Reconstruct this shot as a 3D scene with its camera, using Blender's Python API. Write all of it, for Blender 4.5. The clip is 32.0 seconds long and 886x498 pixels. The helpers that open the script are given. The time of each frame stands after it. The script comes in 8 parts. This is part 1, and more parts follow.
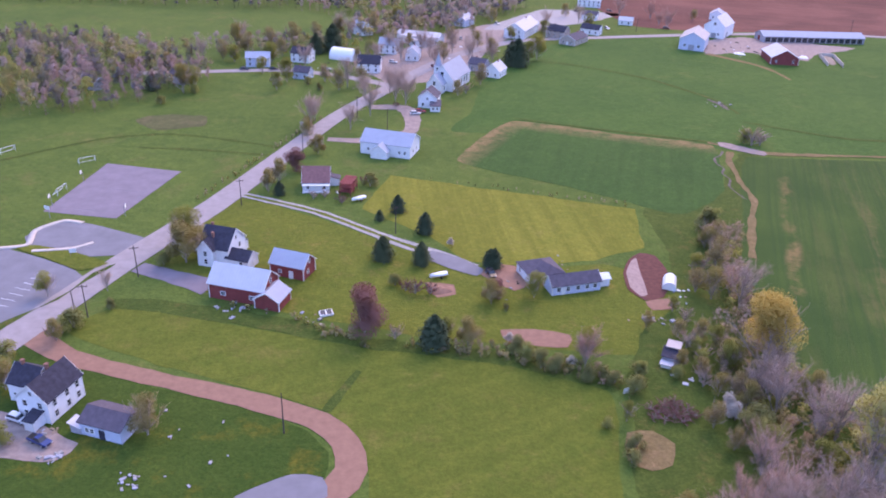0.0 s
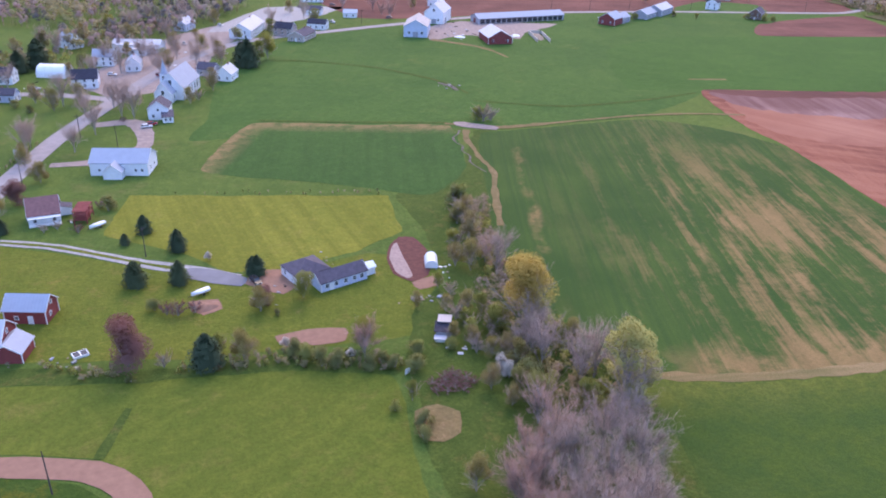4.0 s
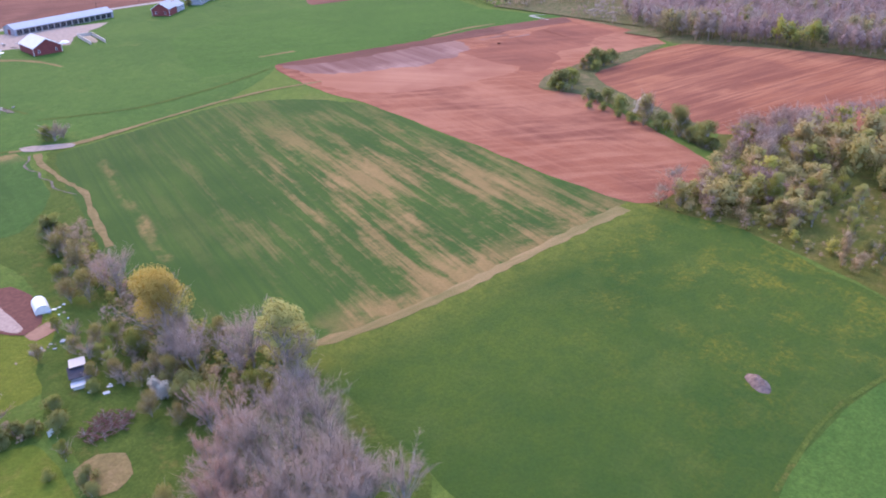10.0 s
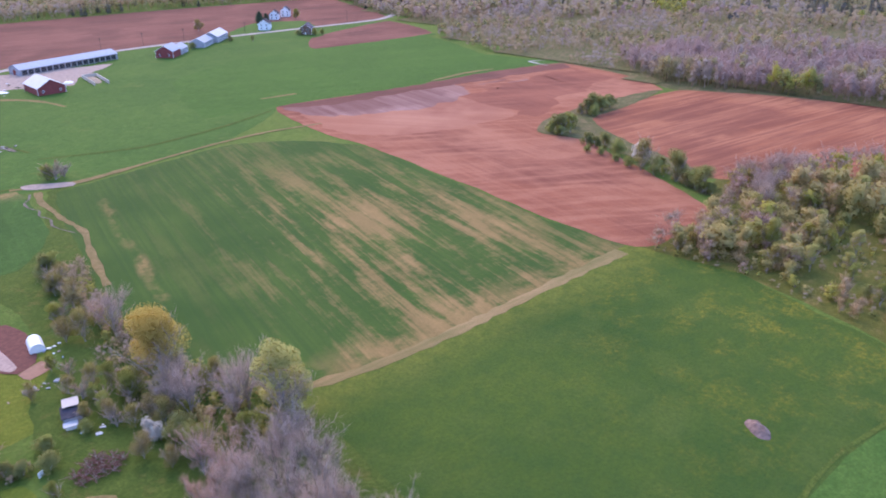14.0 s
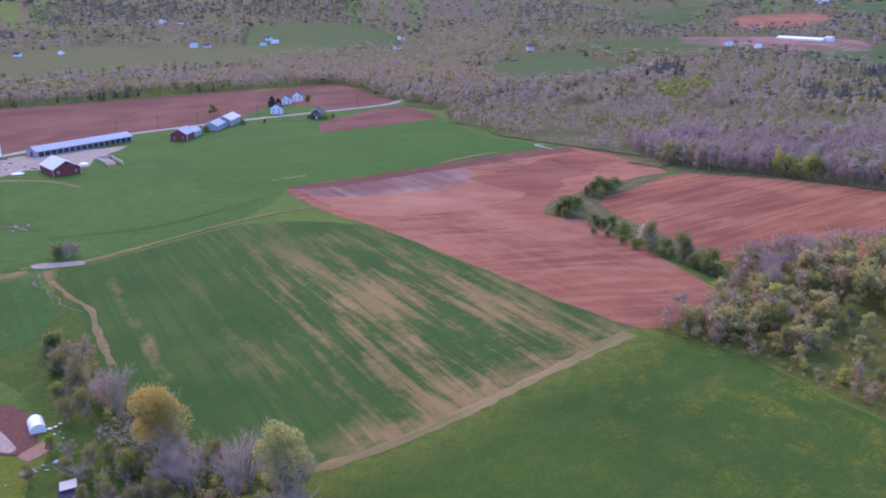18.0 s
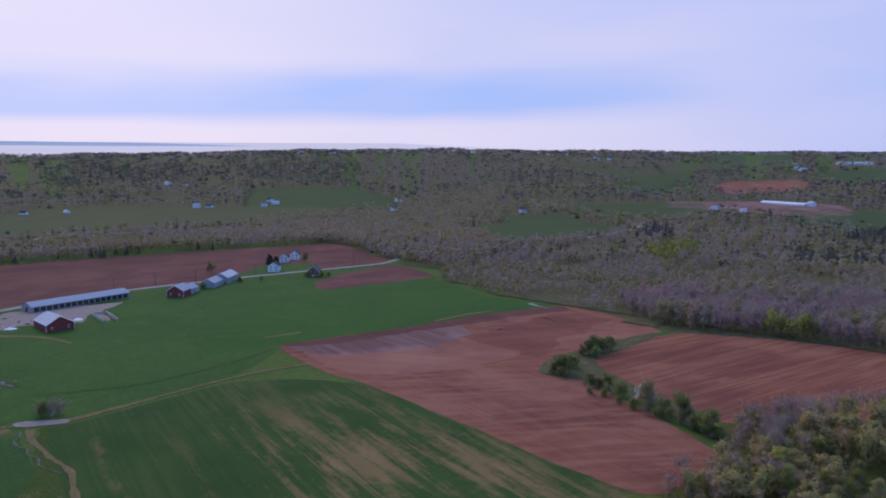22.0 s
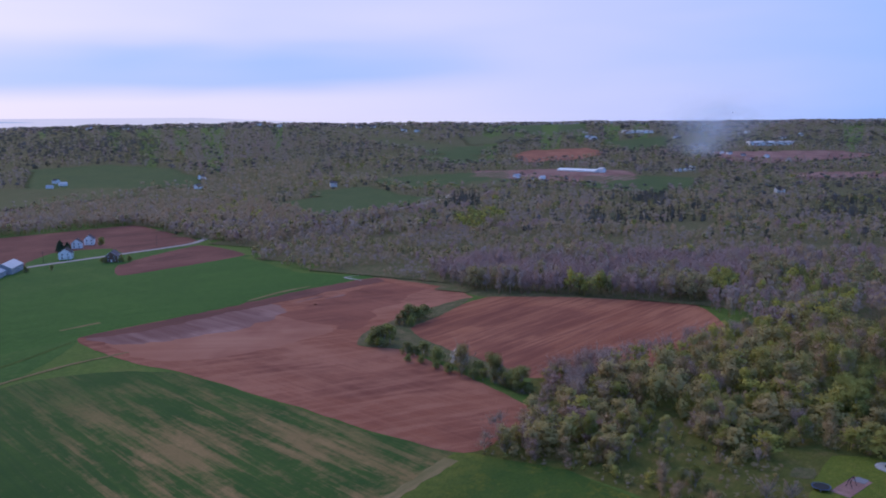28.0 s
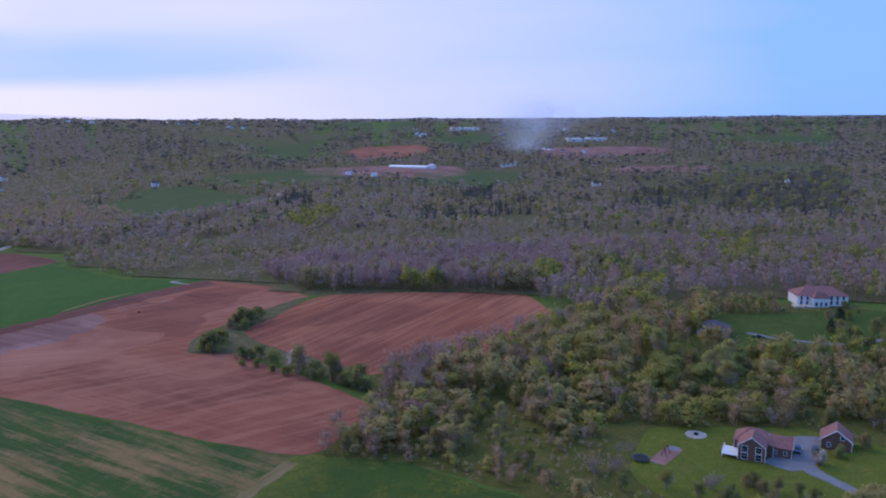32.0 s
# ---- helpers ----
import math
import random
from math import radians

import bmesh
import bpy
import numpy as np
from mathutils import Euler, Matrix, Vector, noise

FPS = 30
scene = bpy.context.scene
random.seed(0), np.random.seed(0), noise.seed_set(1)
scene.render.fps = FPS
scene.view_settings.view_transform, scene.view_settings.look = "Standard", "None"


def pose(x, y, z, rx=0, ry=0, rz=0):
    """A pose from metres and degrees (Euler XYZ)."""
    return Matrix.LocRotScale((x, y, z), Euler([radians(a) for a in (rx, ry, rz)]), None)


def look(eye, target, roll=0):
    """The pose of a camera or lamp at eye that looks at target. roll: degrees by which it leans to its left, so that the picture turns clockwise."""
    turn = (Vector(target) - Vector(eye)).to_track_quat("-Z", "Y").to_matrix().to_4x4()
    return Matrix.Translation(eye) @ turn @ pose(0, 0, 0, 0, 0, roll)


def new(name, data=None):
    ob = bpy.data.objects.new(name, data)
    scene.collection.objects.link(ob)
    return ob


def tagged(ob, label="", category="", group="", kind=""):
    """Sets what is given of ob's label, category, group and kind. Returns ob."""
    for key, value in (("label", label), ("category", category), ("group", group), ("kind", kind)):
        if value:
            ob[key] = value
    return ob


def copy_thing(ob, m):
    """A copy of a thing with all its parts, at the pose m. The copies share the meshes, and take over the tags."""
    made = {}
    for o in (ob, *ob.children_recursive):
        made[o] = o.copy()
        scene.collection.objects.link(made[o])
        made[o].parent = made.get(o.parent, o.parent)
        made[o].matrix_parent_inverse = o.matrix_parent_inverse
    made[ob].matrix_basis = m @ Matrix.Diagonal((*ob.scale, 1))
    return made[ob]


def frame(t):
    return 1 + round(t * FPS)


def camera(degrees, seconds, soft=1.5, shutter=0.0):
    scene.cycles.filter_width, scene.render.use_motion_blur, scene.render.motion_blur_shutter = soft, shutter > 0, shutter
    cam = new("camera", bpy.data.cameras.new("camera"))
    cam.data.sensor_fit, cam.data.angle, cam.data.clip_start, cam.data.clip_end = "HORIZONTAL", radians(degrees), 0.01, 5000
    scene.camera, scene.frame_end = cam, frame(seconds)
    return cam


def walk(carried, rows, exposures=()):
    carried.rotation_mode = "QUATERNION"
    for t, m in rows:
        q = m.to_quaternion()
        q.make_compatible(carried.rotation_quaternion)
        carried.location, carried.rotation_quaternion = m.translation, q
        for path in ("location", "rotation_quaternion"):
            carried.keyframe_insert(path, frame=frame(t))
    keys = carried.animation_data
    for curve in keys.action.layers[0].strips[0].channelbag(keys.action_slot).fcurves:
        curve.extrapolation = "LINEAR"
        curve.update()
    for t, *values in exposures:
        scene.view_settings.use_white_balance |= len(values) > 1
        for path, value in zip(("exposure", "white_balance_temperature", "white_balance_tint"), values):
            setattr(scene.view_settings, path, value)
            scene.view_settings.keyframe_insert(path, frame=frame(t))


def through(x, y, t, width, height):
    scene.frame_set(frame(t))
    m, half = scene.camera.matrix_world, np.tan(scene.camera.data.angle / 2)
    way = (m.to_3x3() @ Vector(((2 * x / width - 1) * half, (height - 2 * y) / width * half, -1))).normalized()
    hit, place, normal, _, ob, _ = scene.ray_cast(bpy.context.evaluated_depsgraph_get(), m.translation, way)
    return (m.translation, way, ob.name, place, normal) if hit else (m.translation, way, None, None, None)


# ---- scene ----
# ---------------------------------------------------------------- camera
# seconds, heading, pitch, lean: the drone hangs in one place and turns
PATH = [
    (0, 0.00, -26.86, 2.19),
    (0.5, -2.62, -26.54, 2.10),
    (1, -5.79, -26.27, 1.91),
    (1.5, -8.71, -26.49, 1.80),
    (2, -12.54, -26.53, 2.15),
    (2.5, -14.43, -26.88, 2.70),
    (4.5, -21.45, -26.35, 1.09),
    (5, -24.16, -26.07, 0.66),
    (5.5, -28.22, -26.11, 0.56),
    (6, -32.69, -26.20, 0.18),
    (6.5, -35.15, -26.23, 0.61),
    (7, -36.09, -26.23, 0.90),
    (7.5, -37.19, -26.35, 0.51),
    (8, -38.37, -26.53, 0.97),
    (8.5, -40.20, -26.76, -0.07),
    (9, -43.27, -27.11, -0.85),
    (9.5, -46.31, -27.42, -1.12),
    (10, -49.35, -27.56, -1.00),
    (10.5, -50.64, -27.57, -0.64),
    (11, -50.98, -27.68, -0.39),
    (11.5, -50.75, -27.62, -0.39),
    (12, -50.56, -27.33, -0.42),
    (12.5, -50.14, -26.90, -0.43),
    (13, -49.94, -26.34, -0.39),
    (13.5, -49.70, -25.46, -0.35),
    (14, -49.54, -24.51, -0.41),
    (14.5, -49.51, -22.83, -0.46),
    (15, -49.55, -20.92, -0.35),
    (15.5, -49.58, -20.11, -0.21),
    (17.5, -49.14, -19.02, -0.36),
    (18, -49.03, -18.62, -0.32),
    (18.5, -48.86, -18.45, -0.30),
    (19, -48.82, -16.45, -0.44),
    (19.5, -49.06, -11.71, -0.12),
    (20, -49.19, -8.44, -0.10),
    (20.5, -49.33, -7.17, 0.05),
    (21, -49.37, -7.27, 0.11),
    (21.5, -49.37, -7.07, 0.13),
    (22, -49.45, -7.09, 0.14),
    (22.5, -49.63, -6.90, 0.49),
    (23, -49.68, -6.58, 0.51),
    (23.5, -49.63, -7.15, 0.36),
    (24, -49.58, -7.44, 0.26),
    (24.5, -49.71, -7.88, 0.05),
    (26.5, -56.49, -8.58, -0.47),
    (27, -58.05, -8.88, -0.31),
    (27.5, -59.88, -9.10, -0.55),
    (28, -63.18, -9.09, -0.61),
    (28.5, -66.27, -9.34, -0.71),
    (29, -70.42, -9.32, -0.57),
    (29.5, -72.29, -9.37, -0.29),
    (30, -72.53, -9.30, -0.35),
    (30.5, -72.49, -9.30, -0.34),
    (31, -73.22, -9.45, -0.62),
    (31.5, -74.79, -9.53, -0.43),
    (32, -75.41, -9.41, -0.47),
]
EYE = (0.0, 0.0, 100.0)
cam = camera(59.0, 32.0, soft=1.9)
walk(cam,
     [(t, pose(*EYE, 90 + p, 0, y) @ pose(0, 0, 0, 0, 0, r)) for t, y, p, r in PATH],
     exposures=[(0.0, 0.95, 6780, 37), (3.0, 0.95, 6760, 29), (6.0, 0.95, 6700, 20), (8.5, 1.0, 6700, 20), (10.0, 1.18, 6750, 23), (13.0, 1.15, 6750, 23), (14.0, 1.08, 6650, 23), (15.5, 0.75, 6350, 25), (18.5, 0.72, 6000, 28), (20.5, -0.38, 5880, 18), (24.5, -0.5, 5800, 18), (32.0, -0.23, 5600, 20)])

# ---------------------------------------------------------------- light
world = bpy.data.worlds.new("dusk_sky")
scene.world = world
world.use_nodes = True


def sky_nodes():
    nt = world.node_tree
    nt.nodes.clear()
    N, L = nt.nodes.new, nt.links.new
    out, mix = N("ShaderNodeOutputWorld"), N("ShaderNodeMixShader")
    sky = N("ShaderNodeTexSky")
    sky.sky_type, sky.sun_disc = "NISHITA", False
    sky.sun_elevation, sky.sun_rotation = radians(22), radians(25)
    clear = N("ShaderNodeBackground")
    clear.inputs["Strength"].default_value = 0.12
    L(sky.outputs[0], clear.inputs["Color"])
    # a thin cloud deck, streaked along the horizon, pinkish white where it is thick and blue where it is thin
    geo, sep = N("ShaderNodeTexCoord"), N("ShaderNodeMapping")
    sep.inputs["Scale"].default_value = (1.2, 1.2, 7.0)
    sep.inputs["Location"].default_value = (0.3, 0.9, 0.2)
    L(geo.outputs["Generated"], sep.inputs["Vector"])
    n1 = N("ShaderNodeTexNoise")
    n1.inputs["Scale"].default_value, n1.inputs["Detail"].default_value = 1.1, 3.0
    L(sep.outputs[0], n1.inputs["Vector"])
    # the light is warmer towards the sunset, bluer away from it; under the deck a low strip of clear sky shows there
    def maths(op, a, b, clamp=False):
        n = N("ShaderNodeMath")
        n.operation, n.use_clamp = op, clamp
        for i, v in enumerate((a, b)):
            if isinstance(v, (int, float)):
                n.inputs[i].default_value = v
            else:
                L(v, n.inputs[i])
        return n.outputs[0]

    def span(v, lo, hi, to_lo=0.0, to_hi=1.0):
        n = N("ShaderNodeMapRange")
        n.interpolation_type = "SMOOTHSTEP"
        for key, q in (("From Min", lo), ("From Max", hi), ("To Min", to_lo), ("To Max", to_hi)):
            n.inputs[key].default_value = q
        L(v, n.inputs["Value"])
        return n.outputs[0]

    dot = N("ShaderNodeVectorMath")
    dot.operation = "DOT_PRODUCT"
    dot.inputs[1].default_value = (math.sin(radians(25)), math.cos(radians(25)), 0.0)
    L(geo.outputs["Generated"], dot.inputs[0])
    split = N("ShaderNodeSeparateXYZ")
    L(geo.outputs["Generated"], split.inputs[0])
    away = span(dot.outputs["Value"], -0.1, 1.0)
    wavy = maths("ADD", split.outputs[2], maths("MULTIPLY", maths("SUBTRACT", n1.outputs["Fac"], 0.5), 0.10))
    strip = maths("MULTIPLY", span(wavy, 0.03, 0.055), span(wavy, 0.115, 0.06))
    amount = maths("ADD", maths("MULTIPLY", away, 0.62), maths("MULTIPLY", n1.outputs["Fac"], 0.5))
    amount = maths("SUBTRACT", amount, maths("MULTIPLY", maths("MULTIPLY", strip, span(away, 0.80, 1.0)), 0.36))
    ramp = N("ShaderNodeValToRGB")
    e = ramp.color_ramp.elements
    e[0].position, e[0].color = 0.38, (0.34, 0.60, 1.14, 1)
    e[1].position, e[1].color = 0.92, (1.0, 0.93, 1.05, 1)
    mid = e.new(0.66)
    mid.color = (0.72, 0.77, 1.07, 1)
    L(amount, ramp.inputs["Fac"])
    cloud = N("ShaderNodeBackground")
    cloud.inputs["Strength"].default_value = 1.05
    L(ramp.outputs["Color"], cloud.inputs["Color"])
    mix.inputs[0].default_value = 0.95
    L(clear.outputs[0], mix.inputs[1]), L(cloud.outputs[0], mix.inputs[2]), L(mix.outputs[0], out.inputs["Surface"])


sky_nodes()
sun = new("sun", bpy.data.lights.new("sun", "SUN"))
sun.data.energy, sun.data.angle, sun.data.color = 1.4, radians(40), (1.0, 0.84, 0.66)
sun.matrix_world = look((0, 0, 0), (-math.sin(radians(25)), -math.cos(radians(25)), -0.8))

# ---------------------------------------------------------------- materials
rng = np.random.default_rng(7)


class Nodes:
    """Short hand for one node material."""

    def __init__(self, name, rough=0.9, metal=0.0, spec=0.2):
        self.mat = bpy.data.materials.new(name)
        self.mat.use_nodes = True
        self.nt = self.mat.node_tree
        self.bsdf = self.nt.nodes["Principled BSDF"]
        self.bsdf.inputs["Roughness"].default_value = rough
        self.bsdf.inputs["Metallic"].default_value = metal
        self.bsdf.inputs["Specular IOR Level"].default_value = spec
        self.coord = self.nt.nodes.new("ShaderNodeNewGeometry")

    def add(self, kind, **values):
        n = self.nt.nodes.new(kind)
        for key, v in values.items():
            n.inputs[key.replace("_", " ")].default_value = v
        return n

    def link(self, a, b):
        self.nt.links.new(a, b)

    def noise(self, size, detail=4.0, stretch=(1, 1, 1), turn=0.0, rough=0.6, shift=(0, 0, 0)):
        """Noise whose largest lumps are about that many metres; stretch lengthens it along its own axes, turned by that angle."""
        spin, squash = self.add("ShaderNodeMapping"), self.add("ShaderNodeMapping")
        spin.inputs["Rotation"].default_value = (0, 0, radians(turn))
        squash.inputs["Scale"].default_value = tuple(1 / s for s in stretch)
        squash.inputs["Location"].default_value = shift
        self.link(self.coord.outputs["Position"], spin.inputs["Vector"])
        self.link(spin.outputs[0], squash.inputs["Vector"])
        n = self.add("ShaderNodeTexNoise", Scale=1.0 / size, Detail=detail, Roughness=rough)
        self.link(squash.outputs[0], n.inputs["Vector"])
        return n.outputs["Fac"]

    def span(self, value, lo, hi, to_lo=0.0, to_hi=1.0):
        n = self.add("ShaderNodeMapRange")
        for key, v in (("From Min", lo), ("From Max", hi), ("To Min", to_lo), ("To Max", to_hi)):
            n.inputs[key].default_value = v
        self.link(value, n.inputs["Value"])
        return n.outputs[0]

    def maths(self, op, a, b):
        n = self.nt.nodes.new("ShaderNodeMath")
        n.operation, n.use_clamp = op, op in ("MULTIPLY", "ADD", "SUBTRACT")
        for i, v in enumerate((a, b)):
            if isinstance(v, (int, float)):
                n.inputs[i].default_value = v
            else:
                self.link(v, n.inputs[i])
        return n.outputs[0]

    def mix(self, fac, a, b):
        n = self.nt.nodes.new("ShaderNodeMix")
        n.data_type = "RGBA"
        for i, v in ((0, fac), (6, a), (7, b)):
            if isinstance(v, (int, float)):
                n.inputs[i].default_value = v
            elif isinstance(v, tuple):
                n.inputs[i].default_value = (*v, 1)
            else:
                self.link(v, n.inputs[i])
        return n.outputs[2]

    def ramp(self, fac, *stops):
        n = self.nt.nodes.new("ShaderNodeValToRGB")
        e = n.color_ramp.elements
        while len(e) < len(stops):
            e.new(0.5)
        for el, (p, c) in zip(e, stops):
            el.position, el.color = p, (*c, 1)
        self.link(fac, n.inputs[0])
        return n.outputs[0]

    def done(self, colour, bump=None, strength=0.4, dist=0.1):
        if isinstance(colour, tuple):
            self.bsdf.inputs["Base Color"].default_value = (*colour, 1)
        else:
            self.link(colour, self.bsdf.inputs["Base Color"])
        if bump is not None:
            b = self.add("ShaderNodeBump", Strength=strength, Distance=dist)
            self.link(bump, b.inputs["Height"])
            self.link(b.outputs[0], self.bsdf.inputs["Normal"])
        return self.mat


def plain(name, colour, rough=0.8, metal=0.0, vary=0.15, size=0.8, spec=0.3):
    """A paint or stone with blotches and grain of its own size."""
    m = Nodes(name, rough, metal, spec)
    f = m.span(m.noise(size, 5), 0.3, 0.7)
    lo, hi = tuple(c * (1 - vary) for c in colour), tuple(min(1, c * (1 + vary)) for c in colour)
    g = m.noise(size * 0.12, 3)
    return m.done(m.mix(f, lo, hi), g, 0.25, 0.02)


def grass(name, dark, light, dry, size=14.0, dry_amount=0.5, rows=None, worn=None):
    """Turf: broad patches, tussocks, small tufts, yellow or dry places; rows = (direction in degrees, width) of mowing or drilling."""
    m = Nodes(name, 0.95, 0, 0.1)
    big, small, tuft = m.noise(size * 3, 4), m.noise(size * 0.45, 6, rough=0.75), m.noise(0.9, 4, rough=0.8)
    f = m.maths("ADD", m.span(big, 0.38, 0.62, 0, 0.55), m.span(small, 0.36, 0.64, -0.08, 0.45))
    c = m.mix(f, dark, light)
    d = m.span(m.noise(size * 0.9, 7, rough=0.75, shift=(3, 9, 0)), 0.62 - 0.2 * dry_amount, 0.78 - 0.2 * dry_amount)
    c = m.mix(m.maths("MULTIPLY", d, 0.85), c, dry)
    lush = m.span(m.noise(size * 0.6, 6, rough=0.7, shift=(7, 2, 4)), 0.54, 0.74, 0, 0.5)
    c = m.mix(lush, c, tuple(x * k for x, k in zip(dark, (0.62, 0.8, 0.75))))
    if rows:
        w = m.noise(rows[1], 2, stretch=(1, 40, 1), turn=rows[0])
        c = m.mix(m.span(w, 0.42, 0.6, 0, rows[2] if len(rows) > 2 else 0.32), c, tuple(x * 0.75 for x in dark))
    tussock = m.noise(2.6, 5, rough=0.7, shift=(1, 6, 2))
    c = m.mix(m.span(tussock, 0.40, 0.60, 0.24, 0), c, tuple(x * k for x, k in zip(dark, (0.5, 0.62, 0.55))))
    c = m.mix(m.span(tussock, 0.54, 0.70, 0, 0.2), c, tuple(x * k for x, k in zip(light, (1.5, 1.35, 1.3))))
    if worn:   # (x, y, slope, depth): a dry headland along a line y = slope * x + ...
        at = m.nt.nodes.new("ShaderNodeSeparateXYZ")
        m.link(m.coord.outputs["Position"], at.inputs[0])
        for px, py, ax, ay, depth in worn:
            far = m.nt.nodes.new("ShaderNodeVectorMath")
            far.operation = "DOT_PRODUCT"
            far.inputs[1].default_value = (ax, ay, 0)
            m.link(m.coord.outputs["Position"], far.inputs[0])
            edge = m.span(far.outputs["Value"], ax * px + ay * py + depth, ax * px + ay * py)
            c = m.mix(m.maths("MULTIPLY", edge, m.span(m.noise(7, 5, rough=0.7), 0.35, 0.58, 0.15, 1.0)), c, (0.30, 0.19, 0.085))
    c = m.mix(m.span(tuft, 0.38, 0.62, 0.45, 0), c, tuple(x * 0.45 for x in dark))
    return m.done(c, m.maths("ADD", m.span(tuft, 0, 1, 0, 0.5), m.span(small, 0, 1, 0, 0.5)), 1.0, 0.5)


def soil(name, base, pale, dark, turn=0.0, width=6.0, across=None, band=0.45):
    """Bare red earth: broad damp and dry places, soft working rows, clods."""
    m = Nodes(name, 0.97, 0, 0.1)
    c = m.mix(m.span(m.noise(80, 4, rough=0.5), 0.43, 0.60), base, pale)
    c = m.mix(m.span(m.noise(55, 5, rough=0.55, shift=(5, 1, 0)), 0.46, 0.57, 0, 0.85), c, dark)
    c = m.mix(m.span(m.noise(14, 5, rough=0.6, shift=(2, 8, 0)), 0.42, 0.66, 0, 0.4), c, m.mix(0.5, c, dark))
    c = m.mix(m.span(m.noise(width, 4, stretch=(1, 16, 1), turn=turn, rough=0.6), 0.42, 0.66, 0, band), c, pale)
    c = m.mix(m.span(m.noise(width * 0.4, 3, stretch=(1, 24, 1), turn=turn, shift=(4, 4, 0)), 0.45, 0.66, 0, band), c, dark)
    if across is not None:
        c = m.mix(m.span(m.noise(width * 1.2, 4, stretch=(1, 6, 1), turn=across, rough=0.5), 0.45, 0.62, 0, 0.6), c, pale)
    g = m.noise(0.9, 5, rough=0.8)
    c = m.mix(m.span(g, 0.38, 0.62, 0.3, 0), c, dark)
    return m.done(c, g, 1.0, 0.3)


def leafy(name, *stops, through=0.35, by_tree=True, speck=0.4, airy=0.0):
    """Foliage or twigs. Colour differs from tree to tree and, less, from leaf to leaf."""
    m = Nodes(name, 0.9, 0, 0.1)
    if by_tree:
        a = m.nt.nodes.new("ShaderNodeAttribute")
        a.attribute_name = "tint"
        v = a.outputs["Fac"]
    else:
        v = m.nt.nodes.new("ShaderNodeObjectInfo").outputs["Random"]
    isl = m.coord.outputs["Random Per Island"]
    c = m.ramp(v, *stops)
    c = m.mix(m.span(isl, 0, 1, 0.0, speck), c, m.mix(0.5, c, (0.02, 0.025, 0.012)))
    mat = m.done(c)
    tr = m.add("ShaderNodeBsdfTranslucent")
    mx = m.nt.nodes.new("ShaderNodeMixShader")
    mx.inputs[0].default_value = through
    m.link(c, tr.inputs["Color"])
    m.link(m.bsdf.outputs[0], mx.inputs[1]), m.link(tr.outputs[0], mx.inputs[2])
    m.link(mx.outputs[0], m.nt.nodes["Material Output"].inputs["Surface"])
    if airy:   # the fine gaps between twigs let light and sight through
        thin = m.nt.nodes.new("ShaderNodeMixShader")
        thin.inputs[0].default_value = airy
        m.link(mx.outputs[0], thin.inputs[1]), m.link(m.add("ShaderNodeBsdfTransparent").outputs[0], thin.inputs[2])
        m.link(thin.outputs[0], m.nt.nodes["Material Output"].inputs["Surface"])
    return mat


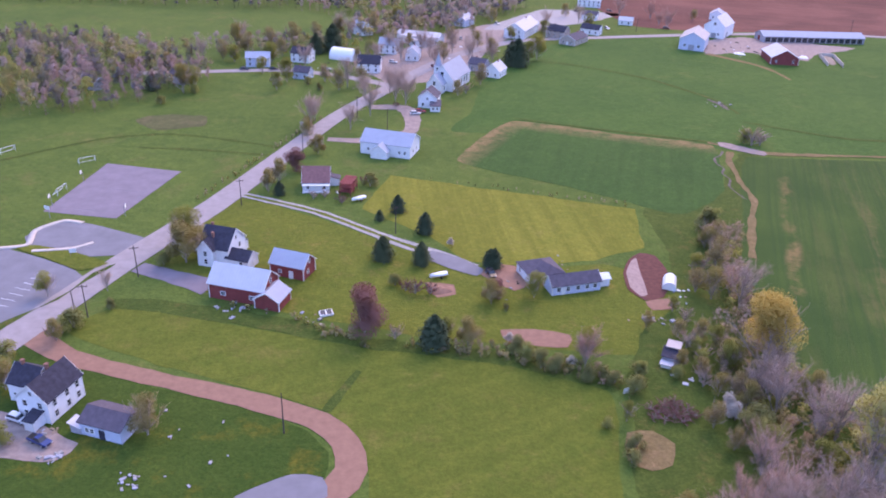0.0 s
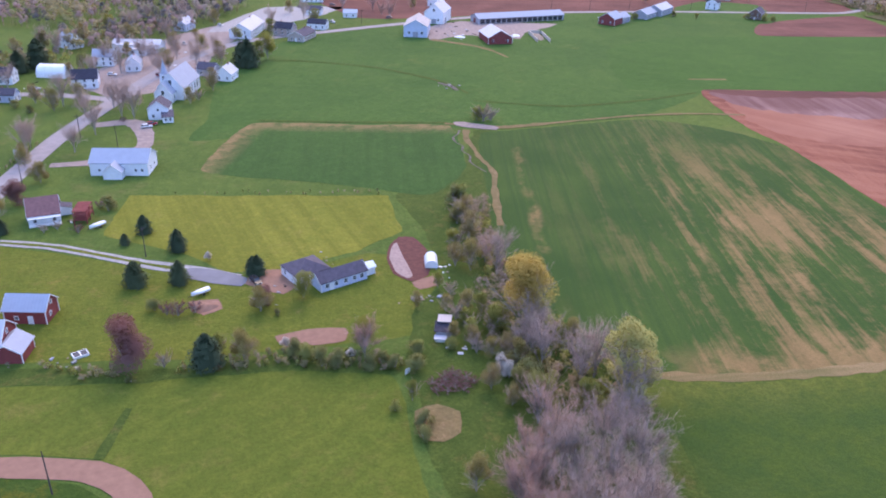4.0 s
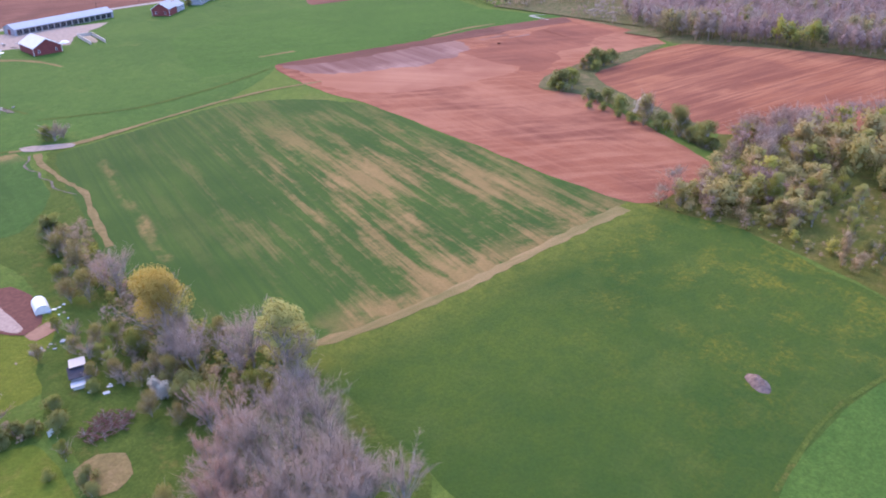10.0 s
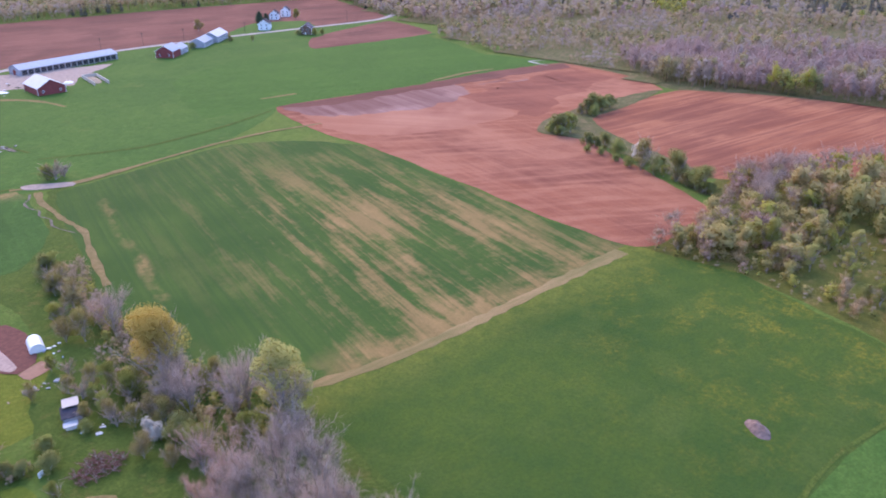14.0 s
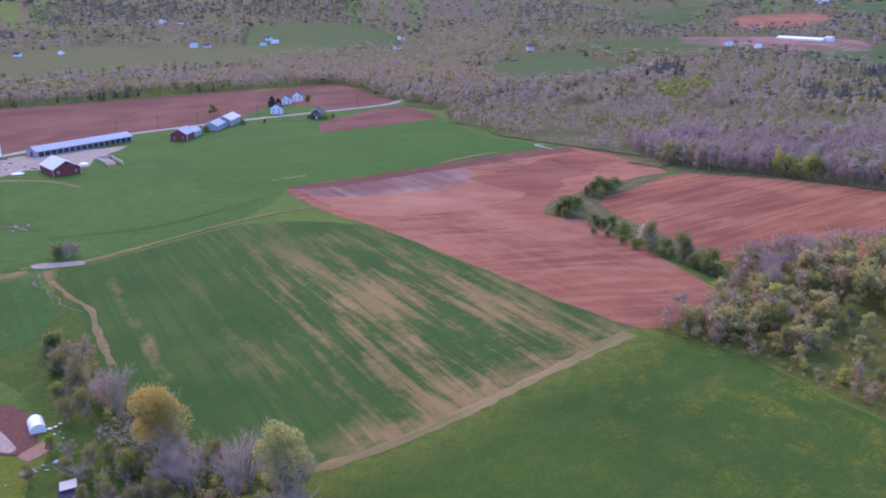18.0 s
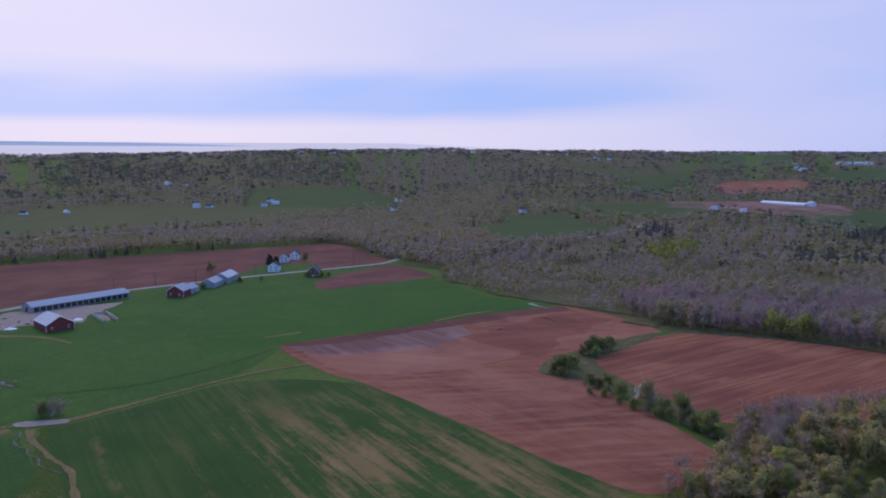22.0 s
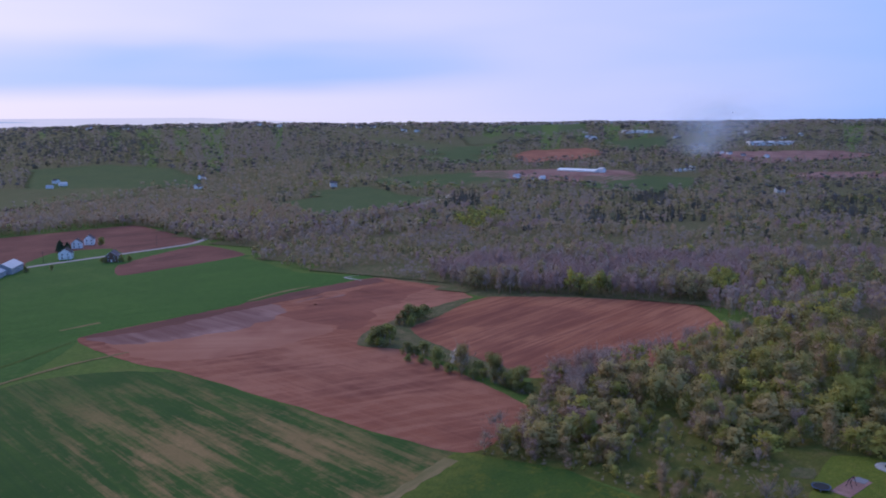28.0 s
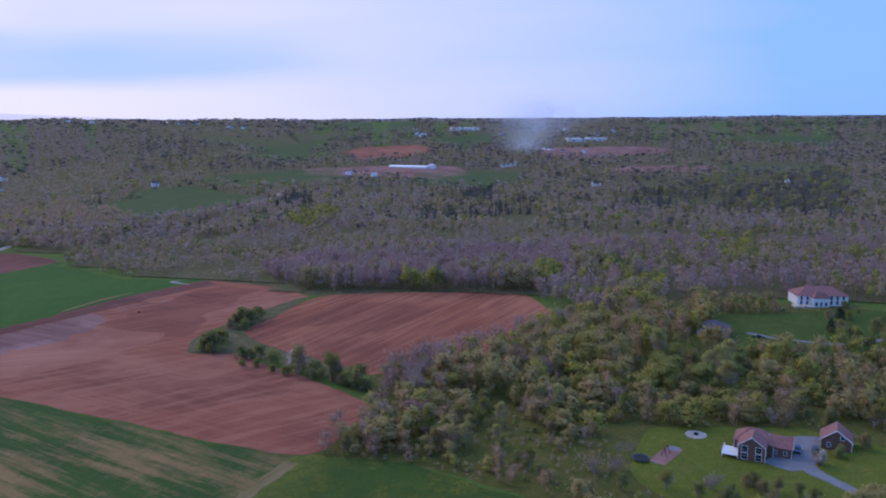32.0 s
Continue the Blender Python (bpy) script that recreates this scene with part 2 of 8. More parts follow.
def streaked(name):
    """Winter grain that failed in long strips: dry tan earth shows along the drill rows, which run at 18 degrees."""
    m = Nodes(name, 0.95, 0, 0.1)
    tuft = m.noise(0.8, 4, rough=0.8)

    def along(ax, ay):
        d = m.nt.nodes.new("ShaderNodeVectorMath")
        d.operation = "DOT_PRODUCT"
        d.inputs[1].default_value = (ax, ay, 0)
        m.link(m.coord.outputs["Position"], d.inputs[0])
        return d.outputs["Value"]

    row, run = along(0.951, -0.309), along(0.309, 0.951)
    green = m.mix(m.span(m.noise(30, 4), 0.35, 0.65), (0.038, 0.080, 0.016), (0.064, 0.108, 0.021))
    green = m.mix(m.span(m.noise(1.6, 2, stretch=(1, 60, 1), turn=18), 0.42, 0.62, 0, 0.5), green, (0.030, 0.070, 0.018))
    tan = m.mix(m.span(m.noise(7, 5, stretch=(1, 3, 1), turn=18), 0.3, 0.7), (0.25, 0.150, 0.062), (0.38, 0.215, 0.095))
    lump = m.noise(30, 5, stretch=(1, 2.4, 1), turn=18, shift=(2, 3, 0), rough=0.55)
    rows = m.noise(5.0, 4, stretch=(1, 12, 1), turn=18, rough=0.6)
    fine = m.noise(1.1, 4, stretch=(1, 30, 1), turn=18, rough=0.7)
    speck = m.noise(3.2, 5, rough=0.75, shift=(6, 2, 0))
    bare = m.maths("ADD", m.span(lump, 0.38, 0.62, -0.1, 0.75), m.span(rows, 0.40, 0.62, -0.35, 0.40))
    bare = m.maths("ADD", bare, m.span(fine, 0.34, 0.66, -0.24, 0.26))
    bare = m.maths("ADD", bare, m.span(speck, 0.36, 0.64, -0.22, 0.18))
    zone = m.maths("MULTIPLY", m.span(row, 48, 84), m.span(row, 165, 136, 0.22, 1.0))
    zone = m.maths("MULTIPLY", zone, m.span(run, 310, 215, 0.12, 1.0))
    zone = m.maths("ADD", zone, m.maths("MULTIPLY", m.span(row, 10, 40, 0, 0.16), m.span(row, 170, 120)))
    f = m.maths("MULTIPLY", zone, bare)
    # two thin bare rows apart from the rest, and the dry headland
    off = m.nt.nodes.new("ShaderNodeMath")
    off.operation = "ABSOLUTE"
    shift = m.nt.nodes.new("ShaderNodeMath")
    shift.operation = "SUBTRACT"
    shift.inputs[1].default_value = 33.5
    m.link(row, shift.inputs[0]), m.link(shift.outputs[0], off.inputs[0])
    thin = m.maths("MULTIPLY", m.span(off.outputs[0], 3.2, 0.8), m.maths("MULTIPLY", m.span(run, 196, 202), m.span(run, 292, 284)))
    f = m.maths("ADD", f, m.maths("MULTIPLY", thin, m.maths("MULTIPLY", m.span(m.noise(11, 4, stretch=(1, 1.6, 1), turn=18), 0.42, 0.62), m.span(speck, 0.36, 0.6, 0.3, 0.8))))
    low = along(0.162, 1.0)
    f = m.maths("ADD", f, m.maths("MULTIPLY", m.span(low, 146, 133, 0, 0.6), m.span(m.noise(9, 4), 0.36, 0.56, 0.1, 1.0)))
    c = m.mix(m.span(f, 0.08, 0.85, 0, 0.82), green, tan)
    c = m.mix(m.span(tuft, 0.35, 0.7, 0.3, 0), c, (0.030, 0.050, 0.016))
    return m.done(c, tuft, 0.7, 0.25)


def flowering(name):
    """Lush meadow: broad lighter and darker swathes, dandelions thick towards one side, a yellow edge along the track."""
    m = Nodes(name, 0.95, 0, 0.1)

    def along(ax, ay):
        d = m.nt.nodes.new("ShaderNodeVectorMath")
        d.operation = "DOT_PRODUCT"
        d.inputs[1].default_value = (ax, ay, 0)
        m.link(m.coord.outputs["Position"], d.inputs[0])
        return d.outputs["Value"]

    tuft, mid = m.noise(0.9, 4, rough=0.8), m.noise(5, 6, rough=0.7)
    c = m.mix(m.span(m.noise(55, 4, rough=0.5), 0.38, 0.62), (0.041, 0.080, 0.014), (0.072, 0.108, 0.017))
    c = m.mix(m.span(mid, 0.42, 0.62, 0, 0.45), c, (0.034, 0.074, 0.018))
    c = m.mix(m.span(m.noise(16, 5, rough=0.65, shift=(4, 1, 0)), 0.50, 0.68, 0, 0.5), c, (0.090, 0.120, 0.024))
    bloom = m.maths("MULTIPLY", m.span(along(1, -0.45), 85, 160, 0.10, 1.0), m.span(m.noise(13, 6, rough=0.75, shift=(3, 9, 0)), 0.48, 0.64))
    c = m.mix(m.maths("MULTIPLY", bloom, m.span(m.noise(1.4, 4, rough=0.8), 0.44, 0.62, 0.1, 0.75)), c, (0.25, 0.190, 0.022))
    edge = m.span(along(0.17, 1.0), 116, 130)
    c = m.mix(m.maths("MULTIPLY", edge, m.span(m.noise(4, 4), 0.3, 0.6, 0.2, 0.75)), c, (0.18, 0.175, 0.030))
    c = m.mix(m.span(tuft, 0.38, 0.62, 0.4, 0), c, (0.022, 0.044, 0.012))
    return m.done(c, m.maths("ADD", m.span(tuft, 0, 1, 0, 0.5), m.span(mid, 0, 1, 0, 0.5)), 1.0, 0.5)


M = {}
M["ground"] = grass("rough_pasture", (0.082, 0.130, 0.026), (0.132, 0.176, 0.034), (0.200, 0.170, 0.055), 22, 0.35)
M["pasture"] = grass("green_pasture", (0.055, 0.118, 0.024), (0.090, 0.156, 0.031), (0.145, 0.168, 0.040), 25, 0.25)
M["crop_dry"] = grass("dry_edged_grain", (0.048, 0.104, 0.024), (0.068, 0.134, 0.028), (0.115, 0.150, 0.034), 18, 0.15, rows=(14, 3.0), worn=((48, 313, -0.28, -0.96, 11), (15, 294, 0.91, -0.42, 9)))
M["crop2"] = grass("bright_grain", (0.057, 0.124, 0.023), (0.080, 0.159, 0.028), (0.118, 0.165, 0.035), 18, 0.1, rows=(-60, 3.0))
M["streak"] = streaked("thin_winter_grain")
M["meadow"] = grass("meadow_grass", (0.046, 0.086, 0.014), (0.072, 0.110, 0.018), (0.198, 0.150, 0.018), 16, 0.45)
M["flowers"] = flowering("dandelion_meadow")
M["scrubland"] = grass("green_scrubland", (0.094, 0.098, 0.022), (0.142, 0.130, 0.029), (0.230, 0.155, 0.058), 7, 0.55)
M["far_green"] = grass("dull_far_pasture", (0.070, 0.102, 0.034), (0.104, 0.132, 0.042), (0.150, 0.140, 0.060), 25, 0.35)
M["lawn"] = grass("mown_lawn", (0.196, 0.200, 0.028), (0.254, 0.236, 0.036), (0.335, 0.255, 0.070), 12, 0.3, rows=(-8, 3.2, 0.6))
M["lawn2"] = grass("cut_hayfield", (0.116, 0.146, 0.021), (0.158, 0.170, 0.026), (0.240, 0.180, 0.050), 15, 0.4, rows=(60, 3.0))
M["yard"] = grass("garden_grass", (0.122, 0.148, 0.021), (0.174, 0.180, 0.027), (0.255, 0.180, 0.050), 8, 0.4)
M["rough"] = grass("tall_weeds", (0.062, 0.098, 0.018), (0.102, 0.132, 0.025), (0.205, 0.145, 0.045), 8, 0.35)
M["brush"] = grass("brushland", (0.095, 0.098, 0.038), (0.150, 0.135, 0.054), (0.230, 0.155, 0.088), 7, 0.85)
M["orchard"] = grass("orchard_rows", (0.11, 0.115, 0.045), (0.15, 0.14, 0.055), (0.20, 0.15, 0.08), 20, 0.5, rows=(60, 5.0))
M["straw"] = grass("dry_straw_grass", (0.20, 0.145, 0.062), (0.28, 0.19, 0.085), (0.33, 0.21, 0.11), 5, 0.6)
M["soil"] = soil("red_tilled_soil", (0.285, 0.098, 0.055), (0.400, 0.168, 0.103), (0.180, 0.060, 0.040), 14, 4, across=-50, band=0.35)
M["damp_soil"] = soil("damp_red_soil", (0.235, 0.081, 0.050), (0.300, 0.112, 0.070), (0.170, 0.058, 0.041), 14, 5, across=-50)
M["dry_soil"] = soil("dry_tan_red_soil", (0.345, 0.140, 0.085), (0.410, 0.188, 0.122), (0.265, 0.100, 0.066), -30, 9, band=0.4)
M["soil2"] = soil("red_ridged_soil", (0.285, 0.098, 0.052), (0.410, 0.165, 0.092), (0.180, 0.060, 0.040), -75, 5.5, band=0.8)
M["soil3"] = soil("brown_tilled_soil", (0.174, 0.070, 0.053), (0.234, 0.098, 0.073), (0.120, 0.050, 0.040), -75, 12)
M["lane"] = plain("red_gravel_lane", (0.275, 0.146, 0.098), 0.95, vary=0.13, size=1.6)
M["bed_soil"] = plain("dark_garden_soil", (0.125, 0.045, 0.035), 0.95, vary=0.25, size=1.2)
M["bed_straw"] = plain("pale_straw_mulch", (0.33, 0.23, 0.195), 0.95, vary=0.2, size=0.9)
M["track"] = soil("ochre_track", (0.280, 0.175, 0.080), (0.350, 0.225, 0.110), (0.150, 0.130, 0.048), 99, 2.0)
M["mauve"] = soil("dry_pale_soil", (0.287, 0.150, 0.119), (0.356, 0.210, 0.181), (0.161, 0.072, 0.060), 14, 6)
M["drive"] = plain("pinkish_gravel", (0.29, 0.215, 0.185), 0.95, vary=0.25, size=2.0)
M["road"] = plain("worn_asphalt", (0.30, 0.255, 0.245), 0.9, vary=0.12, size=3)
M["lot"] = plain("parking_asphalt", (0.185, 0.176, 0.189), 0.9, vary=0.14, size=5)
M["court"] = plain("court_asphalt", (0.204, 0.168, 0.188), 0.9, vary=0.12, size=4)
M["gravel"] = plain("grey_gravel", (0.33, 0.30, 0.28), 0.95, vary=0.25, size=1.5)
M["concrete"] = plain("pale_concrete", (0.50, 0.43, 0.37), 0.9, vary=0.12, size=2)
M["bark"] = plain("grey_bark", (0.33, 0.285, 0.26), 0.95, vary=0.3, size=0.5)
M["twig"] = leafy("bare_twigs", (0.0, (0.50, 0.315, 0.262)), (0.4, (0.47, 0.36, 0.325)), (0.75, (0.46, 0.345, 0.275)), (1.0, (0.46, 0.345, 0.235)), through=0.35, speck=0.4, airy=0.0)
M["bud"] = leafy("budding_leaves", (0.0, (0.20, 0.21, 0.06)), (0.35, (0.25, 0.26, 0.06)), (0.7, (0.34, 0.31, 0.07)), (1.0, (0.30, 0.24, 0.10)), speck=0.25, airy=0.25)
M["leaf"] = leafy("fresh_leaves", (0.0, (0.19, 0.195, 0.078)), (0.5, (0.25, 0.25, 0.088)), (1.0, (0.33, 0.34, 0.090)), speck=0.25, airy=0.25)
M["needle"] = leafy("spruce_needles", (0.0, (0.066, 0.096, 0.055)), (1.0, (0.100, 0.128, 0.064)), through=0.1)
# grey and dark stops shifted paler and bluer: distance haze put into the colour
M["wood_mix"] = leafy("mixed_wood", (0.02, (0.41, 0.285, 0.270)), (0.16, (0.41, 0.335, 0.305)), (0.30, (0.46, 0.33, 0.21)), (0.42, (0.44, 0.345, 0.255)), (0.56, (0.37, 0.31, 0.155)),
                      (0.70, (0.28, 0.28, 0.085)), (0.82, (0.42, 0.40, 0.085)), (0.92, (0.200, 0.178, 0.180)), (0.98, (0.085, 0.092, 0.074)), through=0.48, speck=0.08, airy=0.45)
M["thick_mix"] = leafy("thicket_leaves", (0.02, (0.42, 0.275, 0.235)), (0.16, (0.41, 0.305, 0.24)), (0.30, (0.52, 0.355, 0.20)), (0.42, (0.46, 0.325, 0.19)), (0.56, (0.45, 0.370, 0.155)),
                       (0.70, (0.345, 0.325, 0.088)), (0.82, (0.50, 0.445, 0.105)), (0.92, (0.20, 0.165, 0.145)), (0.98, (0.085, 0.092, 0.074)), through=0.42, speck=0.3, airy=0.15)
M["bronze"] = leafy("bronze_buds", (0.0, (0.250, 0.122, 0.118)), (1.0, (0.235, 0.122, 0.088)), speck=0.25, airy=0.25)
M["gold"] = leafy("gold_catkins", (0.0, (0.56, 0.40, 0.11)), (1.0, (0.60, 0.43, 0.12)), speck=0.25, airy=0.25)
M["lime"] = leafy("lime_leaves", (0.0, (0.46, 0.43, 0.14)), (1.0, (0.52, 0.48, 0.20)), speck=0.25, airy=0.25)
M["blossom"] = leafy("white_blossom", (0.0, (0.62, 0.56, 0.48)), (1.0, (0.70, 0.62, 0.55)))


def siding(name, colour, rough=0.6, board=0.18, upright=False, vary=0.06):
    """Painted boards: lapped or upright, with weathering."""
    m = Nodes(name, rough, 0, 0.3)
    tex = m.nt.nodes.new("ShaderNodeTexCoord")
    sep = m.nt.nodes.new("ShaderNodeSeparateXYZ")
    m.link(tex.outputs["Object"], sep.inputs[0])
    if upright:
        run = m.maths("WRAP", m.nt.nodes.new("ShaderNodeMath").outputs[0], 1.0)
        add = run.node.inputs[0].links[0].from_node
        add.operation = "ADD"
        m.link(sep.outputs[0], add.inputs[0]), m.link(sep.outputs[1], add.inputs[1])
        src = add.outputs[0]
    else:
        src = sep.outputs[2]
    saw = m.nt.nodes.new("ShaderNodeMath")
    saw.operation = "PINGPONG"
    saw.inputs[1].default_value = board
    m.link(src, saw.inputs[0])
    f = m.span(m.noise(1.6, 5), 0.3, 0.7)
    c = m.mix(f, tuple(x * (1 - vary) for x in colour), tuple(min(1, x * (1 + vary)) for x in colour))
    c = m.mix(m.span(m.noise(0.5, 3, stretch=(1, 1, 5)), 0.62, 0.8, 0, 0.25), c, tuple(x * 0.6 for x in colour))
    return m.done(c, saw.outputs[0], 0.5, 0.1)


def sheet(name, colour, rough=0.45, metal=0.3, rust=0.15):
    """Roof sheets with seams and some rust."""
    m = Nodes(name, rough, metal, 0.4)
    tex = m.nt.nodes.new("ShaderNodeTexCoord")
    sep = m.nt.nodes.new("ShaderNodeSeparateXYZ")
    m.link(tex.outputs["Object"], sep.inputs[0])
    saw = m.nt.nodes.new("ShaderNodeMath")
    saw.operation = "PINGPONG"
    saw.inputs[1].default_value = 0.4
    m.link(sep.outputs[1], saw.inputs[0])
    c = m.mix(m.span(m.noise(2.5, 5), 0.3, 0.7), tuple(x * 0.88 for x in colour), colour)
    c = m.mix(m.span(m.noise(1.4, 6, rough=0.75), 0.66 - 0.2 * rust, 0.9, 0, rust * 3), c, (0.30, 0.15, 0.09))
    c = m.mix(m.span(saw.outputs[0], 0.0, 0.05, 0.35, 0), c, tuple(x * 0.5 for x in colour))
    return m.done(c, saw.outputs[0], 0.3, 0.05)


def glass(name):
    m = Nodes(name, 0.08, 0, 0.6)
    return m.done((0.03, 0.035, 0.045))


M["white"] = siding("white_clapboard", (0.74, 0.74, 0.76))
M["pale_blue"] = siding("pale_blue_clapboard", (0.50, 0.54, 0.66))
M["barnred"] = siding("red_barn_boards", (0.235, 0.052, 0.048), 0.8, 0.22, True, 0.15)
M["grey_boards"] = siding("weathered_boards", (0.34, 0.33, 0.36), 0.85, 0.2, True, 0.2)
M["brown_boards"] = siding("brown_clapboard", (0.17, 0.09, 0.065), 0.8)
M["tan_boards"] = siding("tan_clapboard", (0.45, 0.36, 0.31), 0.8)
M["trim"] = plain("white_trim", (0.74, 0.73, 0.72), 0.6, vary=0.04)
M["darkroof"] = plain("dark_shingles", (0.040, 0.038, 0.055), 0.9, vary=0.3, size=1.0)
M["greyroof"] = plain("grey_shingles", (0.093, 0.078, 0.099), 0.9, vary=0.2, size=1.0)
M["redroof"] = plain("red_brown_shingles", (0.25, 0.115, 0.105), 0.9, vary=0.2, size=1.0)
M["tin"] = sheet("pale_tin_roof", (0.56, 0.53, 0.55), 0.75, 0.0, 0.10)
M["bluetin"] = sheet("blue_grey_tin_roof", (0.36, 0.38, 0.44), 0.75, 0.0, 0.05)
M["rusty"] = sheet("rusty_tin_roof", (0.45, 0.40, 0.38), 0.8, 0.0, 0.5)
M["glass"] = glass("window_glass")
M["brick"] = plain("chimney_brick", (0.25, 0.12, 0.09), 0.9, vary=0.25, size=0.3)
M["rubber"] = plain("black_rubber", (0.02, 0.02, 0.02), 0.8)
M["wood"] = plain("weathered_timber", (0.30, 0.22, 0.16), 0.9, vary=0.25, size=0.4)
M["pole"] = plain("creosoted_pole", (0.085, 0.065, 0.055), 0.9, vary=0.25, size=0.4)
M["plastic"] = plain("white_film", (0.78, 0.76, 0.76), 0.4, vary=0.05)
M["rock"] = plain("pale_rubble", (0.302, 0.281, 0.259), 0.95, vary=0.35, size=0.5)

# ---------------------------------------------------------------- ground
def height(x, y):
    """The land: a flat valley, and far hills all round it."""
    r, az = np.hypot(x, y), np.degrees(np.arctan2(x, y))
    side = np.clip((az - 48) / 30, 0, 1)
    r1 = 2900 + 1500 * side * side * (3 - 2 * side)
    s = np.clip((r - 1100) / (r1 - 1100), 0, 1)
    top = 87 + 9 * np.exp(-((az - 50) / 13) ** 2) - 17 * np.exp(-((az - 23) / 12) ** 2) + 1.5 * np.sin(az * 0.19 + 1) + 2.5 * np.sin(az * 0.53) + 1.8 * np.sin(az * 1.3) + 1.2 * np.sin(az * 2.9)
    return top * s * s * (3 - 2 * s) + s * 2.5 * np.sin(x * 0.006) * np.cos(y * 0.005 + 1)


def mesh_of(name, verts, faces, mat, tint=None):
    me = bpy.data.meshes.new(name)
    verts = np.asarray(verts, np.float32)
    faces = np.asarray(faces, np.int32)
    n = faces.shape[1]
    me.vertices.add(len(verts)), me.loops.add(faces.size), me.polygons.add(len(faces))
    me.vertices.foreach_set("co", verts.ravel())
    me.loops.foreach_set("vertex_index", faces.ravel())
    me.polygons.foreach_set("loop_start", np.arange(0, faces.size, n, dtype=np.int32))
    if tint is not None:
        at = me.attributes.new("tint", "FLOAT", "POINT")
        at.data.foreach_set("value", np.asarray(tint, np.float32))
    me.update(calc_edges=True)
    me.materials.append(mat)
    return me


def make_ground():
    rings = np.concatenate(([0.5], np.arange(40, 1100, 40), np.geomspace(1100, 4950, 60)))
    turns = np.linspace(0, 2 * np.pi, 181)[:-1]
    R, A = np.meshgrid(rings, turns, indexing="ij")
    x, y = R * np.sin(A), R * np.cos(A)
    v = np.stack([x, y, height(x, y)], -1).reshape(-1, 3)
    n, k = len(turns), len(rings)
    i, j = np.meshgrid(np.arange(k - 1), np.arange(n), indexing="ij")
    a, b = i * n + j, i * n + (j + 1) % n
    f = np.stack([a, a + n, b + n, b], -1).reshape(-1, 4)
    ob = new("ground", mesh_of("ground", v, f, M["ground"]))
    ob.data.polygons.foreach_set("use_smooth", [True] * len(f))
    tagged(ob, "green farmland valley rising to wooded hills", "ground", kind="structure")


make_ground()


def inside(px, py, poly):
    """Which points lie in the outline."""
    hitv = np.zeros(len(px), bool)
    q = list(poly)
    for (x0, y0), (x1, y1) in zip(q, q[1:] + q[:1]):
        c = ((y0 > py) != (y1 > py))
        with np.errstate(divide="ignore", invalid="ignore"):
            hitv ^= c & (px < (x1 - x0) * (py - y0) / (y1 - y0 + 1e-12) + x0)
    return hitv


def curve_through(pts, closed, step=3.0, rough=0.0, ease=0.35):
    """A smooth line through plan points."""
    p = [Vector((*q, 0)) for q in pts]
    n, out = len(p), []
    for i in range(n if closed else n - 1):
        a, b, c, d = (p[(i + k) % n] if closed else p[max(0, min(n - 1, i + k))] for k in (-1, 0, 1, 2))
        m = max(2, int((c - b).length / step))
        for k in range(m):
            t = k / m
            t1, t2 = ((c - a) * ease, (d - b) * ease) if ease else (c - b, c - b)
            q = b * (2 * t**3 - 3 * t**2 + 1) + t1 * (t**3 - 2 * t**2 + t) + c * (3 * t**2 - 2 * t**3) + t2 * (t**3 - t**2)
            if rough:
                o = noise.noise_vector(q * 0.11) + 0.5 * noise.noise_vector(q * 0.4)
                q = q + Vector((o.x, o.y, 0)) * rough
            out.append((q.x, q.y))
    if not closed:
        out.append(tuple(pts[-1]))
    return out


CLEAR = []   # outlines where no wild tree grows


def field(name, outline, mat, z, label, category="field", rough=0.8, step=3.0, wild=False, ease=0.25):
    line = curve_through(outline, True, step, rough, ease)
    if not wild:
        CLEAR.append(line)
    bm = bmesh.new()
    top = bm.faces.new([bm.verts.new((x, y, z)) for x, y in line])
    if top.normal.z < 0 or sum((b[0] - a[0]) * (b[1] + a[1]) for a, b in zip(line, line[1:] + line[:1])) > 0:
        bmesh.ops.reverse_faces(bm, faces=[top])
    bmesh.ops.triangulate(bm, faces=bm.faces[:])
    me = bpy.data.meshes.new(name)
    bm.to_mesh(me)
    bm.free()
    me.materials.append(mat)
    return tagged(new(name, me), label, category, kind="structure")


def far_field(name, outline, mat, label, cell=12.0, lift=1.6, wild=False, front=0.0):
    """A field that follows the slope of the far hills; front: how much farther it reaches into the valley than its outline."""
    near = [(x * (1 - front), y * (1 - front)) for x, y in outline]
    parts = [outline]
    if front:
        parts += [near] + [[a, b, d, c] for a, b, c, d in zip(outline, outline[1:] + outline[:1], near, near[1:] + near[:1])]
    if not wild:
        CLEAR.extend(parts)
    p = np.array(outline + near)
    gx, gy = np.meshgrid(np.arange(p[:, 0].min(), p[:, 0].max(), cell), np.arange(p[:, 1].min(), p[:, 1].max(), cell), indexing="ij")
    keep = np.zeros(gx.size, bool)
    for q in parts:
        keep |= inside(gx.ravel() + cell / 2, gy.ravel() + cell / 2, q)
    keep = keep.reshape(gx.shape)
    nx, ny = gx.shape
    X, Y = np.meshgrid(np.arange(nx + 1) * cell + p[:, 0].min(), np.arange(ny + 1) * cell + p[:, 1].min(), indexing="ij")
    v = np.stack([X, Y, height(X, Y) + lift], -1).reshape(-1, 3)
    i, j = np.nonzero(keep)
    a = i * (ny + 1) + j
    f = np.stack([a, a + ny + 1, a + ny + 2, a + 1], -1)
    tagged(new(name, mesh_of(name, v, f, mat)), label, "field", kind="structure")


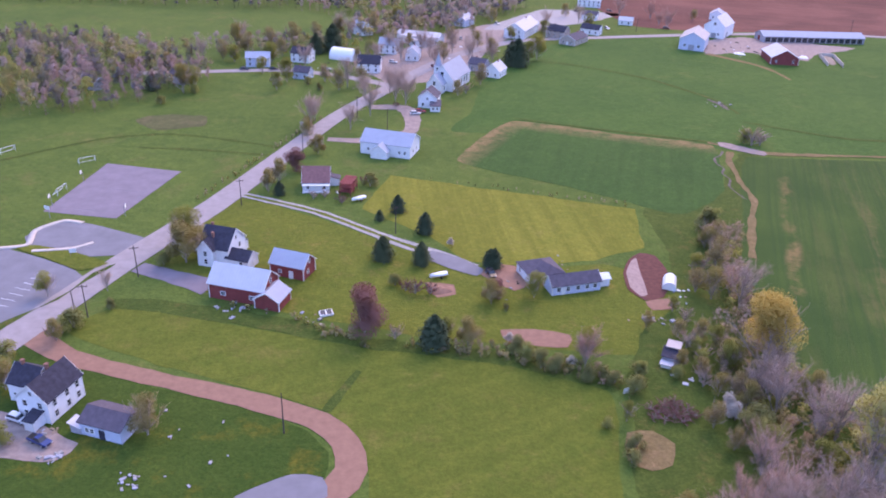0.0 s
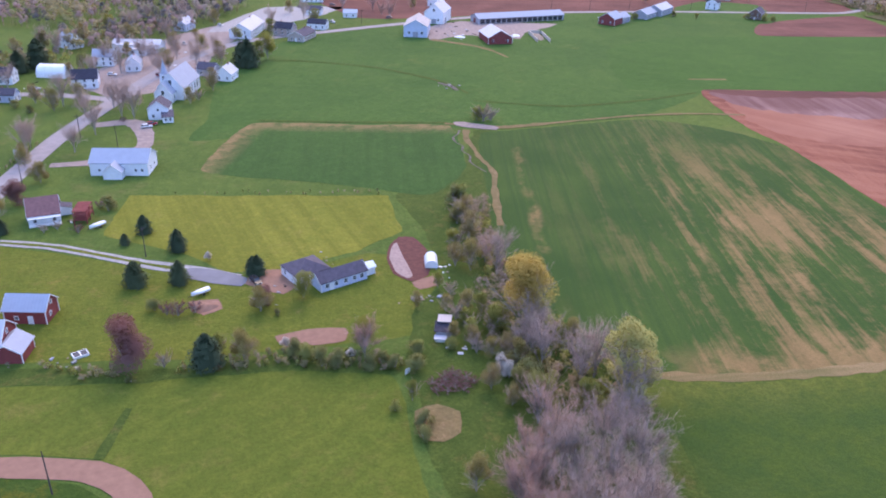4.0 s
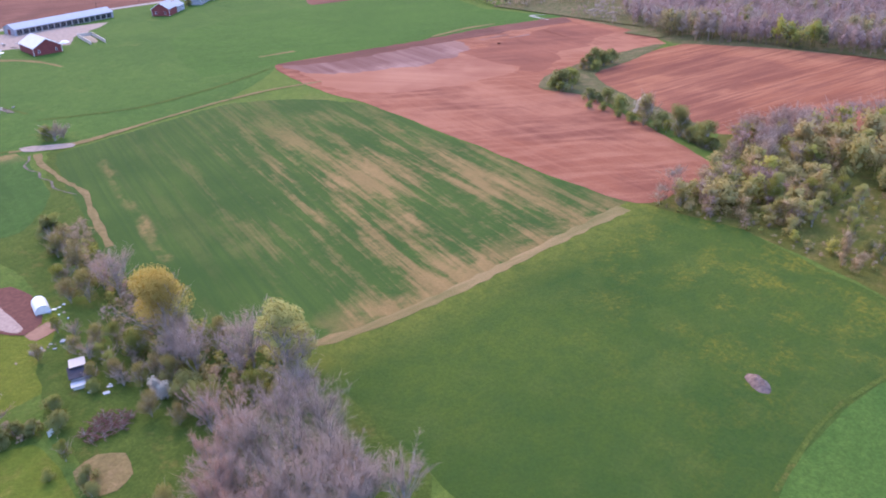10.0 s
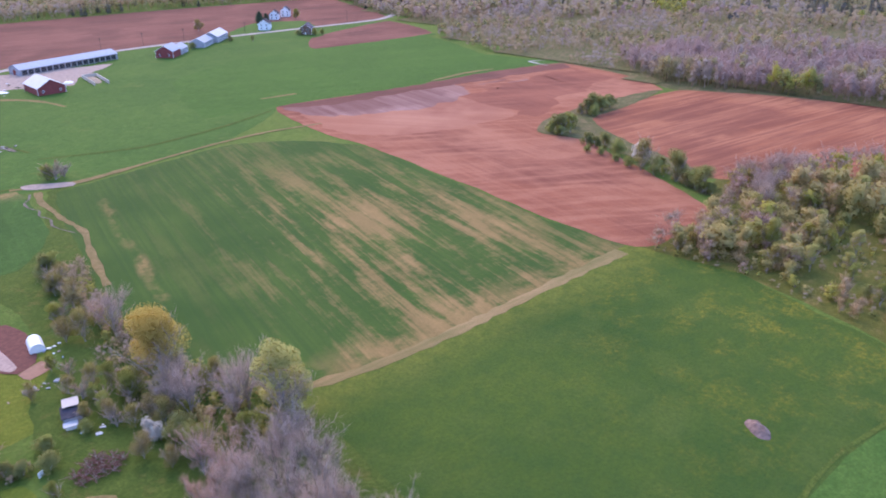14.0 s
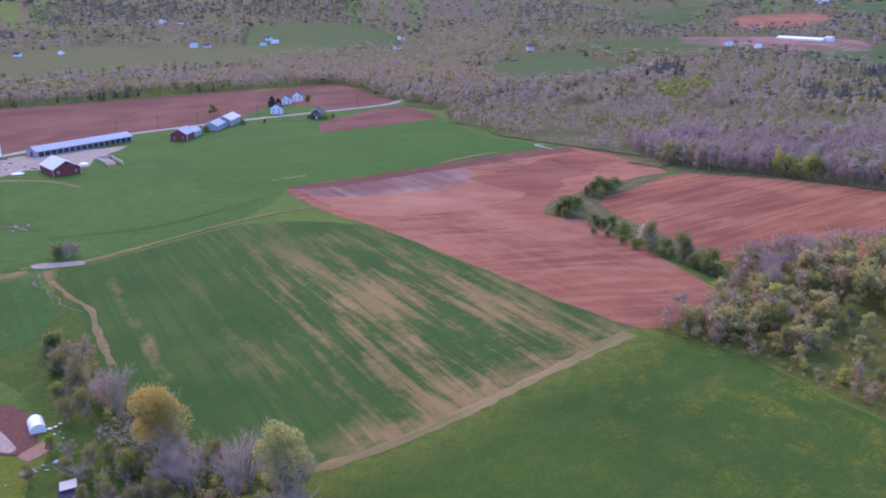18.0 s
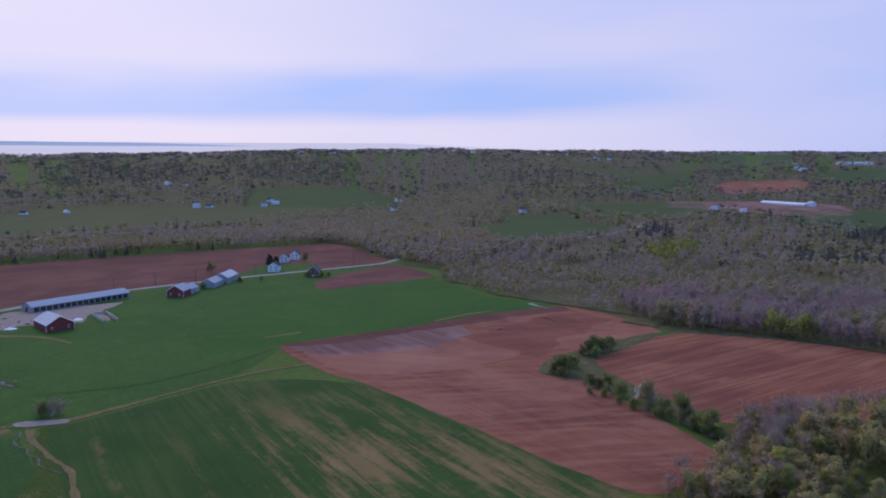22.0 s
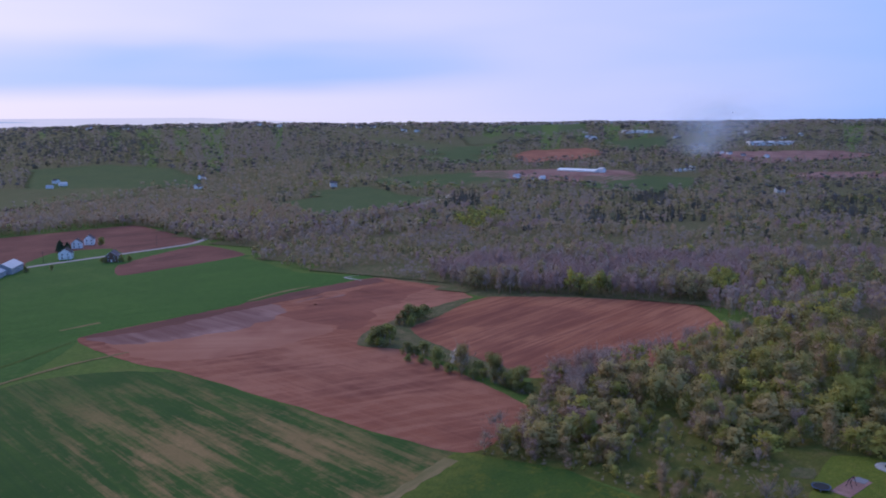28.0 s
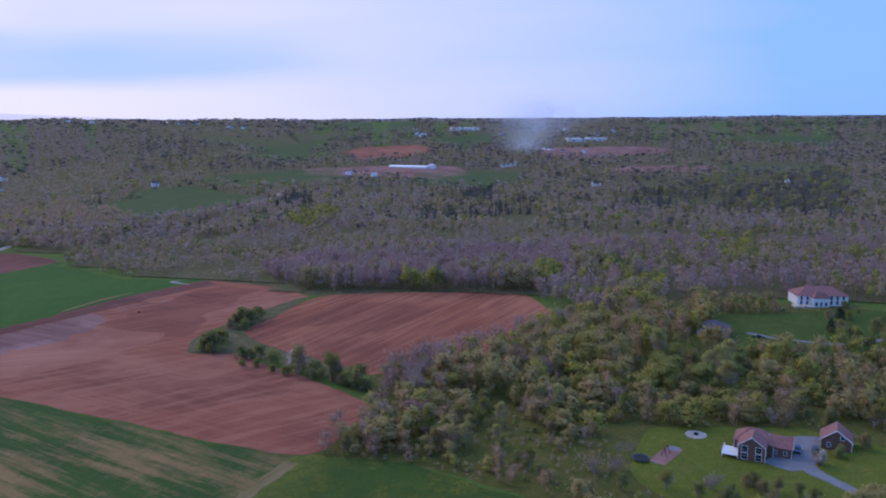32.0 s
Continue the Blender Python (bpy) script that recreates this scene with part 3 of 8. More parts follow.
def ribbon(name, pts, width, mat, z, label, category="road", kerb=0.0, step=3.0, rough=0.0, drape=False):
    """A road or path along a line; width may change along it."""
    line = curve_through(pts, False, step)
    n = len(line)
    w = [width] * n if isinstance(width, (int, float)) else list(np.interp(np.linspace(0, 1, n), np.linspace(0, 1, len(width)), width))
    v, f = [], []
    for i, (x, y) in enumerate(line):
        a, b = line[max(0, i - 1)], line[min(n - 1, i + 1)]
        d = Vector((b[0] - a[0], b[1] - a[1])).normalized()
        j = rough * noise.noise(Vector((x, y, 3)) * 0.4) if rough else 0
        base = float(height(np.float64(x), np.float64(y))) + 1.0 if drape else 0.0
        for s in (1, -1):
            h = w[i] / 2 + j
            v.append((x - d.y * h * s, y + d.x * h * s, z + base))
    for i in range(n - 1):
        f.append((2 * i + 1, 2 * i + 3, 2 * i + 2, 2 * i))
    CLEAR.append([v[i][:2] for i in range(0, 2 * n, 2)] + [v[i][:2] for i in range(2 * n - 1, 0, -2)])
    return tagged(new(name, mesh_of(name, v, f, mat)), label, category, kind="structure")


# fields, near to far
F1 = [(114, 284), (130, 285), (164, 286), (192, 285), (215, 266), (227, 236), (216, 172), (207, 130), (205, 101), (162, 105), (129, 109), (106, 113), (88, 119), (80, 130), (79, 151), (82, 189), (92, 219), (102, 252)]
RF1 = [(246, 321), (318, 301), (387, 286), (433, 269), (425, 215), (405, 186), (370, 194), (335, 201), (299, 189), (294, 167), (278, 137), (250, 92), (212, 93), (205, 101), (208, 130), (217, 172), (228, 236), (229, 265)]
RF2 = [(320, 186), (366, 186), (409, 178), (429, 134), (437, 66), (380, 40), (318, 62), (282, 104), (298, 150)]
G2 = [(212, 332), (225, 375), (250, 420), (310, 440), (367, 428), (457, 406), (428, 328), (434, 271), (387, 288), (318, 303), (250, 322)]
G4 = [(4, 269), (27, 319), (71, 306), (105, 297), (95, 249), (76, 228), (63, 234), (41, 248)]
field("pasture", [(2, 302), (10, 330), (20, 400), (60, 470), (150, 440), (240, 430), (255, 400), (245, 320), (190, 290), (120, 290), (60, 306)], M["pasture"], 0.03, "green pasture with a ditch across it")
field("pasture", [(60, 471), (150, 441), (250, 416), (310, 437), (367, 427), (457, 405), (470, 410), (401, 468), (490, 483), (468, 493), (357, 518), (262, 530), (185, 519), (100, 494)], M["pasture"], 0.02, "green grass between the farm and the road", wild=True)
field("grain_field", F1, M["streak"], 0.06, "green grain field with dry tan streaks")
field("tilled_field", RF1, M["soil"], 0.09, "bare tilled red soil field")
field("tilled_field", RF2, M["soil2"], 0.10, "bare red soil field with ridges")
field("grain_field", G2, M["crop2"], 0.07, "deep green young grain field", rough=2.0)
field("grain_field", G4, M["crop_dry"], 0.06, "green field with a dry tan edge")
field("meadow", [(86, 118), (106, 112), (162, 104), (205, 100), (207, 82), (208, 65), (199, 44), (190, 20), (150, 0), (60, -20), (62, 20), (72, 50), (79, 76), (84, 98)], M["flowers"], 0.05, "lush green meadow with yellow dandelions")
field("mown_lawn", [(-19, 252), (61, 231), (58, 203), (42, 194), (23, 189), (6, 191), (-4, 205), (-26, 223)], M["lawn"], 0.05, "yellow-green mown lawn", "lawn", ease=0)
field("hayfield", [(-84, 148), (-76, 160), (-18, 147), (15, 142), (36, 134), (33, 104), (30, 80), (-8, 90), (-13, 114), (-24, 125), (-56, 136)], M["lawn2"], 0.05, "short green hayfield", "lawn")
field("brown_field", [(120, 545), (187, 533), (264, 539), (360, 528), (470, 502), (512, 499), (570, 640), (515, 666), (379, 709), (100, 760)], M["soil3"], 0.07, "brown tilled field beyond the road")
field("brown_field", [(401, 470), (494, 482), (470, 412), (370, 432)], M["soil3"], 0.075, "brown tilled field beside the road")
ribbon("headland_track", [(88, 119), (106, 112.5), (129, 108), (162, 104), (200, 99)], [2.6, 3.2, 3.6, 3.6, 5], M["track"], 0.11, "dry tan track along the grain field", "track", rough=1.2)

field("rough_lawn", [(-112, 128), (-95, 143), (-84, 139), (-61, 130.5), (-39, 124.5), (-25, 118), (-19.5, 112), (-20, 104), (-30, 84), (-70, 75), (-115, 85)], M["meadow"], 0.045, "rough green grass round the white house", "lawn")

# roads and yards
ribbon("road", [(-112, 90), (-97, 140), (-85, 181), (-71, 222), (-59, 268), (-46, 317), (-28, 364), (0, 430), (40, 478), (100, 500), (185, 525), (262, 536), (357, 524), (468, 499), (503, 496), (560, 520)], [9, 9, 9, 8, 8, 8, 8, 7, 7, 7, 6, 6, 6, 6, 6], M["road"], 0.16, "worn pale grey village road")
ribbon("red_lane", [(-92, 147), (-80, 139), (-61, 133), (-39, 127), (-23, 121), (-17, 115), (-15, 108), (-18, 101), (-26, 94), (-38, 88)], [7, 5, 4.6, 4.6, 5, 5.2, 5.5, 6, 7, 7], M["lane"], 0.13, "red gravel lane", "lane", rough=0.6)
ribbon("driveway", [(-66, 231), (-39, 219), (-15, 202), (-2, 194), (8, 186)], [3.6, 3.6, 3.6, 4.6, 6], M["gravel"], 0.13, "grey gravel driveway with two wheel tracks", "driveway", rough=0.5)
field("court", [(-120, 212), (-117, 253), (-90, 248), (-97, 209)], M["court"], 0.10, "faded purple-grey ball court", "court", rough=0.1, step=60, ease=0)
field("car_park", [(-135, 190), (-114, 186), (-95, 177), (-90, 171), (-92, 160), (-103, 148), (-140, 140)], M["lot"], 0.10, "grey asphalt car park", "car park", rough=0.2)
field("turning_circle", [(-117, 195), (-112, 206), (-103, 205), (-80, 195), (-86, 187), (-99, 184), (-111, 188)], M["lot"], 0.11, "asphalt turning circle", "car park", rough=0.2)

# ---------------------------------------------------------------- trees
def merge(pieces):
    """Joins (verts, faces) pieces."""
    vs, fs, k = [], [], 0
    for v, f in pieces:
        vs.append(v), fs.append(np.asarray(f) + k)
        k += len(v)
    return np.concatenate(vs), np.concatenate(fs)


def slivers(a, b, w, r):
    """Thin triangles from the points a to b: twigs."""
    n = len(a)
    d = b - a
    s = np.cross(d, r.normal(size=(n, 3)))
    s *= (w / (np.linalg.norm(s, axis=1) + 1e-9))[:, None]
    return np.concatenate([a + s, a - s, b]), np.stack([np.arange(n), np.arange(n) + n, np.arange(n) + 2 * n], 1)


def flakes(c, size, r, flat=0.0):
    """Small ragged leaf clumps: one triangle each, any way up."""
    n = len(c)
    d1, d2 = r.normal(size=(n, 3)), r.normal(size=(n, 3))
    d1[:, 2] *= 1 - flat
    d2[:, 2] *= 1 - flat
    d1 /= np.linalg.norm(d1, axis=1)[:, None]
    d2 -= d1 * (d1 * d2).sum(1)[:, None]
    d2 /= np.linalg.norm(d2, axis=1)[:, None]
    s = np.asarray(size)[:, None] if np.ndim(size) else size
    return np.concatenate([c + d1 * s, c - d1 * s * 0.6 + d2 * s * 0.8, c - d1 * s * 0.5 - d2 * s * 0.8]), \
        np.stack([np.arange(n), np.arange(n) + n, np.arange(n) + 2 * n], 1)


def crown_normals(v, mid, lift):
    """Soft normals for loose foliage: outwards from the crown's middle and up."""
    n = (v - (0, 0, mid)) / max(mid, 0.1) + (0, 0, lift)
    return n / np.linalg.norm(n, axis=1)[:, None]


def turned(v, f, n):
    """The faces, each wound so that it looks the way of its soft normal."""
    g = np.cross(v[f[:, 1]] - v[f[:, 0]], v[f[:, 2]] - v[f[:, 0]])
    bad = (g * n[f].mean(1)).sum(1) < 0
    f = f.copy()
    f[bad] = f[bad][:, ::-1]
    return f


def stem(a, b, ra, rb, sides=5):
    a, b = np.asarray(a, float), np.asarray(b, float)
    d = (b - a) / np.linalg.norm(b - a)
    u = np.cross(d, (0.3, 0.9, 0.1))
    u /= np.linalg.norm(u)
    w = np.cross(d, u)
    t = np.linspace(0, 2 * np.pi, sides + 1)[:-1]
    ring = np.outer(np.cos(t), u) + np.outer(np.sin(t), w)
    v = np.concatenate([a + ring * ra, b + ring * rb])
    f = [(i, (i + 1) % sides, sides + (i + 1) % sides) for i in range(sides)] + [(i, sides + (i + 1) % sides, sides + i) for i in range(sides)]
    return v, np.array(f)


def ball():
    """A coarse ball without its underside."""
    bm = bmesh.new()
    bmesh.ops.create_icosphere(bm, subdivisions=1, radius=1)
    bm.verts.ensure_lookup_table()
    v = np.array([q.co[:] for q in bm.verts])
    f = np.array([[q.index for q in p.verts] for p in bm.faces if p.normal.z > -0.6])
    bm.free()
    return v, f


BALL = ball()


def cores(c, r, k=0.8):
    """The dense middle of each lump of a crown."""
    out = []
    for x, y, z, q in c:
        a = r.uniform(0, 6.28)
        v = BALL[0] @ np.array(((math.cos(a), math.sin(a), 0), (-math.sin(a), math.cos(a), 0), (0, 0, 1)))
        out.append((v * (r.uniform(0.75, 1.2, len(v)) * q * k)[:, None] + (x, y, z), BALL[1]))
    return merge(out)


def crown_lumps(r, h, base, wide, lumps=7, top=0.5):
    """Middles and sizes of the lumps of a crown."""
    c = []
    for k in range(lumps):
        a, q = r.uniform(0, 6.28), r.uniform(0.15, 0.62)
        z = base + (h - base) * r.uniform(0.15, 0.85)
        g = 1 - abs((z - base) / (h - base) - 0.45) * top * 1.6
        c.append((math.cos(a) * wide * q * g, math.sin(a) * wide * q * g, z, r.uniform(0.32, 0.55) * wide))
    c.append((0, 0, h - wide * 0.45, wide * 0.45))
    return np.array(c)


def crown_points(n, r, h, base, wide, lumps=7, shell=0.55, top=0.5, c=None):
    """Points in a crown made of several overlapping lumps, with gaps between them."""
    if c is None:
        c = crown_lumps(r, h, base, wide, lumps, top)
    k = r.integers(0, len(c), n)
    d = r.normal(size=(n, 3))
    d /= np.linalg.norm(d, axis=1)[:, None]
    rad = np.maximum(r.uniform(0, 1, n) ** 0.33, shell * r.uniform(0.8, 1.2, n))
    p = c[k, :3] + d * (c[k, 3] * np.minimum(rad, 1.12))[:, None] * (1, 1, 0.85)
    p[:, 2] = np.maximum(p[:, 2], base * 0.6)
    return p


def limbs(r, h, wide, base, n=9, trunk=0.22):
    """Trunk and main limbs; also the ends of the limbs."""
    lean = r.normal(size=2) * 0.02 * h
    pieces = [stem((0, 0, -0.2), (lean[0] * 0.5, lean[1] * 0.5, h * 0.45), trunk, trunk * 0.6), stem((lean[0] * 0.5, lean[1] * 0.5, h * 0.45), (lean[0], lean[1], h * 0.85), trunk * 0.6, trunk * 0.12)]
    starts, ends = [], []
    for k in range(n):
        z = base + (h * 0.7 - base) * k / n
        a = k * 2.4 + r.uniform(-0.5, 0.5)
        out = wide * r.uniform(0.45, 0.8) * (1 - 0.4 * k / n)
        s = np.array((lean[0] * z / h, lean[1] * z / h, z))
        e = s + (math.cos(a) * out, math.sin(a) * out, (h - z) * r.uniform(0.4, 0.75))
        pieces.append(stem(s, e, trunk * 0.4, 0.03, 3))
        starts.append(s), ends.append(e)
    return merge(pieces), np.array(starts), np.array(ends)


def bare_crown(r, h, wide, base, n, w=0.02):
    """Several steep limbs from low down, forked twice, with fine twigs that fan up and out of the forks."""
    pieces, a, d = [], [], []
    lean = r.normal(size=2) * 0.03 * h
    pieces.append(stem((0, 0, -0.2), (lean[0], lean[1], h * 0.8), 0.17, 0.03, 5))
    for k in range(13):
        z = base * 0.5 + h * 0.42 * (k / 13) ** 1.3
        t = k * 2.4 + r.uniform(-0.5, 0.5)
        out = wide * r.uniform(0.45, 0.95) * (1 - 0.3 * k / 13)
        s = np.array((lean[0] * z / h, lean[1] * z / h, z))
        e = np.array((math.cos(t) * out, math.sin(t) * out, min(h * 0.88, z + (h - z) * r.uniform(0.28, 0.8))))
        pieces.append(stem(s, e, 0.075, 0.025, 3))
        for q in range(6):
            u = r.uniform(0.2, 0.98)
            s2 = s + (e - s) * u
            e2 = s2 + (e - s) * r.uniform(0.18, 0.35) + r.normal(size=3) * 0.075 * h * np.array((1, 1, 0.7)) + (0, 0, 0.04 * h)
            pieces.append(stem(s2, e2, 0.035, 0.012, 3))
            a.append(s2), d.append(e2 - s2)
    a, d = np.array(a), np.array(d)
    k = r.integers(0, len(a), n)
    p = a[k] + d[k] * r.uniform(0.1, 1.05, n)[:, None]
    way = d[k] / np.linalg.norm(d[k], axis=1)[:, None] + r.normal(size=(n, 3)) * 0.6 + (0, 0, 0.3)
    way /= np.linalg.norm(way, axis=1)[:, None]
    b = p + way * (r.uniform(0.05, 0.12, n) * h)[:, None]
    j = r.integers(0, n, n)
    p2 = p[j] + (b[j] - p[j]) * r.uniform(0.3, 0.9, n)[:, None]
    way2 = way[j] + r.normal(size=(n, 3)) * 0.5
    b2 = p2 + way2 * (r.uniform(0.03, 0.08, n) * h)[:, None]
    return merge(pieces), merge([slivers(p, b, np.full(n, w), r), slivers(p2, b2, np.full(n, w * 0.8), r)])


def spruce_crown(r, h, wide, n):
    """Drooping boughs round a dense middle, with a blunt uneven top."""
    t = r.uniform(0, 1, n) ** 0.75
    z = 0.3 + t * (h - 0.4)
    tier = 0.86 + 0.16 * np.sin(z * 2 * np.pi / (h / 9.0)) + 0.12 * np.sin(z * 3.1 + 1)
    side = np.sin(r.uniform(0, 6.28)) * 0.4
    a = r.uniform(0, 6.28, n)
    wave = 1 + 0.14 * np.sin(3 * a + z * 1.3) + 0.08 * np.sin(7 * a - z * 2)
    rad = wide * (1 - t ** 2.1) ** 0.75 * np.minimum(1, 0.72 + t * 1.6) * tier * wave * r.uniform(0.6, 1.05, n) + 0.15
    p = np.stack([np.cos(a) * rad, np.sin(a) * rad, z - rad * 0.22], 1)
    q = np.arange(7) / 7.0
    mid = np.stack([0 * q, 0 * q, h * (0.12 + 0.75 * q), wide * (0.86 * (1 - q ** 2) ** 0.6)], 1)
    return merge([flakes(p, r.uniform(0.5, 1.1, n) * 0.24 * wide / 3, r, 0.3), cores(mid, r, 0.8)])


def part(name, me, parent, label=""):
    ob = new(name, me)
    ob.parent = parent
    if label:
        ob["label"] = label
    return ob


def part_tint(v, k):
    return np.full(len(v), k)


def tree_kind(name, label, crown, mat, tint, seed, category="tree"):
    """One model tree: trunk and crown under an empty. crown(r) gives trunk piece and crown piece."""
    r = np.random.default_rng(seed)
    tr, cr = crown(r)
    root = new(name)
    root.empty_display_size = 0.5
    part("trunk", mesh_of("trunk", tr[0], tr[1], M["bark"]), root)
    pieces = zip(("branchwork", "foliage"), cr, mat) if isinstance(mat, tuple) else [("crown", cr, mat)]
    for one, (v, f), m in pieces:
        n = crown_normals(v, 0.5 * v[:, 2].max(), 1.3)
        me = mesh_of(one, v, turned(v, f, n), M[m], part_tint(v, tint))
        me.polygons.foreach_set("use_smooth", np.ones(len(f), bool))
        me.normals_split_custom_set_from_vertices(n)
        part(one, me, root)
    return tagged(root, label, category)


def leaf_tree(h, wide, base, n, size, lumps=8):
    def go(r):
        tr, s, e = limbs(r, h, wide, base, 7)
        c = crown_lumps(r, h, base, wide, lumps)
        return tr, merge([flakes(crown_points(n, r, h, base, wide, c=c), r.uniform(0.6, 1.25, n) * size, r), cores(c, r, 0.42)])
    return go


def half_tree(h, wide, base, n, size, twigs):
    """A tree in first leaf: twigs show between loose leaves."""
    def go(r):
        tr, tw = bare_crown(r, h * 0.92, wide, base, twigs)
        return tr, (tw, flakes(crown_points(n, r, h, base, wide, 9), r.uniform(0.5, 1.2, n) * size, r))
    return go


def bush(h, wide, n, size, core=0.42):
    def go(r):
        st = merge([stem((0, 0, -0.1), (math.cos(a) * wide * 0.3, math.sin(a) * wide * 0.3, h * 0.6), 0.07, 0.03, 4) for a in np.arange(0, 6.2, 1.3)])
        c = crown_lumps(r, h, 0.25, wide, 8, 0.2)
        leaves = flakes(crown_points(n, r, h, 0.25, wide, c=c), r.uniform(0.6, 1.2, n) * size, r)
        return st, merge([leaves, cores(c, r, core)]) if core else leaves
    return go


KIND = {}


def kind(key, *args, **kw):
    KIND[key] = [tree_kind(*args[:2], args[2], args[3], t, 100 * len(KIND) + i, **kw) for i, t in enumerate(args[4])]


kind("bare", "bare_tree", "leafless grey-mauve tree with fine twigs", lambda r: bare_crown(r, 12, 3.6, 1.2, 2100, 0.017), "twig", (0.35, 0.45, 0.6))
kind("rosy", "bare_tree", "leafless tree with pinkish buds", lambda r: bare_crown(r, 10, 3.8, 0.6, 2300, 0.018), "twig", (0.0, 0.12))
kind("bud", "budding_tree", "tree in pale yellow-green first leaf", half_tree(10, 4.0, 0.8, 5200, 0.18, 600), ("twig", "bud"), (0.2, 0.55, 0.9))
kind("brown", "budding_tree", "tree with sparse olive-brown buds", half_tree(9, 4.0, 0.6, 3400, 0.17, 900), ("twig", "bud"), (1.0, 0.9))
kind("green", "leafy_tree", "broad tree in fresh green leaf", leaf_tree(9, 4.0, 0.8, 4600, 0.17, 10), "leaf", (0.3, 0.55, 0.85))
kind("lime", "leafy_tree", "tall tree with pale lime leaves", half_tree(13, 3.8, 2.0, 6500, 0.19, 500), ("twig", "lime"), (0.3,))
kind("gold", "leafy_tree", "broad tree covered in golden catkins", half_tree(11, 5.0, 0.8, 15000, 0.14, 400), ("twig", "gold"), (0.4,))
kind("broad", "leafy_tree", "broad old tree in olive-yellow first leaf", half_tree(10, 5.0, 0.8, 8000, 0.18, 700), ("twig", "bud"), (0.95, 0.45))
kind("red", "bronze_tree", "round tree with bronze-red buds", bush(8.0, 4.2, 8000, 0.15), "bronze", (0.3,))
kind("bush", "bush", "rounded green bush in fresh leaf", bush(3.2, 2.2, 1700, 0.15), "leaf", (0.25, 0.5, 0.75), category="bush")
kind("grey_bush", "bush", "twiggy grey-brown bush without leaves", lambda r: bare_crown(r, 3.4, 2.3, 0.3, 1500, 0.016), "twig", (0.5, 0.9), category="bush")
kind("white_bush", "blossoming_bush", "bush covered in white blossom", bush(4.5, 2.0, 1400, 0.15), "blossom", (0.5,), category="bush")
kind("red_bush", "bronze_bush", "thicket of dense fine mauve-red shoots", lambda r: bare_crown(r, 3.0, 2.6, 0.2, 2600, 0.018), "bronze", (0.1,), category="bush")
kind("spruce", "spruce", "dark green spruce with dense branches", lambda r: (stem((0, 0, -0.2), (0, 0, 7.5), 0.16, 0.03), spruce_crown(r, 8, 3.5, 3600)), "needle", (0.2, 0.9))

USED = set()


def plant(key, x, y, h=1.0, label="", which=None, squash=1.0):
    """One tree or bush of a kind at that place, h times its model's size."""
    r = random.Random(int(x * 31 + y * 57))
    models = KIND[key]
    src = models[which if which is not None else r.randrange(len(models))]
    m = pose(x, y, 0, 0, 0, r.uniform(0, 360)) @ Matrix.Diagonal((h * r.uniform(0.92, 1.08), h * r.uniform(0.92, 1.08), h * squash, 1))
    if src.name not in USED:
        USED.add(src.name)
        src.matrix_basis = m
        ob = src
    else:
        ob = copy_thing(src, m)
        ob.scale = m.to_scale()
    if label:
        ob["label"] = label
    return ob


# ---------------------------------------------------------------- woods
def far_tree(r, n, size, lumps=6, base=0.25, core=0.85, cone=False, twiggy=False):
    """A small wood tree, 1 m tall and 1 m wide: stems, a crown of lumps and loose leaves or twigs on it; also its soft normals."""
    st = slivers(np.array([(0, 0, 0.0), (0.05, 0.02, 0), (-0.06, 0.03, 0)]), np.array([(0.02, 0.0, 0.85), (0.1, 0.03, 0.75), (-0.12, -0.05, 0.7)]), np.array([0.018, 0.014, 0.014]), r)
    if cone:
        q = np.linspace(0, 1, lumps)
        c = np.stack([r.normal(size=lumps) * 0.02, r.normal(size=lumps) * 0.02, 0.14 + 0.74 * q, 0.34 * (1 - q) + 0.10], 1)
    else:
        c = crown_lumps(r, 1.0, base, 0.42, lumps, 0.3 if base > 0.1 else 0.1)
    k = r.integers(0, len(c), n)
    d = r.normal(size=(n, 3))
    p = c[k, :3] + d * (0.5 * c[k, 3])[:, None] * (1, 1, 0.9)
    p[:, 2] = np.clip(p[:, 2], base * 0.5 + 0.02, 1.05)
    if twiggy:   # bare: upright twigs round a thin grey haze of finer ones
        tall = c * (0.8, 0.8, 1, 1)
        co = cores(tall, r, core * 0.7)
        rise = np.stack([p[:, 0] * 0.2 + r.normal(size=n) * 0.02, p[:, 1] * 0.2 + r.normal(size=n) * 0.02, r.uniform(0.03, 0.10, n)], 1)
        lo = slivers(p - rise, p + rise, np.full(n, size * 0.15), r)
    else:
        co = cores(c, r, core * 0.8)
        lo = flakes(p, r.uniform(0.5, 1.2, n) * size, r, 0.3)
    v, f = merge([st, co, lo])
    whole = (v - (0, 0, 0.45)) / 0.5
    near = np.argmin(np.linalg.norm(v[:, None] - c[None, :, :3], axis=2) / c[None, :, 3], axis=1)
    own = (v - c[near, :3]) / c[near, 3][:, None]
    nn = 0.4 * whole + 0.45 * own + (0, 0, 0.5)
    nn /= np.linalg.norm(nn, axis=1)[:, None]
    return v, turned(v, f, nn), nn


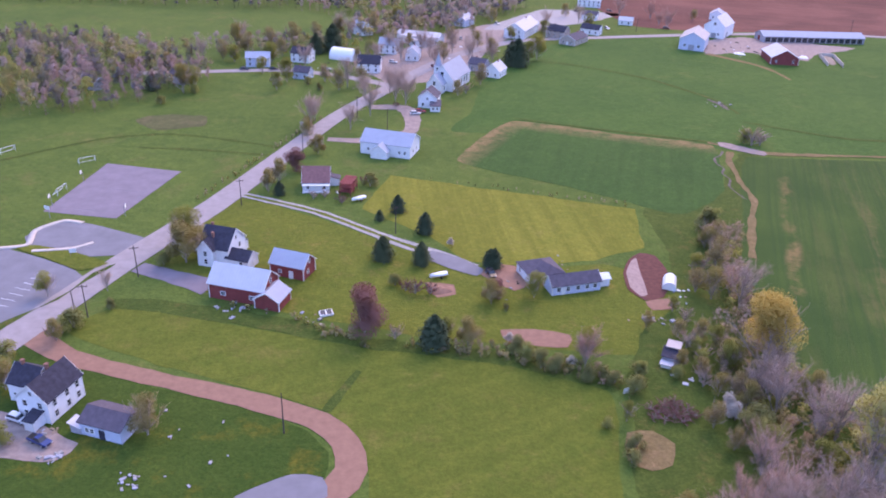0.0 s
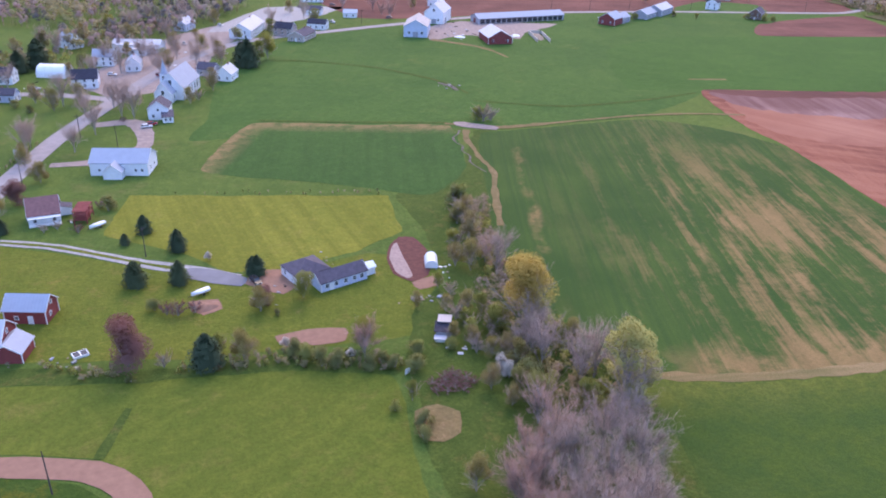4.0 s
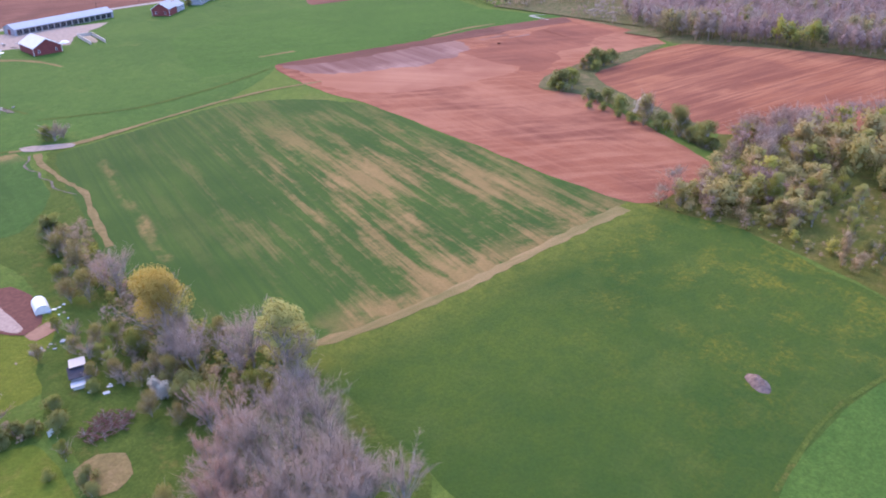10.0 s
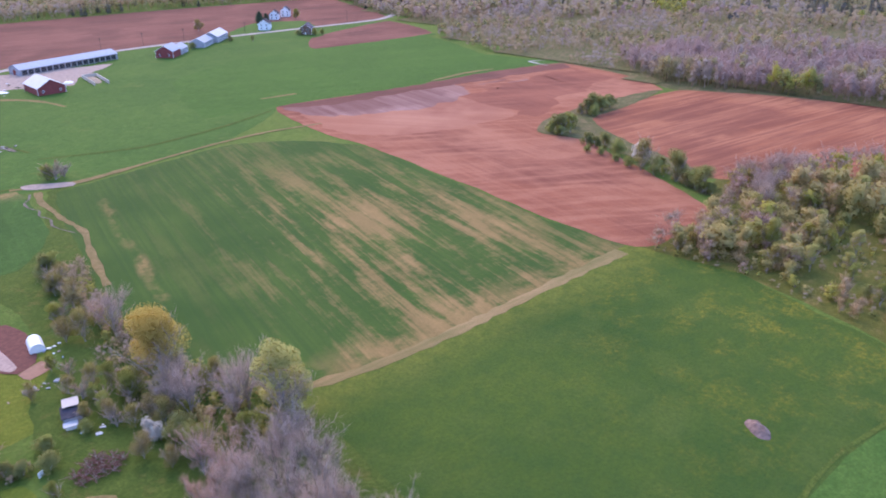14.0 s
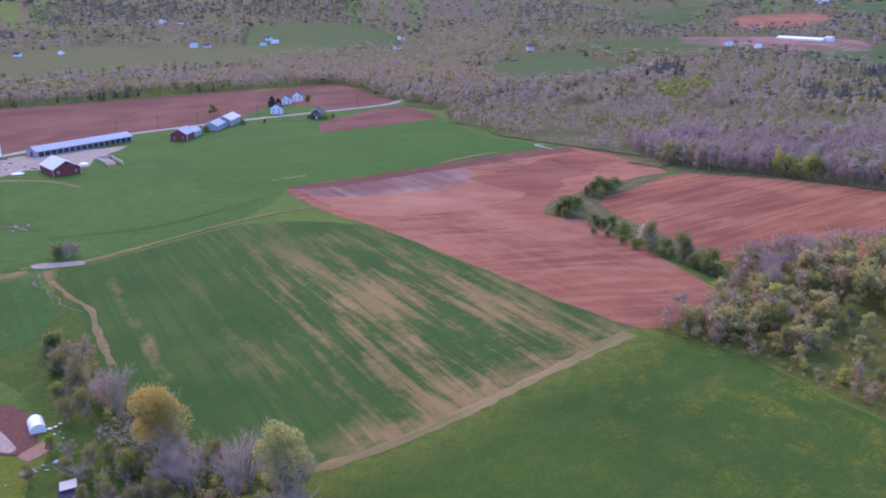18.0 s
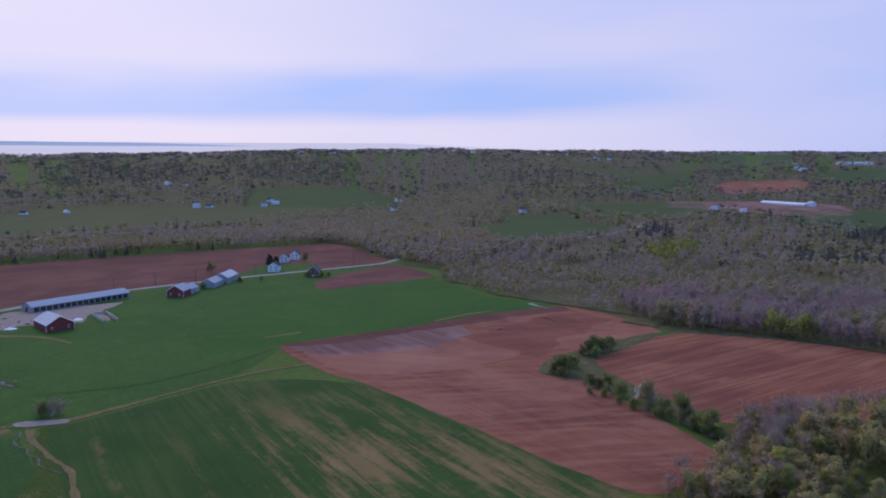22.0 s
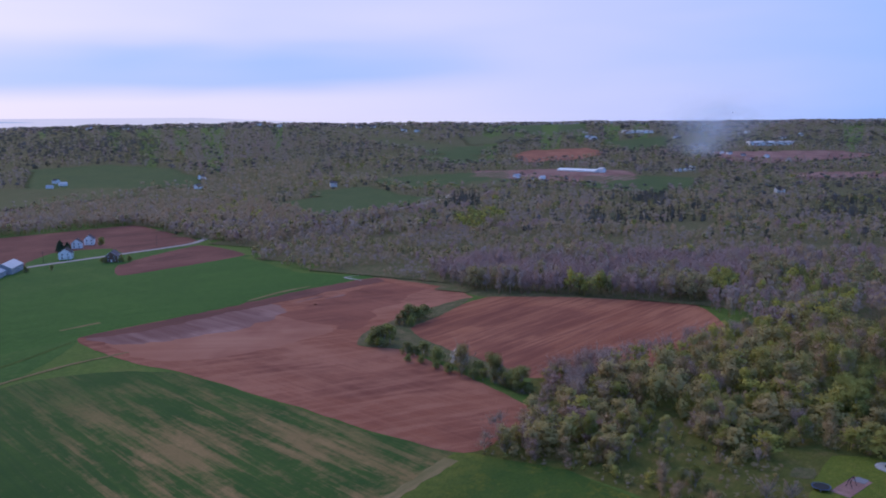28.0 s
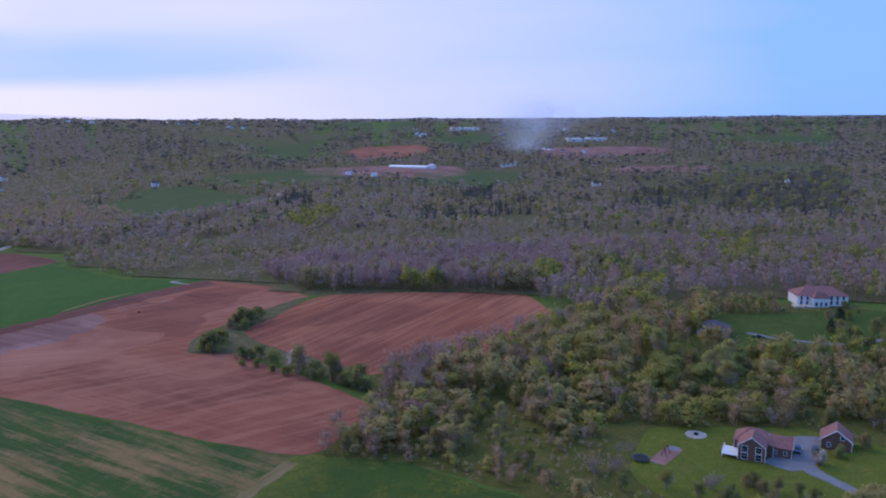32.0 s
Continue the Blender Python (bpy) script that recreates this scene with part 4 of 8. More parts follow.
def scatter(area, spacing, r, keep=None):
    """Jittered points in an outline, outside the cleared land."""
    p = np.array(area)
    gx, gy = np.meshgrid(np.arange(p[:, 0].min(), p[:, 0].max(), spacing), np.arange(p[:, 1].min(), p[:, 1].max(), spacing))
    x = (gx + r.uniform(-0.45, 0.45, gx.shape) * spacing).ravel()
    y = (gy + r.uniform(-0.45, 0.45, gy.shape) * spacing).ravel()
    ok = inside(x, y, area)
    for c in CLEAR:
        q = np.array(c)
        near = ok & (x > q[:, 0].min()) & (x < q[:, 0].max()) & (y > q[:, 1].min()) & (y < q[:, 1].max())
        i = np.nonzero(near)[0]
        if len(i):
            ok[i[inside(x[i], y[i], c)]] = False
    return x[ok], y[ok]


# tint of each kind of wood tree, and whether it is a cone, or bare; grey and dark also carry painted haze
WOOD_TINTS = {"mauve": (0.02, False, True), "grey": (0.16, False, True), "tan": (0.30, False, True), "brown": (0.42, False, True), "olive": (0.56, False, False),
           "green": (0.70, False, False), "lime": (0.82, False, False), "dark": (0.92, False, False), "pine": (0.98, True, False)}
SPOT = []   # (outline, mix): places where one kind of tree stands together


def lottery(mix, u):
    names = list(mix)
    edge = np.cumsum([mix[k] for k in names])
    return np.array([list(WOOD_TINTS).index(k) for k in names])[np.minimum(np.searchsorted(edge / edge[-1], u), len(names) - 1)]


def wood(name, area, spacing, tall, leaves, label, mix, seed=1, patch=140.0, leaf=0.07, wide=(0.85, 1.3), thin_out=0.0, lumps=6, base=0.25, core=0.85, stir=0.22, clearing=60.0, sizes=(0.82, 1.16), mat="wood_mix"):
    """Many small trees as one stand. Kinds of tree change from patch to patch, in the shares that mix gives."""
    r = np.random.default_rng(seed)
    x, y = scatter(area, spacing, r)
    if thin_out:
        k = np.array([noise.noise(Vector((a / clearing, b / clearing, 5.5))) for a, b in zip(x, y)]) > thin_out - 0.5
        x, y = x[k], y[k]
    if not len(x):
        return
    g = np.array([noise.noise(Vector((a / patch, b / patch, seed))) + 0.4 * noise.noise(Vector((a / patch * 3.3, b / patch * 3.3, seed))) for a, b in zip(x, y)])
    u = np.argsort(np.argsort(g)) / len(g)
    u = np.abs((u + r.normal(size=len(x)) * stir + 2) % 2 - 0)
    u = np.where(u > 1, 2 - u, u)
    kinds = lottery(mix, u)
    for outline, own in SPOT:
        i = inside(x, y, outline)
        if i.any():
            kinds[i] = lottery(own, r.uniform(0, 1, i.sum()))
    names = list(WOOD_TINTS)
    tints = np.array([WOOD_TINTS[k][0] for k in names])[kinds] + np.clip(r.normal(size=len(x)) * 0.035, -0.06, 0.06)
    h = tall * r.uniform(*sizes, len(x))
    cone = np.array([WOOD_TINTS[k][1] for k in names])[kinds]
    w = h * r.uniform(*wide, len(x)) * np.where(cone, 0.62, 1)
    h = np.where(cone, h * 1.12, h)
    a = r.uniform(0, 6.28, len(x))
    z = height(x, y)
    vs, fs, ts, ns, k = [], [], [], [], 0
    which = r.integers(0, 3, len(x))
    for s in sorted(set(kinds)):
        for m in range(3):
            i = np.nonzero((which == m) & (kinds == s))[0]
            if not len(i):
                continue
            v, f, up = far_tree(r, leaves, leaf, lumps, base, core, WOOD_TINTS[names[s]][1], WOOD_TINTS[names[s]][2])
            c, q = np.cos(a[i])[:, None], np.sin(a[i])[:, None]
            px = (v[None, :, 0] * c - v[None, :, 1] * q) * w[i][:, None] + x[i][:, None]
            py = (v[None, :, 0] * q + v[None, :, 1] * c) * w[i][:, None] + y[i][:, None]
            pz = v[None, :, 2] * h[i][:, None] + z[i][:, None]
            vs.append(np.stack([px, py, pz], -1).reshape(-1, 3))
            fs.append((f[None] + (np.arange(len(i)) * len(v))[:, None, None]).reshape(-1, 3) + k)
            ts.append(np.repeat(tints[i], len(v)))
            ns.append(np.stack([up[None, :, 0] * c - up[None, :, 1] * q, up[None, :, 0] * q + up[None, :, 1] * c, np.broadcast_to(up[None, :, 2], (len(i), len(v)))], -1).reshape(-1, 3))
            k += len(v) * len(i)
    me = mesh_of(name, np.concatenate(vs), np.concatenate(fs), M[mat], np.concatenate(ts))
    me.polygons.foreach_set("use_smooth", np.ones(len(me.polygons), bool))
    me.normals_split_custom_set_from_vertices(np.concatenate(ns))
    tagged(new(name, me), label, "woods", kind="stuff")


def sector(r0, r1, a0, a1):
    """An outline between two distances and two headings."""
    t = np.radians(np.linspace(a0, a1, 30))
    return [(r0 * math.sin(q), r0 * math.cos(q)) for q in t] + [(r1 * math.sin(q), r1 * math.cos(q)) for q in t[::-1]]

# ---------------------------------------------------------------- more ground
far_field("wood_floor", [(40, 640), (110, 890), (300, 845), (560, 800), (600, 690), (575, 640), (520, 510), (500, 415), (462, 398), (440, 300), (424, 210), (432, 130), (445, 60), (450, -150), (700, -240), (1500, -560), (4500, -1500), (4650, 0), (4000, 2400), (2600, 3800), (900, 4600), (200, 4650), (60, 1200)], M["brush"], "brown leaf litter and scrub under the woods", 22.0, 0.5, True)
FAR = (("far_pasture", [(800, 640), (905, 640), (950, 700), (1055, 672), (1010, 600), (960, 560), (935, 483), (840, 500), (800, 478), (705, 505), (730, 560), (790, 590)], "far_green", "green clearing among the woods", 0.04),
       ("far_pasture", [(980, 1367), (1104, 1298), (1125, 1163), (1040, 1001), (982, 959), (927, 1030), (883, 1099), (825, 1168)], "far_green", "green hillside pasture below the woods", 0.05),
       ("orchard_field", [(459, 1259), (529, 1313), (641, 1274), (805, 1124), (891, 990), (785, 1006), (635, 1011), (511, 1019), (415, 1034), (330, 1050), (300, 1250)], "orchard", "brown-green orchard rows", 0.09),
       ("far_pasture", [(1171, 719), (1244, 706), (1433, 585), (1309, 524), (1109, 619)], "far_green", "pale green strip among the woods", 0.06),
       ("far_soil", [(1407, 641), (1519, 510), (1527, 374), (1420, 320), (1330, 360), (1342, 459), (1354, 617)], "mauve", "bare pink soil round a long greenhouse", 0.05),
       ("far_soil", [(1872, 739), (2034, 744), (2160, 640), (2050, 560), (1850, 563), (1713, 645)], "soil", "bare red field far off", 0.04),
       ("far_pasture", [(2054, 1295), (2074, 1219), (2020, 973), (1886, 924), (1919, 1182)], "orchard", "pale hillside field on the ridge", 0.03),
       ("far_pasture", [(1323, 356), (1294, 248), (1186, 227), (1201, 330)], "far_green", "green field beside the bare soil", 0.06),
       ("far_pasture", [(1375, 413), (1427, 334), (1407, 220), (1258, 201), (1201, 300), (1232, 370)], "far_green", "green field near the greenhouse", 0.05),
       ("far_pasture", [(3188, 1323), (3465, 1374), (3832, 1160), (3083, 910), (2749, 1007)], "far_green", "open green fields high on the ridge", 0.03),
       ("far_pasture", [(2459, 669), (2796, 551), (2396, 454), (2171, 524)], "far_green", "green field on the far slope", 0.04),
       ("far_pasture", [(2116, 980), (2333, 1101), (2632, 1063), (2500, 940)], "orchard", "pale field high on the ridge", 0.03),
       ("far_pasture", [(1905, 987), (2155, 896), (1828, 822), (1795, 963)], "far_green", "olive field on the far slope", 0.03),
       ("far_soil", [(2116, 294), (2206, 4), (2083, -64), (1854, 127), (1872, 233)], "mauve", "bare pinkish field beside the town", 0.03),
       ("far_soil", [(1536, 74), (1602, 2), (1613, -133), (1539, -98), (1475, 51)], "mauve", "thin bare strip among far woods", 0.03),
       ("far_pasture", [(1500, -120), (1640, -150), (1620, -330), (1500, -300)], "orchard", "dull green field among far woods", 0.04),
       ("far_pasture", [(2300, -300), (2600, -250), (2550, -520), (2300, -480)], "far_green", "green field among far woods", 0.04),
       ("far_pasture", [(1650, 900), (1790, 860), (1720, 720), (1600, 780)], "far_green", "green field among far woods", 0.04),
       ("far_pasture", [(1180, 560), (1260, 530), (1200, 470), (1110, 520)], "brush", "brown scrubby clearing among the woods", 0.03))
for name, outline, mat, label, front in FAR:
    far_field(name, outline, M[mat], label, 14.0 if outline[0][0] < 1900 else 18.0, front=front)
ribbon("far_lane", [(600, 500), (690, 470), (800, 462), (920, 468), (1000, 490)], 6, M["concrete"], 0.3, "pale lane across a clearing", "lane", drape=True)
ribbon("far_lane", [(330, 900), (480, 960), (620, 985), (760, 960)], 6, M["concrete"], 0.5, "pale lane below the hill", "lane", drape=True)

field("worn_patch", [(-125, 300), (-115, 310), (-98, 309), (-99, 297), (-113, 289)], M["orchard"], 0.06, "worn brownish patch in the pasture", "grass", rough=3.0, wild=True)
ribbon("wet_line", [(-154, 252), (-141, 266), (-127, 279), (-106, 286), (-79, 281), (-61, 275)], [1.5, 2, 2, 1.6, 1.6, 1.2], M["rough"], 0.065, "dark wet line across the pasture", "ditch", rough=0.8)
ribbon("wet_line", [(-113, 270), (-91, 270), (-63, 267)], [1.2, 1.6, 1.2], M["rough"], 0.065, "dark wet line across the pasture", "ditch", rough=0.8)
field("dry_soil", [(236, 268), (247, 300), (262, 284), (308, 283), (322, 262), (311, 218), (278, 224), (246, 240)], M["dry_soil"], 0.115, "dry paler part of the red field", "soil", rough=3.5)
field("brush_edge", [(434, 272), (424, 214), (409, 181), (428, 135), (437, 66), (462, 60), (452, 130), (442, 180), (447, 215), (458, 285)], M["brush"], 0.05, "scrubby wood edge along the red fields", "ground", rough=1.5, wild=True)
field("damp_soil", [(322, 262), (345, 258), (392, 262), (420, 250), (412, 225), (352, 218), (322, 208), (313, 216)], M["damp_soil"], 0.112, "damp darker part of the red field", "soil", rough=7.0)
field("pale_soil_patch", [(248, 318), (300, 303), (345, 288), (330, 262), (290, 262), (252, 285)], M["mauve"], 0.13, "dry pale crust on the red field", "soil", rough=4.0)
field("dark_soil_strip", [(247, 321), (318, 302), (387, 287), (432, 270), (424, 258), (380, 272), (318, 290), (262, 306)], M["soil3"], 0.16, "damp dark strip along the red field", "soil", rough=2.5)
field("grass_strip", [(293, 192), (312, 201), (350, 200), (390, 192), (404, 186), (370, 183), (328, 184), (308, 160), (288, 116), (268, 98), (262, 100), (281, 130), (294, 165)], M["brush"], 0.18, "scrubby strip under a hedge", "grass", rough=1.5)
field("brushland", [(206, 99), (250, 91), (283, 103), (318, 60), (380, 38), (440, 20), (440, -120), (300, -140), (180, -90), (185, 0), (196, 30), (208, 66)], M["scrubland"], 0.04, "rough brushland under bushes", "ground", wild=True)
field("creek_side", [(112, 288), (122, 284), (104, 250), (94, 219), (84, 189), (81, 151), (84, 128), (92, 112), (88, 84), (60, 55), (40, 80), (36, 104), (40, 134), (48, 158), (62, 172), (64, 205), (64, 231), (92, 246)], M["rough"], 0.035, "lush weeds along the creek", "grass", rough=1.5, wild=True)
ribbon("drive_grass", [(-64, 230), (-39, 219), (-15, 202), (-4, 195)], 1.3, M["yard"], 0.17, "grass strip between wheel tracks", "grass", rough=0.5)
ribbon("creek_bank", [(110, 290), (106, 279), (105, 268), (103.5, 258), (103.5, 249), (102.5, 240), (98, 229), (92.5, 213), (88, 199)], [3, 2.4, 2, 2, 2, 2.4, 2.6, 2.4, 2], M["straw"], 0.14, "dry tan creek bank", "bank", rough=0.9)
M["wet"] = plain("pale_wet_stones", (0.15, 0.125, 0.10), 0.95, vary=0.4, size=0.9, spec=0.05)
ribbon("creek", [(107, 290), (104.5, 285), (101.5, 282), (100.5, 276), (101.8, 271), (99.6, 266), (100.6, 260), (98.4, 254), (99, 248), (100.5, 242)], [0.9, 0.6, 0.8, 0.5, 0.8, 0.5, 0.8, 0.5, 0.7, 0.4], M["wet"], 0.2, "narrow stony creek", "creek", rough=0.3, step=1.5)
field("crossing_pad", [(108, 301), (113, 300), (124, 291), (122, 287), (114, 291), (108, 296)], M["drive"], 0.18, "bare pinkish creek crossing", "track", rough=0.8)
ribbon("crossing_track", [(104, 300), (112, 296), (126, 289.5), (164, 290.5), (190, 291), (216, 288), (240, 280)], [2, 4, 2.5, 1.6, 2.2, 2.0, 1.5], M["straw"], 0.17, "dry farm track over the creek", "track", rough=1.0)
ribbon("ditch", [(28, 323), (60, 313), (90, 305), (106, 301)], [1.0, 1.6, 1.6, 1.2], M["rough"], 0.13, "dark weedy ditch along the field", "ditch", rough=0.8)
ribbon("ditch", [(18, 430), (60, 425), (100, 400), (125, 365), (130, 342)], [1.2, 1.6, 1.8, 2.0, 1.4], M["rough"], 0.13, "dark weedy ditch across the pasture", "ditch", rough=0.8)
ribbon("ditch", [(128, 330), (165, 312), (205, 312), (240, 318)], [1.6, 2.0, 2.0, 1.4], M["rough"], 0.13, "dark weedy ditch across the pasture", "ditch", rough=0.8)
ribbon("wet_stones", [(122, 364), (126, 356), (127, 348)], [1.5, 2.6, 1.5], M["wet"], 0.19, "pale stones in a wet gully", "stones", rough=0.6)
ribbon("field_bank", [(434, 282), (425, 288), (421, 272)], [1, 2.6, 1], M["gravel"], 0.2, "pale rubble bank at the wood edge", "bank", rough=1.0)
for pts in ([(352, 272), (372, 268)], [(366, 262), (380, 258)]):
    ribbon("stone_row", pts, [1.2, 1.8], M["mauve"], 0.22, "pale stones on the red field", "stones", rough=0.8)
ribbon("pale_row", [(343, 300), (372, 298), (392, 292)], [2, 4, 2], M["straw"], 0.14, "pale bare streak in the grain", "streak", rough=1.0)
ribbon("pale_row", [(252, 342), (272, 337)], [2, 3], M["straw"], 0.14, "pale bare streak in the grain", "streak", rough=1.0)
ribbon("meadow_line", [(175, 10), (162, 15), (145, 20), (131, 22), (112, 22)], 1.2, M["rough"], 0.1, "dark wheel line in the meadow", "track", rough=0.4)
field("paler_meadow", [(176, 8), (162, 14), (145, 19), (131, 21), (110, 21), (100, 0), (140, -20), (175, -20)], M["pasture"], 0.09, "paler cut corner of the meadow", "lawn")
field("weedy_edge", [(-80, 164), (-60, 163), (-34, 157), (-18, 151), (15, 147), (38, 138), (37, 134), (15, 142), (-18, 147), (-50, 155), (-78, 160)], M["rough"], 0.08, "weedy strip between lawn and field", "grass", rough=1.0, wild=True)
field("yard_grass", [(-64, 228), (-40, 216), (-16, 200), (0, 190), (20, 186), (45, 192), (62, 178), (52, 160), (44, 148), (0, 152), (-30, 158), (-58, 168), (-75, 182), (-72, 205)], M["yard"], 0.03, "green garden grass round the houses", "lawn", wild=True)
ribbon("lawn_mark", [(-22, 124), (-17, 138)], [2.2, 1.4], M["rough"], 0.11, "dark weedy furrow in the lawn", "furrow", rough=0.5)
field("oval_garden", [(48.5, 178), (49, 187), (52, 195), (56, 199.5), (60, 198), (61.5, 190), (60, 181), (57, 174.5), (52, 172.5)], M["bed_soil"], 0.17, "oval garden bed of dark red soil", "garden bed", rough=0.15)
field("bed_cover", [(49.3, 179), (49.8, 187), (52.4, 194), (54.2, 196), (53.6, 186), (53.2, 175.5), (51.3, 174.5)], M["bed_straw"], 0.22, "pale straw cover on the garden bed", "garden bed", rough=0.2)
field("bare_patch", [(52, 172), (58, 174), (58, 169), (53, 168)], M["lane"], 0.15, "bare orange soil by the garden bed", "soil", rough=0.5)
field("dry_mound", [(14, 156), (22, 157), (30, 155), (29, 150), (16, 151)], M["lane"], 0.15, "long low heap of orange straw", "mulch", rough=0.8)
field("straw_circle", [(37, 121), (42, 121.5), (46, 118), (44, 112), (40, 110.5), (36, 113)], M["straw"], 0.12, "round patch of dry straw", "straw", rough=0.5)
field("gravel_yard", [(16, 190), (23, 187), (24, 180), (19, 175), (13, 180), (9, 184)], M["lane"], 0.11, "sandy yard by the bungalow", "yard", rough=0.8)
field("red_pile_ground", [(-4, 178), (3, 177), (4, 172), (-1, 170)], M["lane"], 0.11, "reddish sandy ground", "yard", rough=0.8)
field("parking_pad", [(-3, 196), (5, 192), (11, 186), (9, 182), (2, 186), (-6, 192)], M["lot"], 0.18, "grey gravel parking by the bungalow", "driveway", rough=0.4)
ribbon("farm_driveway", [(-80, 180), (-70, 176), (-58, 171)], [5, 6, 8], M["court"], 0.12, "mauve-grey farm driveway", "driveway", rough=0.4)
ribbon("church_drive", [(-46, 287), (-33, 286.5), (-24, 290), (-15, 300), (-15, 318), (-20, 332), (-34, 331)], [4, 6, 6, 6, 7, 8, 6], M["drive"], 0.12, "sandy loop drive by the church", "driveway", rough=0.6)
field("sw_yard", [(-92, 122), (-84, 120), (-76, 117), (-66, 112), (-68, 107), (-80, 108), (-95, 112)], M["drive"], 0.10, "muddy yard of the white house", "yard", rough=1.0)
ribbon("side_street", [(-150, 372), (-116, 381), (-85, 388), (-62, 384), (-42, 376), (-27, 366)], 6, M["road"], 0.15, "grey side street", "road")
field("village_lot", [(-28, 372), (-8, 378), (8, 400), (28, 470), (60, 520), (40, 540), (0, 500), (-30, 440), (-48, 400)], M["drive"], 0.06, "sandy village yards", "yard", rough=2.0)
field("village_street_yard", [(20, 510), (66, 590), (120, 585), (100, 555), (60, 520)], M["gravel"], 0.07, "gravel lot by the junction", "yard", rough=2.0)
field("farmyard", [(150, 462), (160, 500), (190, 515), (250, 495), (215, 470), (205, 455), (175, 470)], M["drive"], 0.10, "muddy farmyard between the barns", "yard", rough=2.0)
ribbon("farm_track", [(150, 463), (170, 440), (176, 424), (178, 408)], [5, 4, 3, 1.5], M["straw"], 0.11, "worn track out of the farmyard", "track", rough=1.0)
field("house_lawn", [(251, -4), (258, -29), (262, -50), (250, -75), (222, -75), (205, -40), (203, -8), (220, 2)], M["yard"], 0.09, "mown lawn round the brown house", "lawn", rough=1.0)
field("manor_lawn", [(409, -35), (425, -73), (440, -120), (380, -130), (350, -96), (345, -40)], M["rough"], 0.09, "lawn below the large house", "lawn", rough=2.0)
field("paved_yard", [(233, -36), (242, -43), (254, -46), (256, -56), (242, -52), (233, -50), (228, -43)], M["lot"], 0.125, "grey paved yard between house and garage", "driveway", rough=0.2)
ribbon("house_drive", [(235, -47), (229, -49), (224, -53), (219, -57), (205, -66)], [6, 4, 3.6, 3.6], M["lot"], 0.14, "grey paved drive of the brown house", "driveway", rough=0.2)
ribbon("manor_drive", [(380, -48), (372, -62), (370, -90), (400, -130)], 3, M["lot"], 0.13, "grey drive to the large house", "driveway", rough=0.4)
field("brush_soil", [(231, 7), (238, 6), (239, 1), (232, 1)], M["brush"], 0.13, "bare reddish soil in the brush", "soil", rough=1.0)

field("lane_lot", [(-26, 106), (-20, 105.5), (-18.5, 101), (-24, 94), (-36, 91), (-34, 100)], M["lot"], 0.15, "grey gravel lot beside the lane", "yard", rough=0.5)
field("farm_lawn", [(371, 536), (414, 562), (451, 538), (411, 470), (363, 473), (346, 493)], M["pasture"], 0.085, "green grass round the white farm", "lawn", rough=2.0)
# painted marks and kerbs of the school yard
def kerb(name, pts, label, closed=False, w=0.5, h=0.18, mat="concrete"):
    line = curve_through(pts, closed, 1.5)
    if closed:
        line.append(line[0])
    v, f = [], []
    n = len(line)
    for i, (x, y) in enumerate(line):
        a, b = line[max(0, i - 1)], line[min(n - 1, i + 1)]
        d = Vector((b[0] - a[0], b[1] - a[1])).normalized()
        for s, z in ((1, 0.05), (1, h + 0.1), (-1, h + 0.1), (-1, 0.05)):
            v.append((x - d.y * w / 2 * s, y + d.x * w / 2 * s, z))
    for i in range(n - 1):
        for k in range(3):
            f.append((4 * i + k, 4 * i + k + 1, 4 * i + 5 + k, 4 * i + 4 + k))
    tagged(new(name, mesh_of(name, v, f, M[mat])), label, "kerb", kind="structure")


kerb("kerb", [(-122, 187), (-114, 190), (-116, 199), (-111, 206), (-105, 205)], "pale concrete kerb round the turning circle", w=1.6)
kerb("kerb", [(-111, 186.5), (-101, 189), (-97, 193)], "pale concrete kerb of the turning circle", w=1.4)
field("traffic_island", [(-118, 189), (-111, 190), (-100, 187), (-88, 181), (-94, 177), (-106, 183)], M["yard"], 0.22, "grass island beside the car park", "lawn", rough=0.3)
field("verge", [(-90, 176), (-86, 181), (-96, 157), (-103, 140), (-107, 140), (-101, 151), (-93, 162)], M["rough"], 0.17, "weedy verge beside the road", "grass", rough=0.5)
for k in range(9):
    kerb("bay_line", [(-104 - k * 0.4 + 2.6 * k * 0.35, 153 + k * 2.6), (-108 - k * 0.4 + 2.6 * k * 0.35, 154 + k * 2.6)], "faded white parking line", w=0.12, h=0.02, mat="trim")
for a, b in (((-116.6, 216), (-98.5, 213)), ((-114.6, 249), (-92.6, 245)), ((-116.6, 216), (-114.6, 249)), ((-98.5, 213), (-92.6, 245)), ((-115.6, 232.5), (-95.5, 229)), ((-108.5, 222), (-106, 240))):
    kerb("court_line", [a, b], "faded court line", w=0.1, h=0.02, mat="lot")


# ---------------------------------------------------------------- buildings
def from_bm(name, bm, mat, parent, label=""):
    bmesh.ops.recalc_face_normals(bm, faces=bm.faces[:])
    me = bpy.data.meshes.new(name)
    bm.to_mesh(me)
    bm.free()
    me.materials.append(mat)
    return part(name, me, parent, label)


def box(bm, x0, x1, y0, y1, z0, z1, m=None):
    v = [bm.verts.new((x, y, z)) for z in (z0, z1) for x, y in ((x0, y0), (x1, y0), (x1, y1), (x0, y1))]
    for q in ((0, 3, 2, 1), (4, 5, 6, 7), (0, 1, 5, 4), (1, 2, 6, 5), (2, 3, 7, 6), (3, 0, 4, 7)):
        bm.faces.new([v[i] for i in q])
    if m is not None:
        bmesh.ops.transform(bm, matrix=m, verts=v)
    return v


SHARED = {}


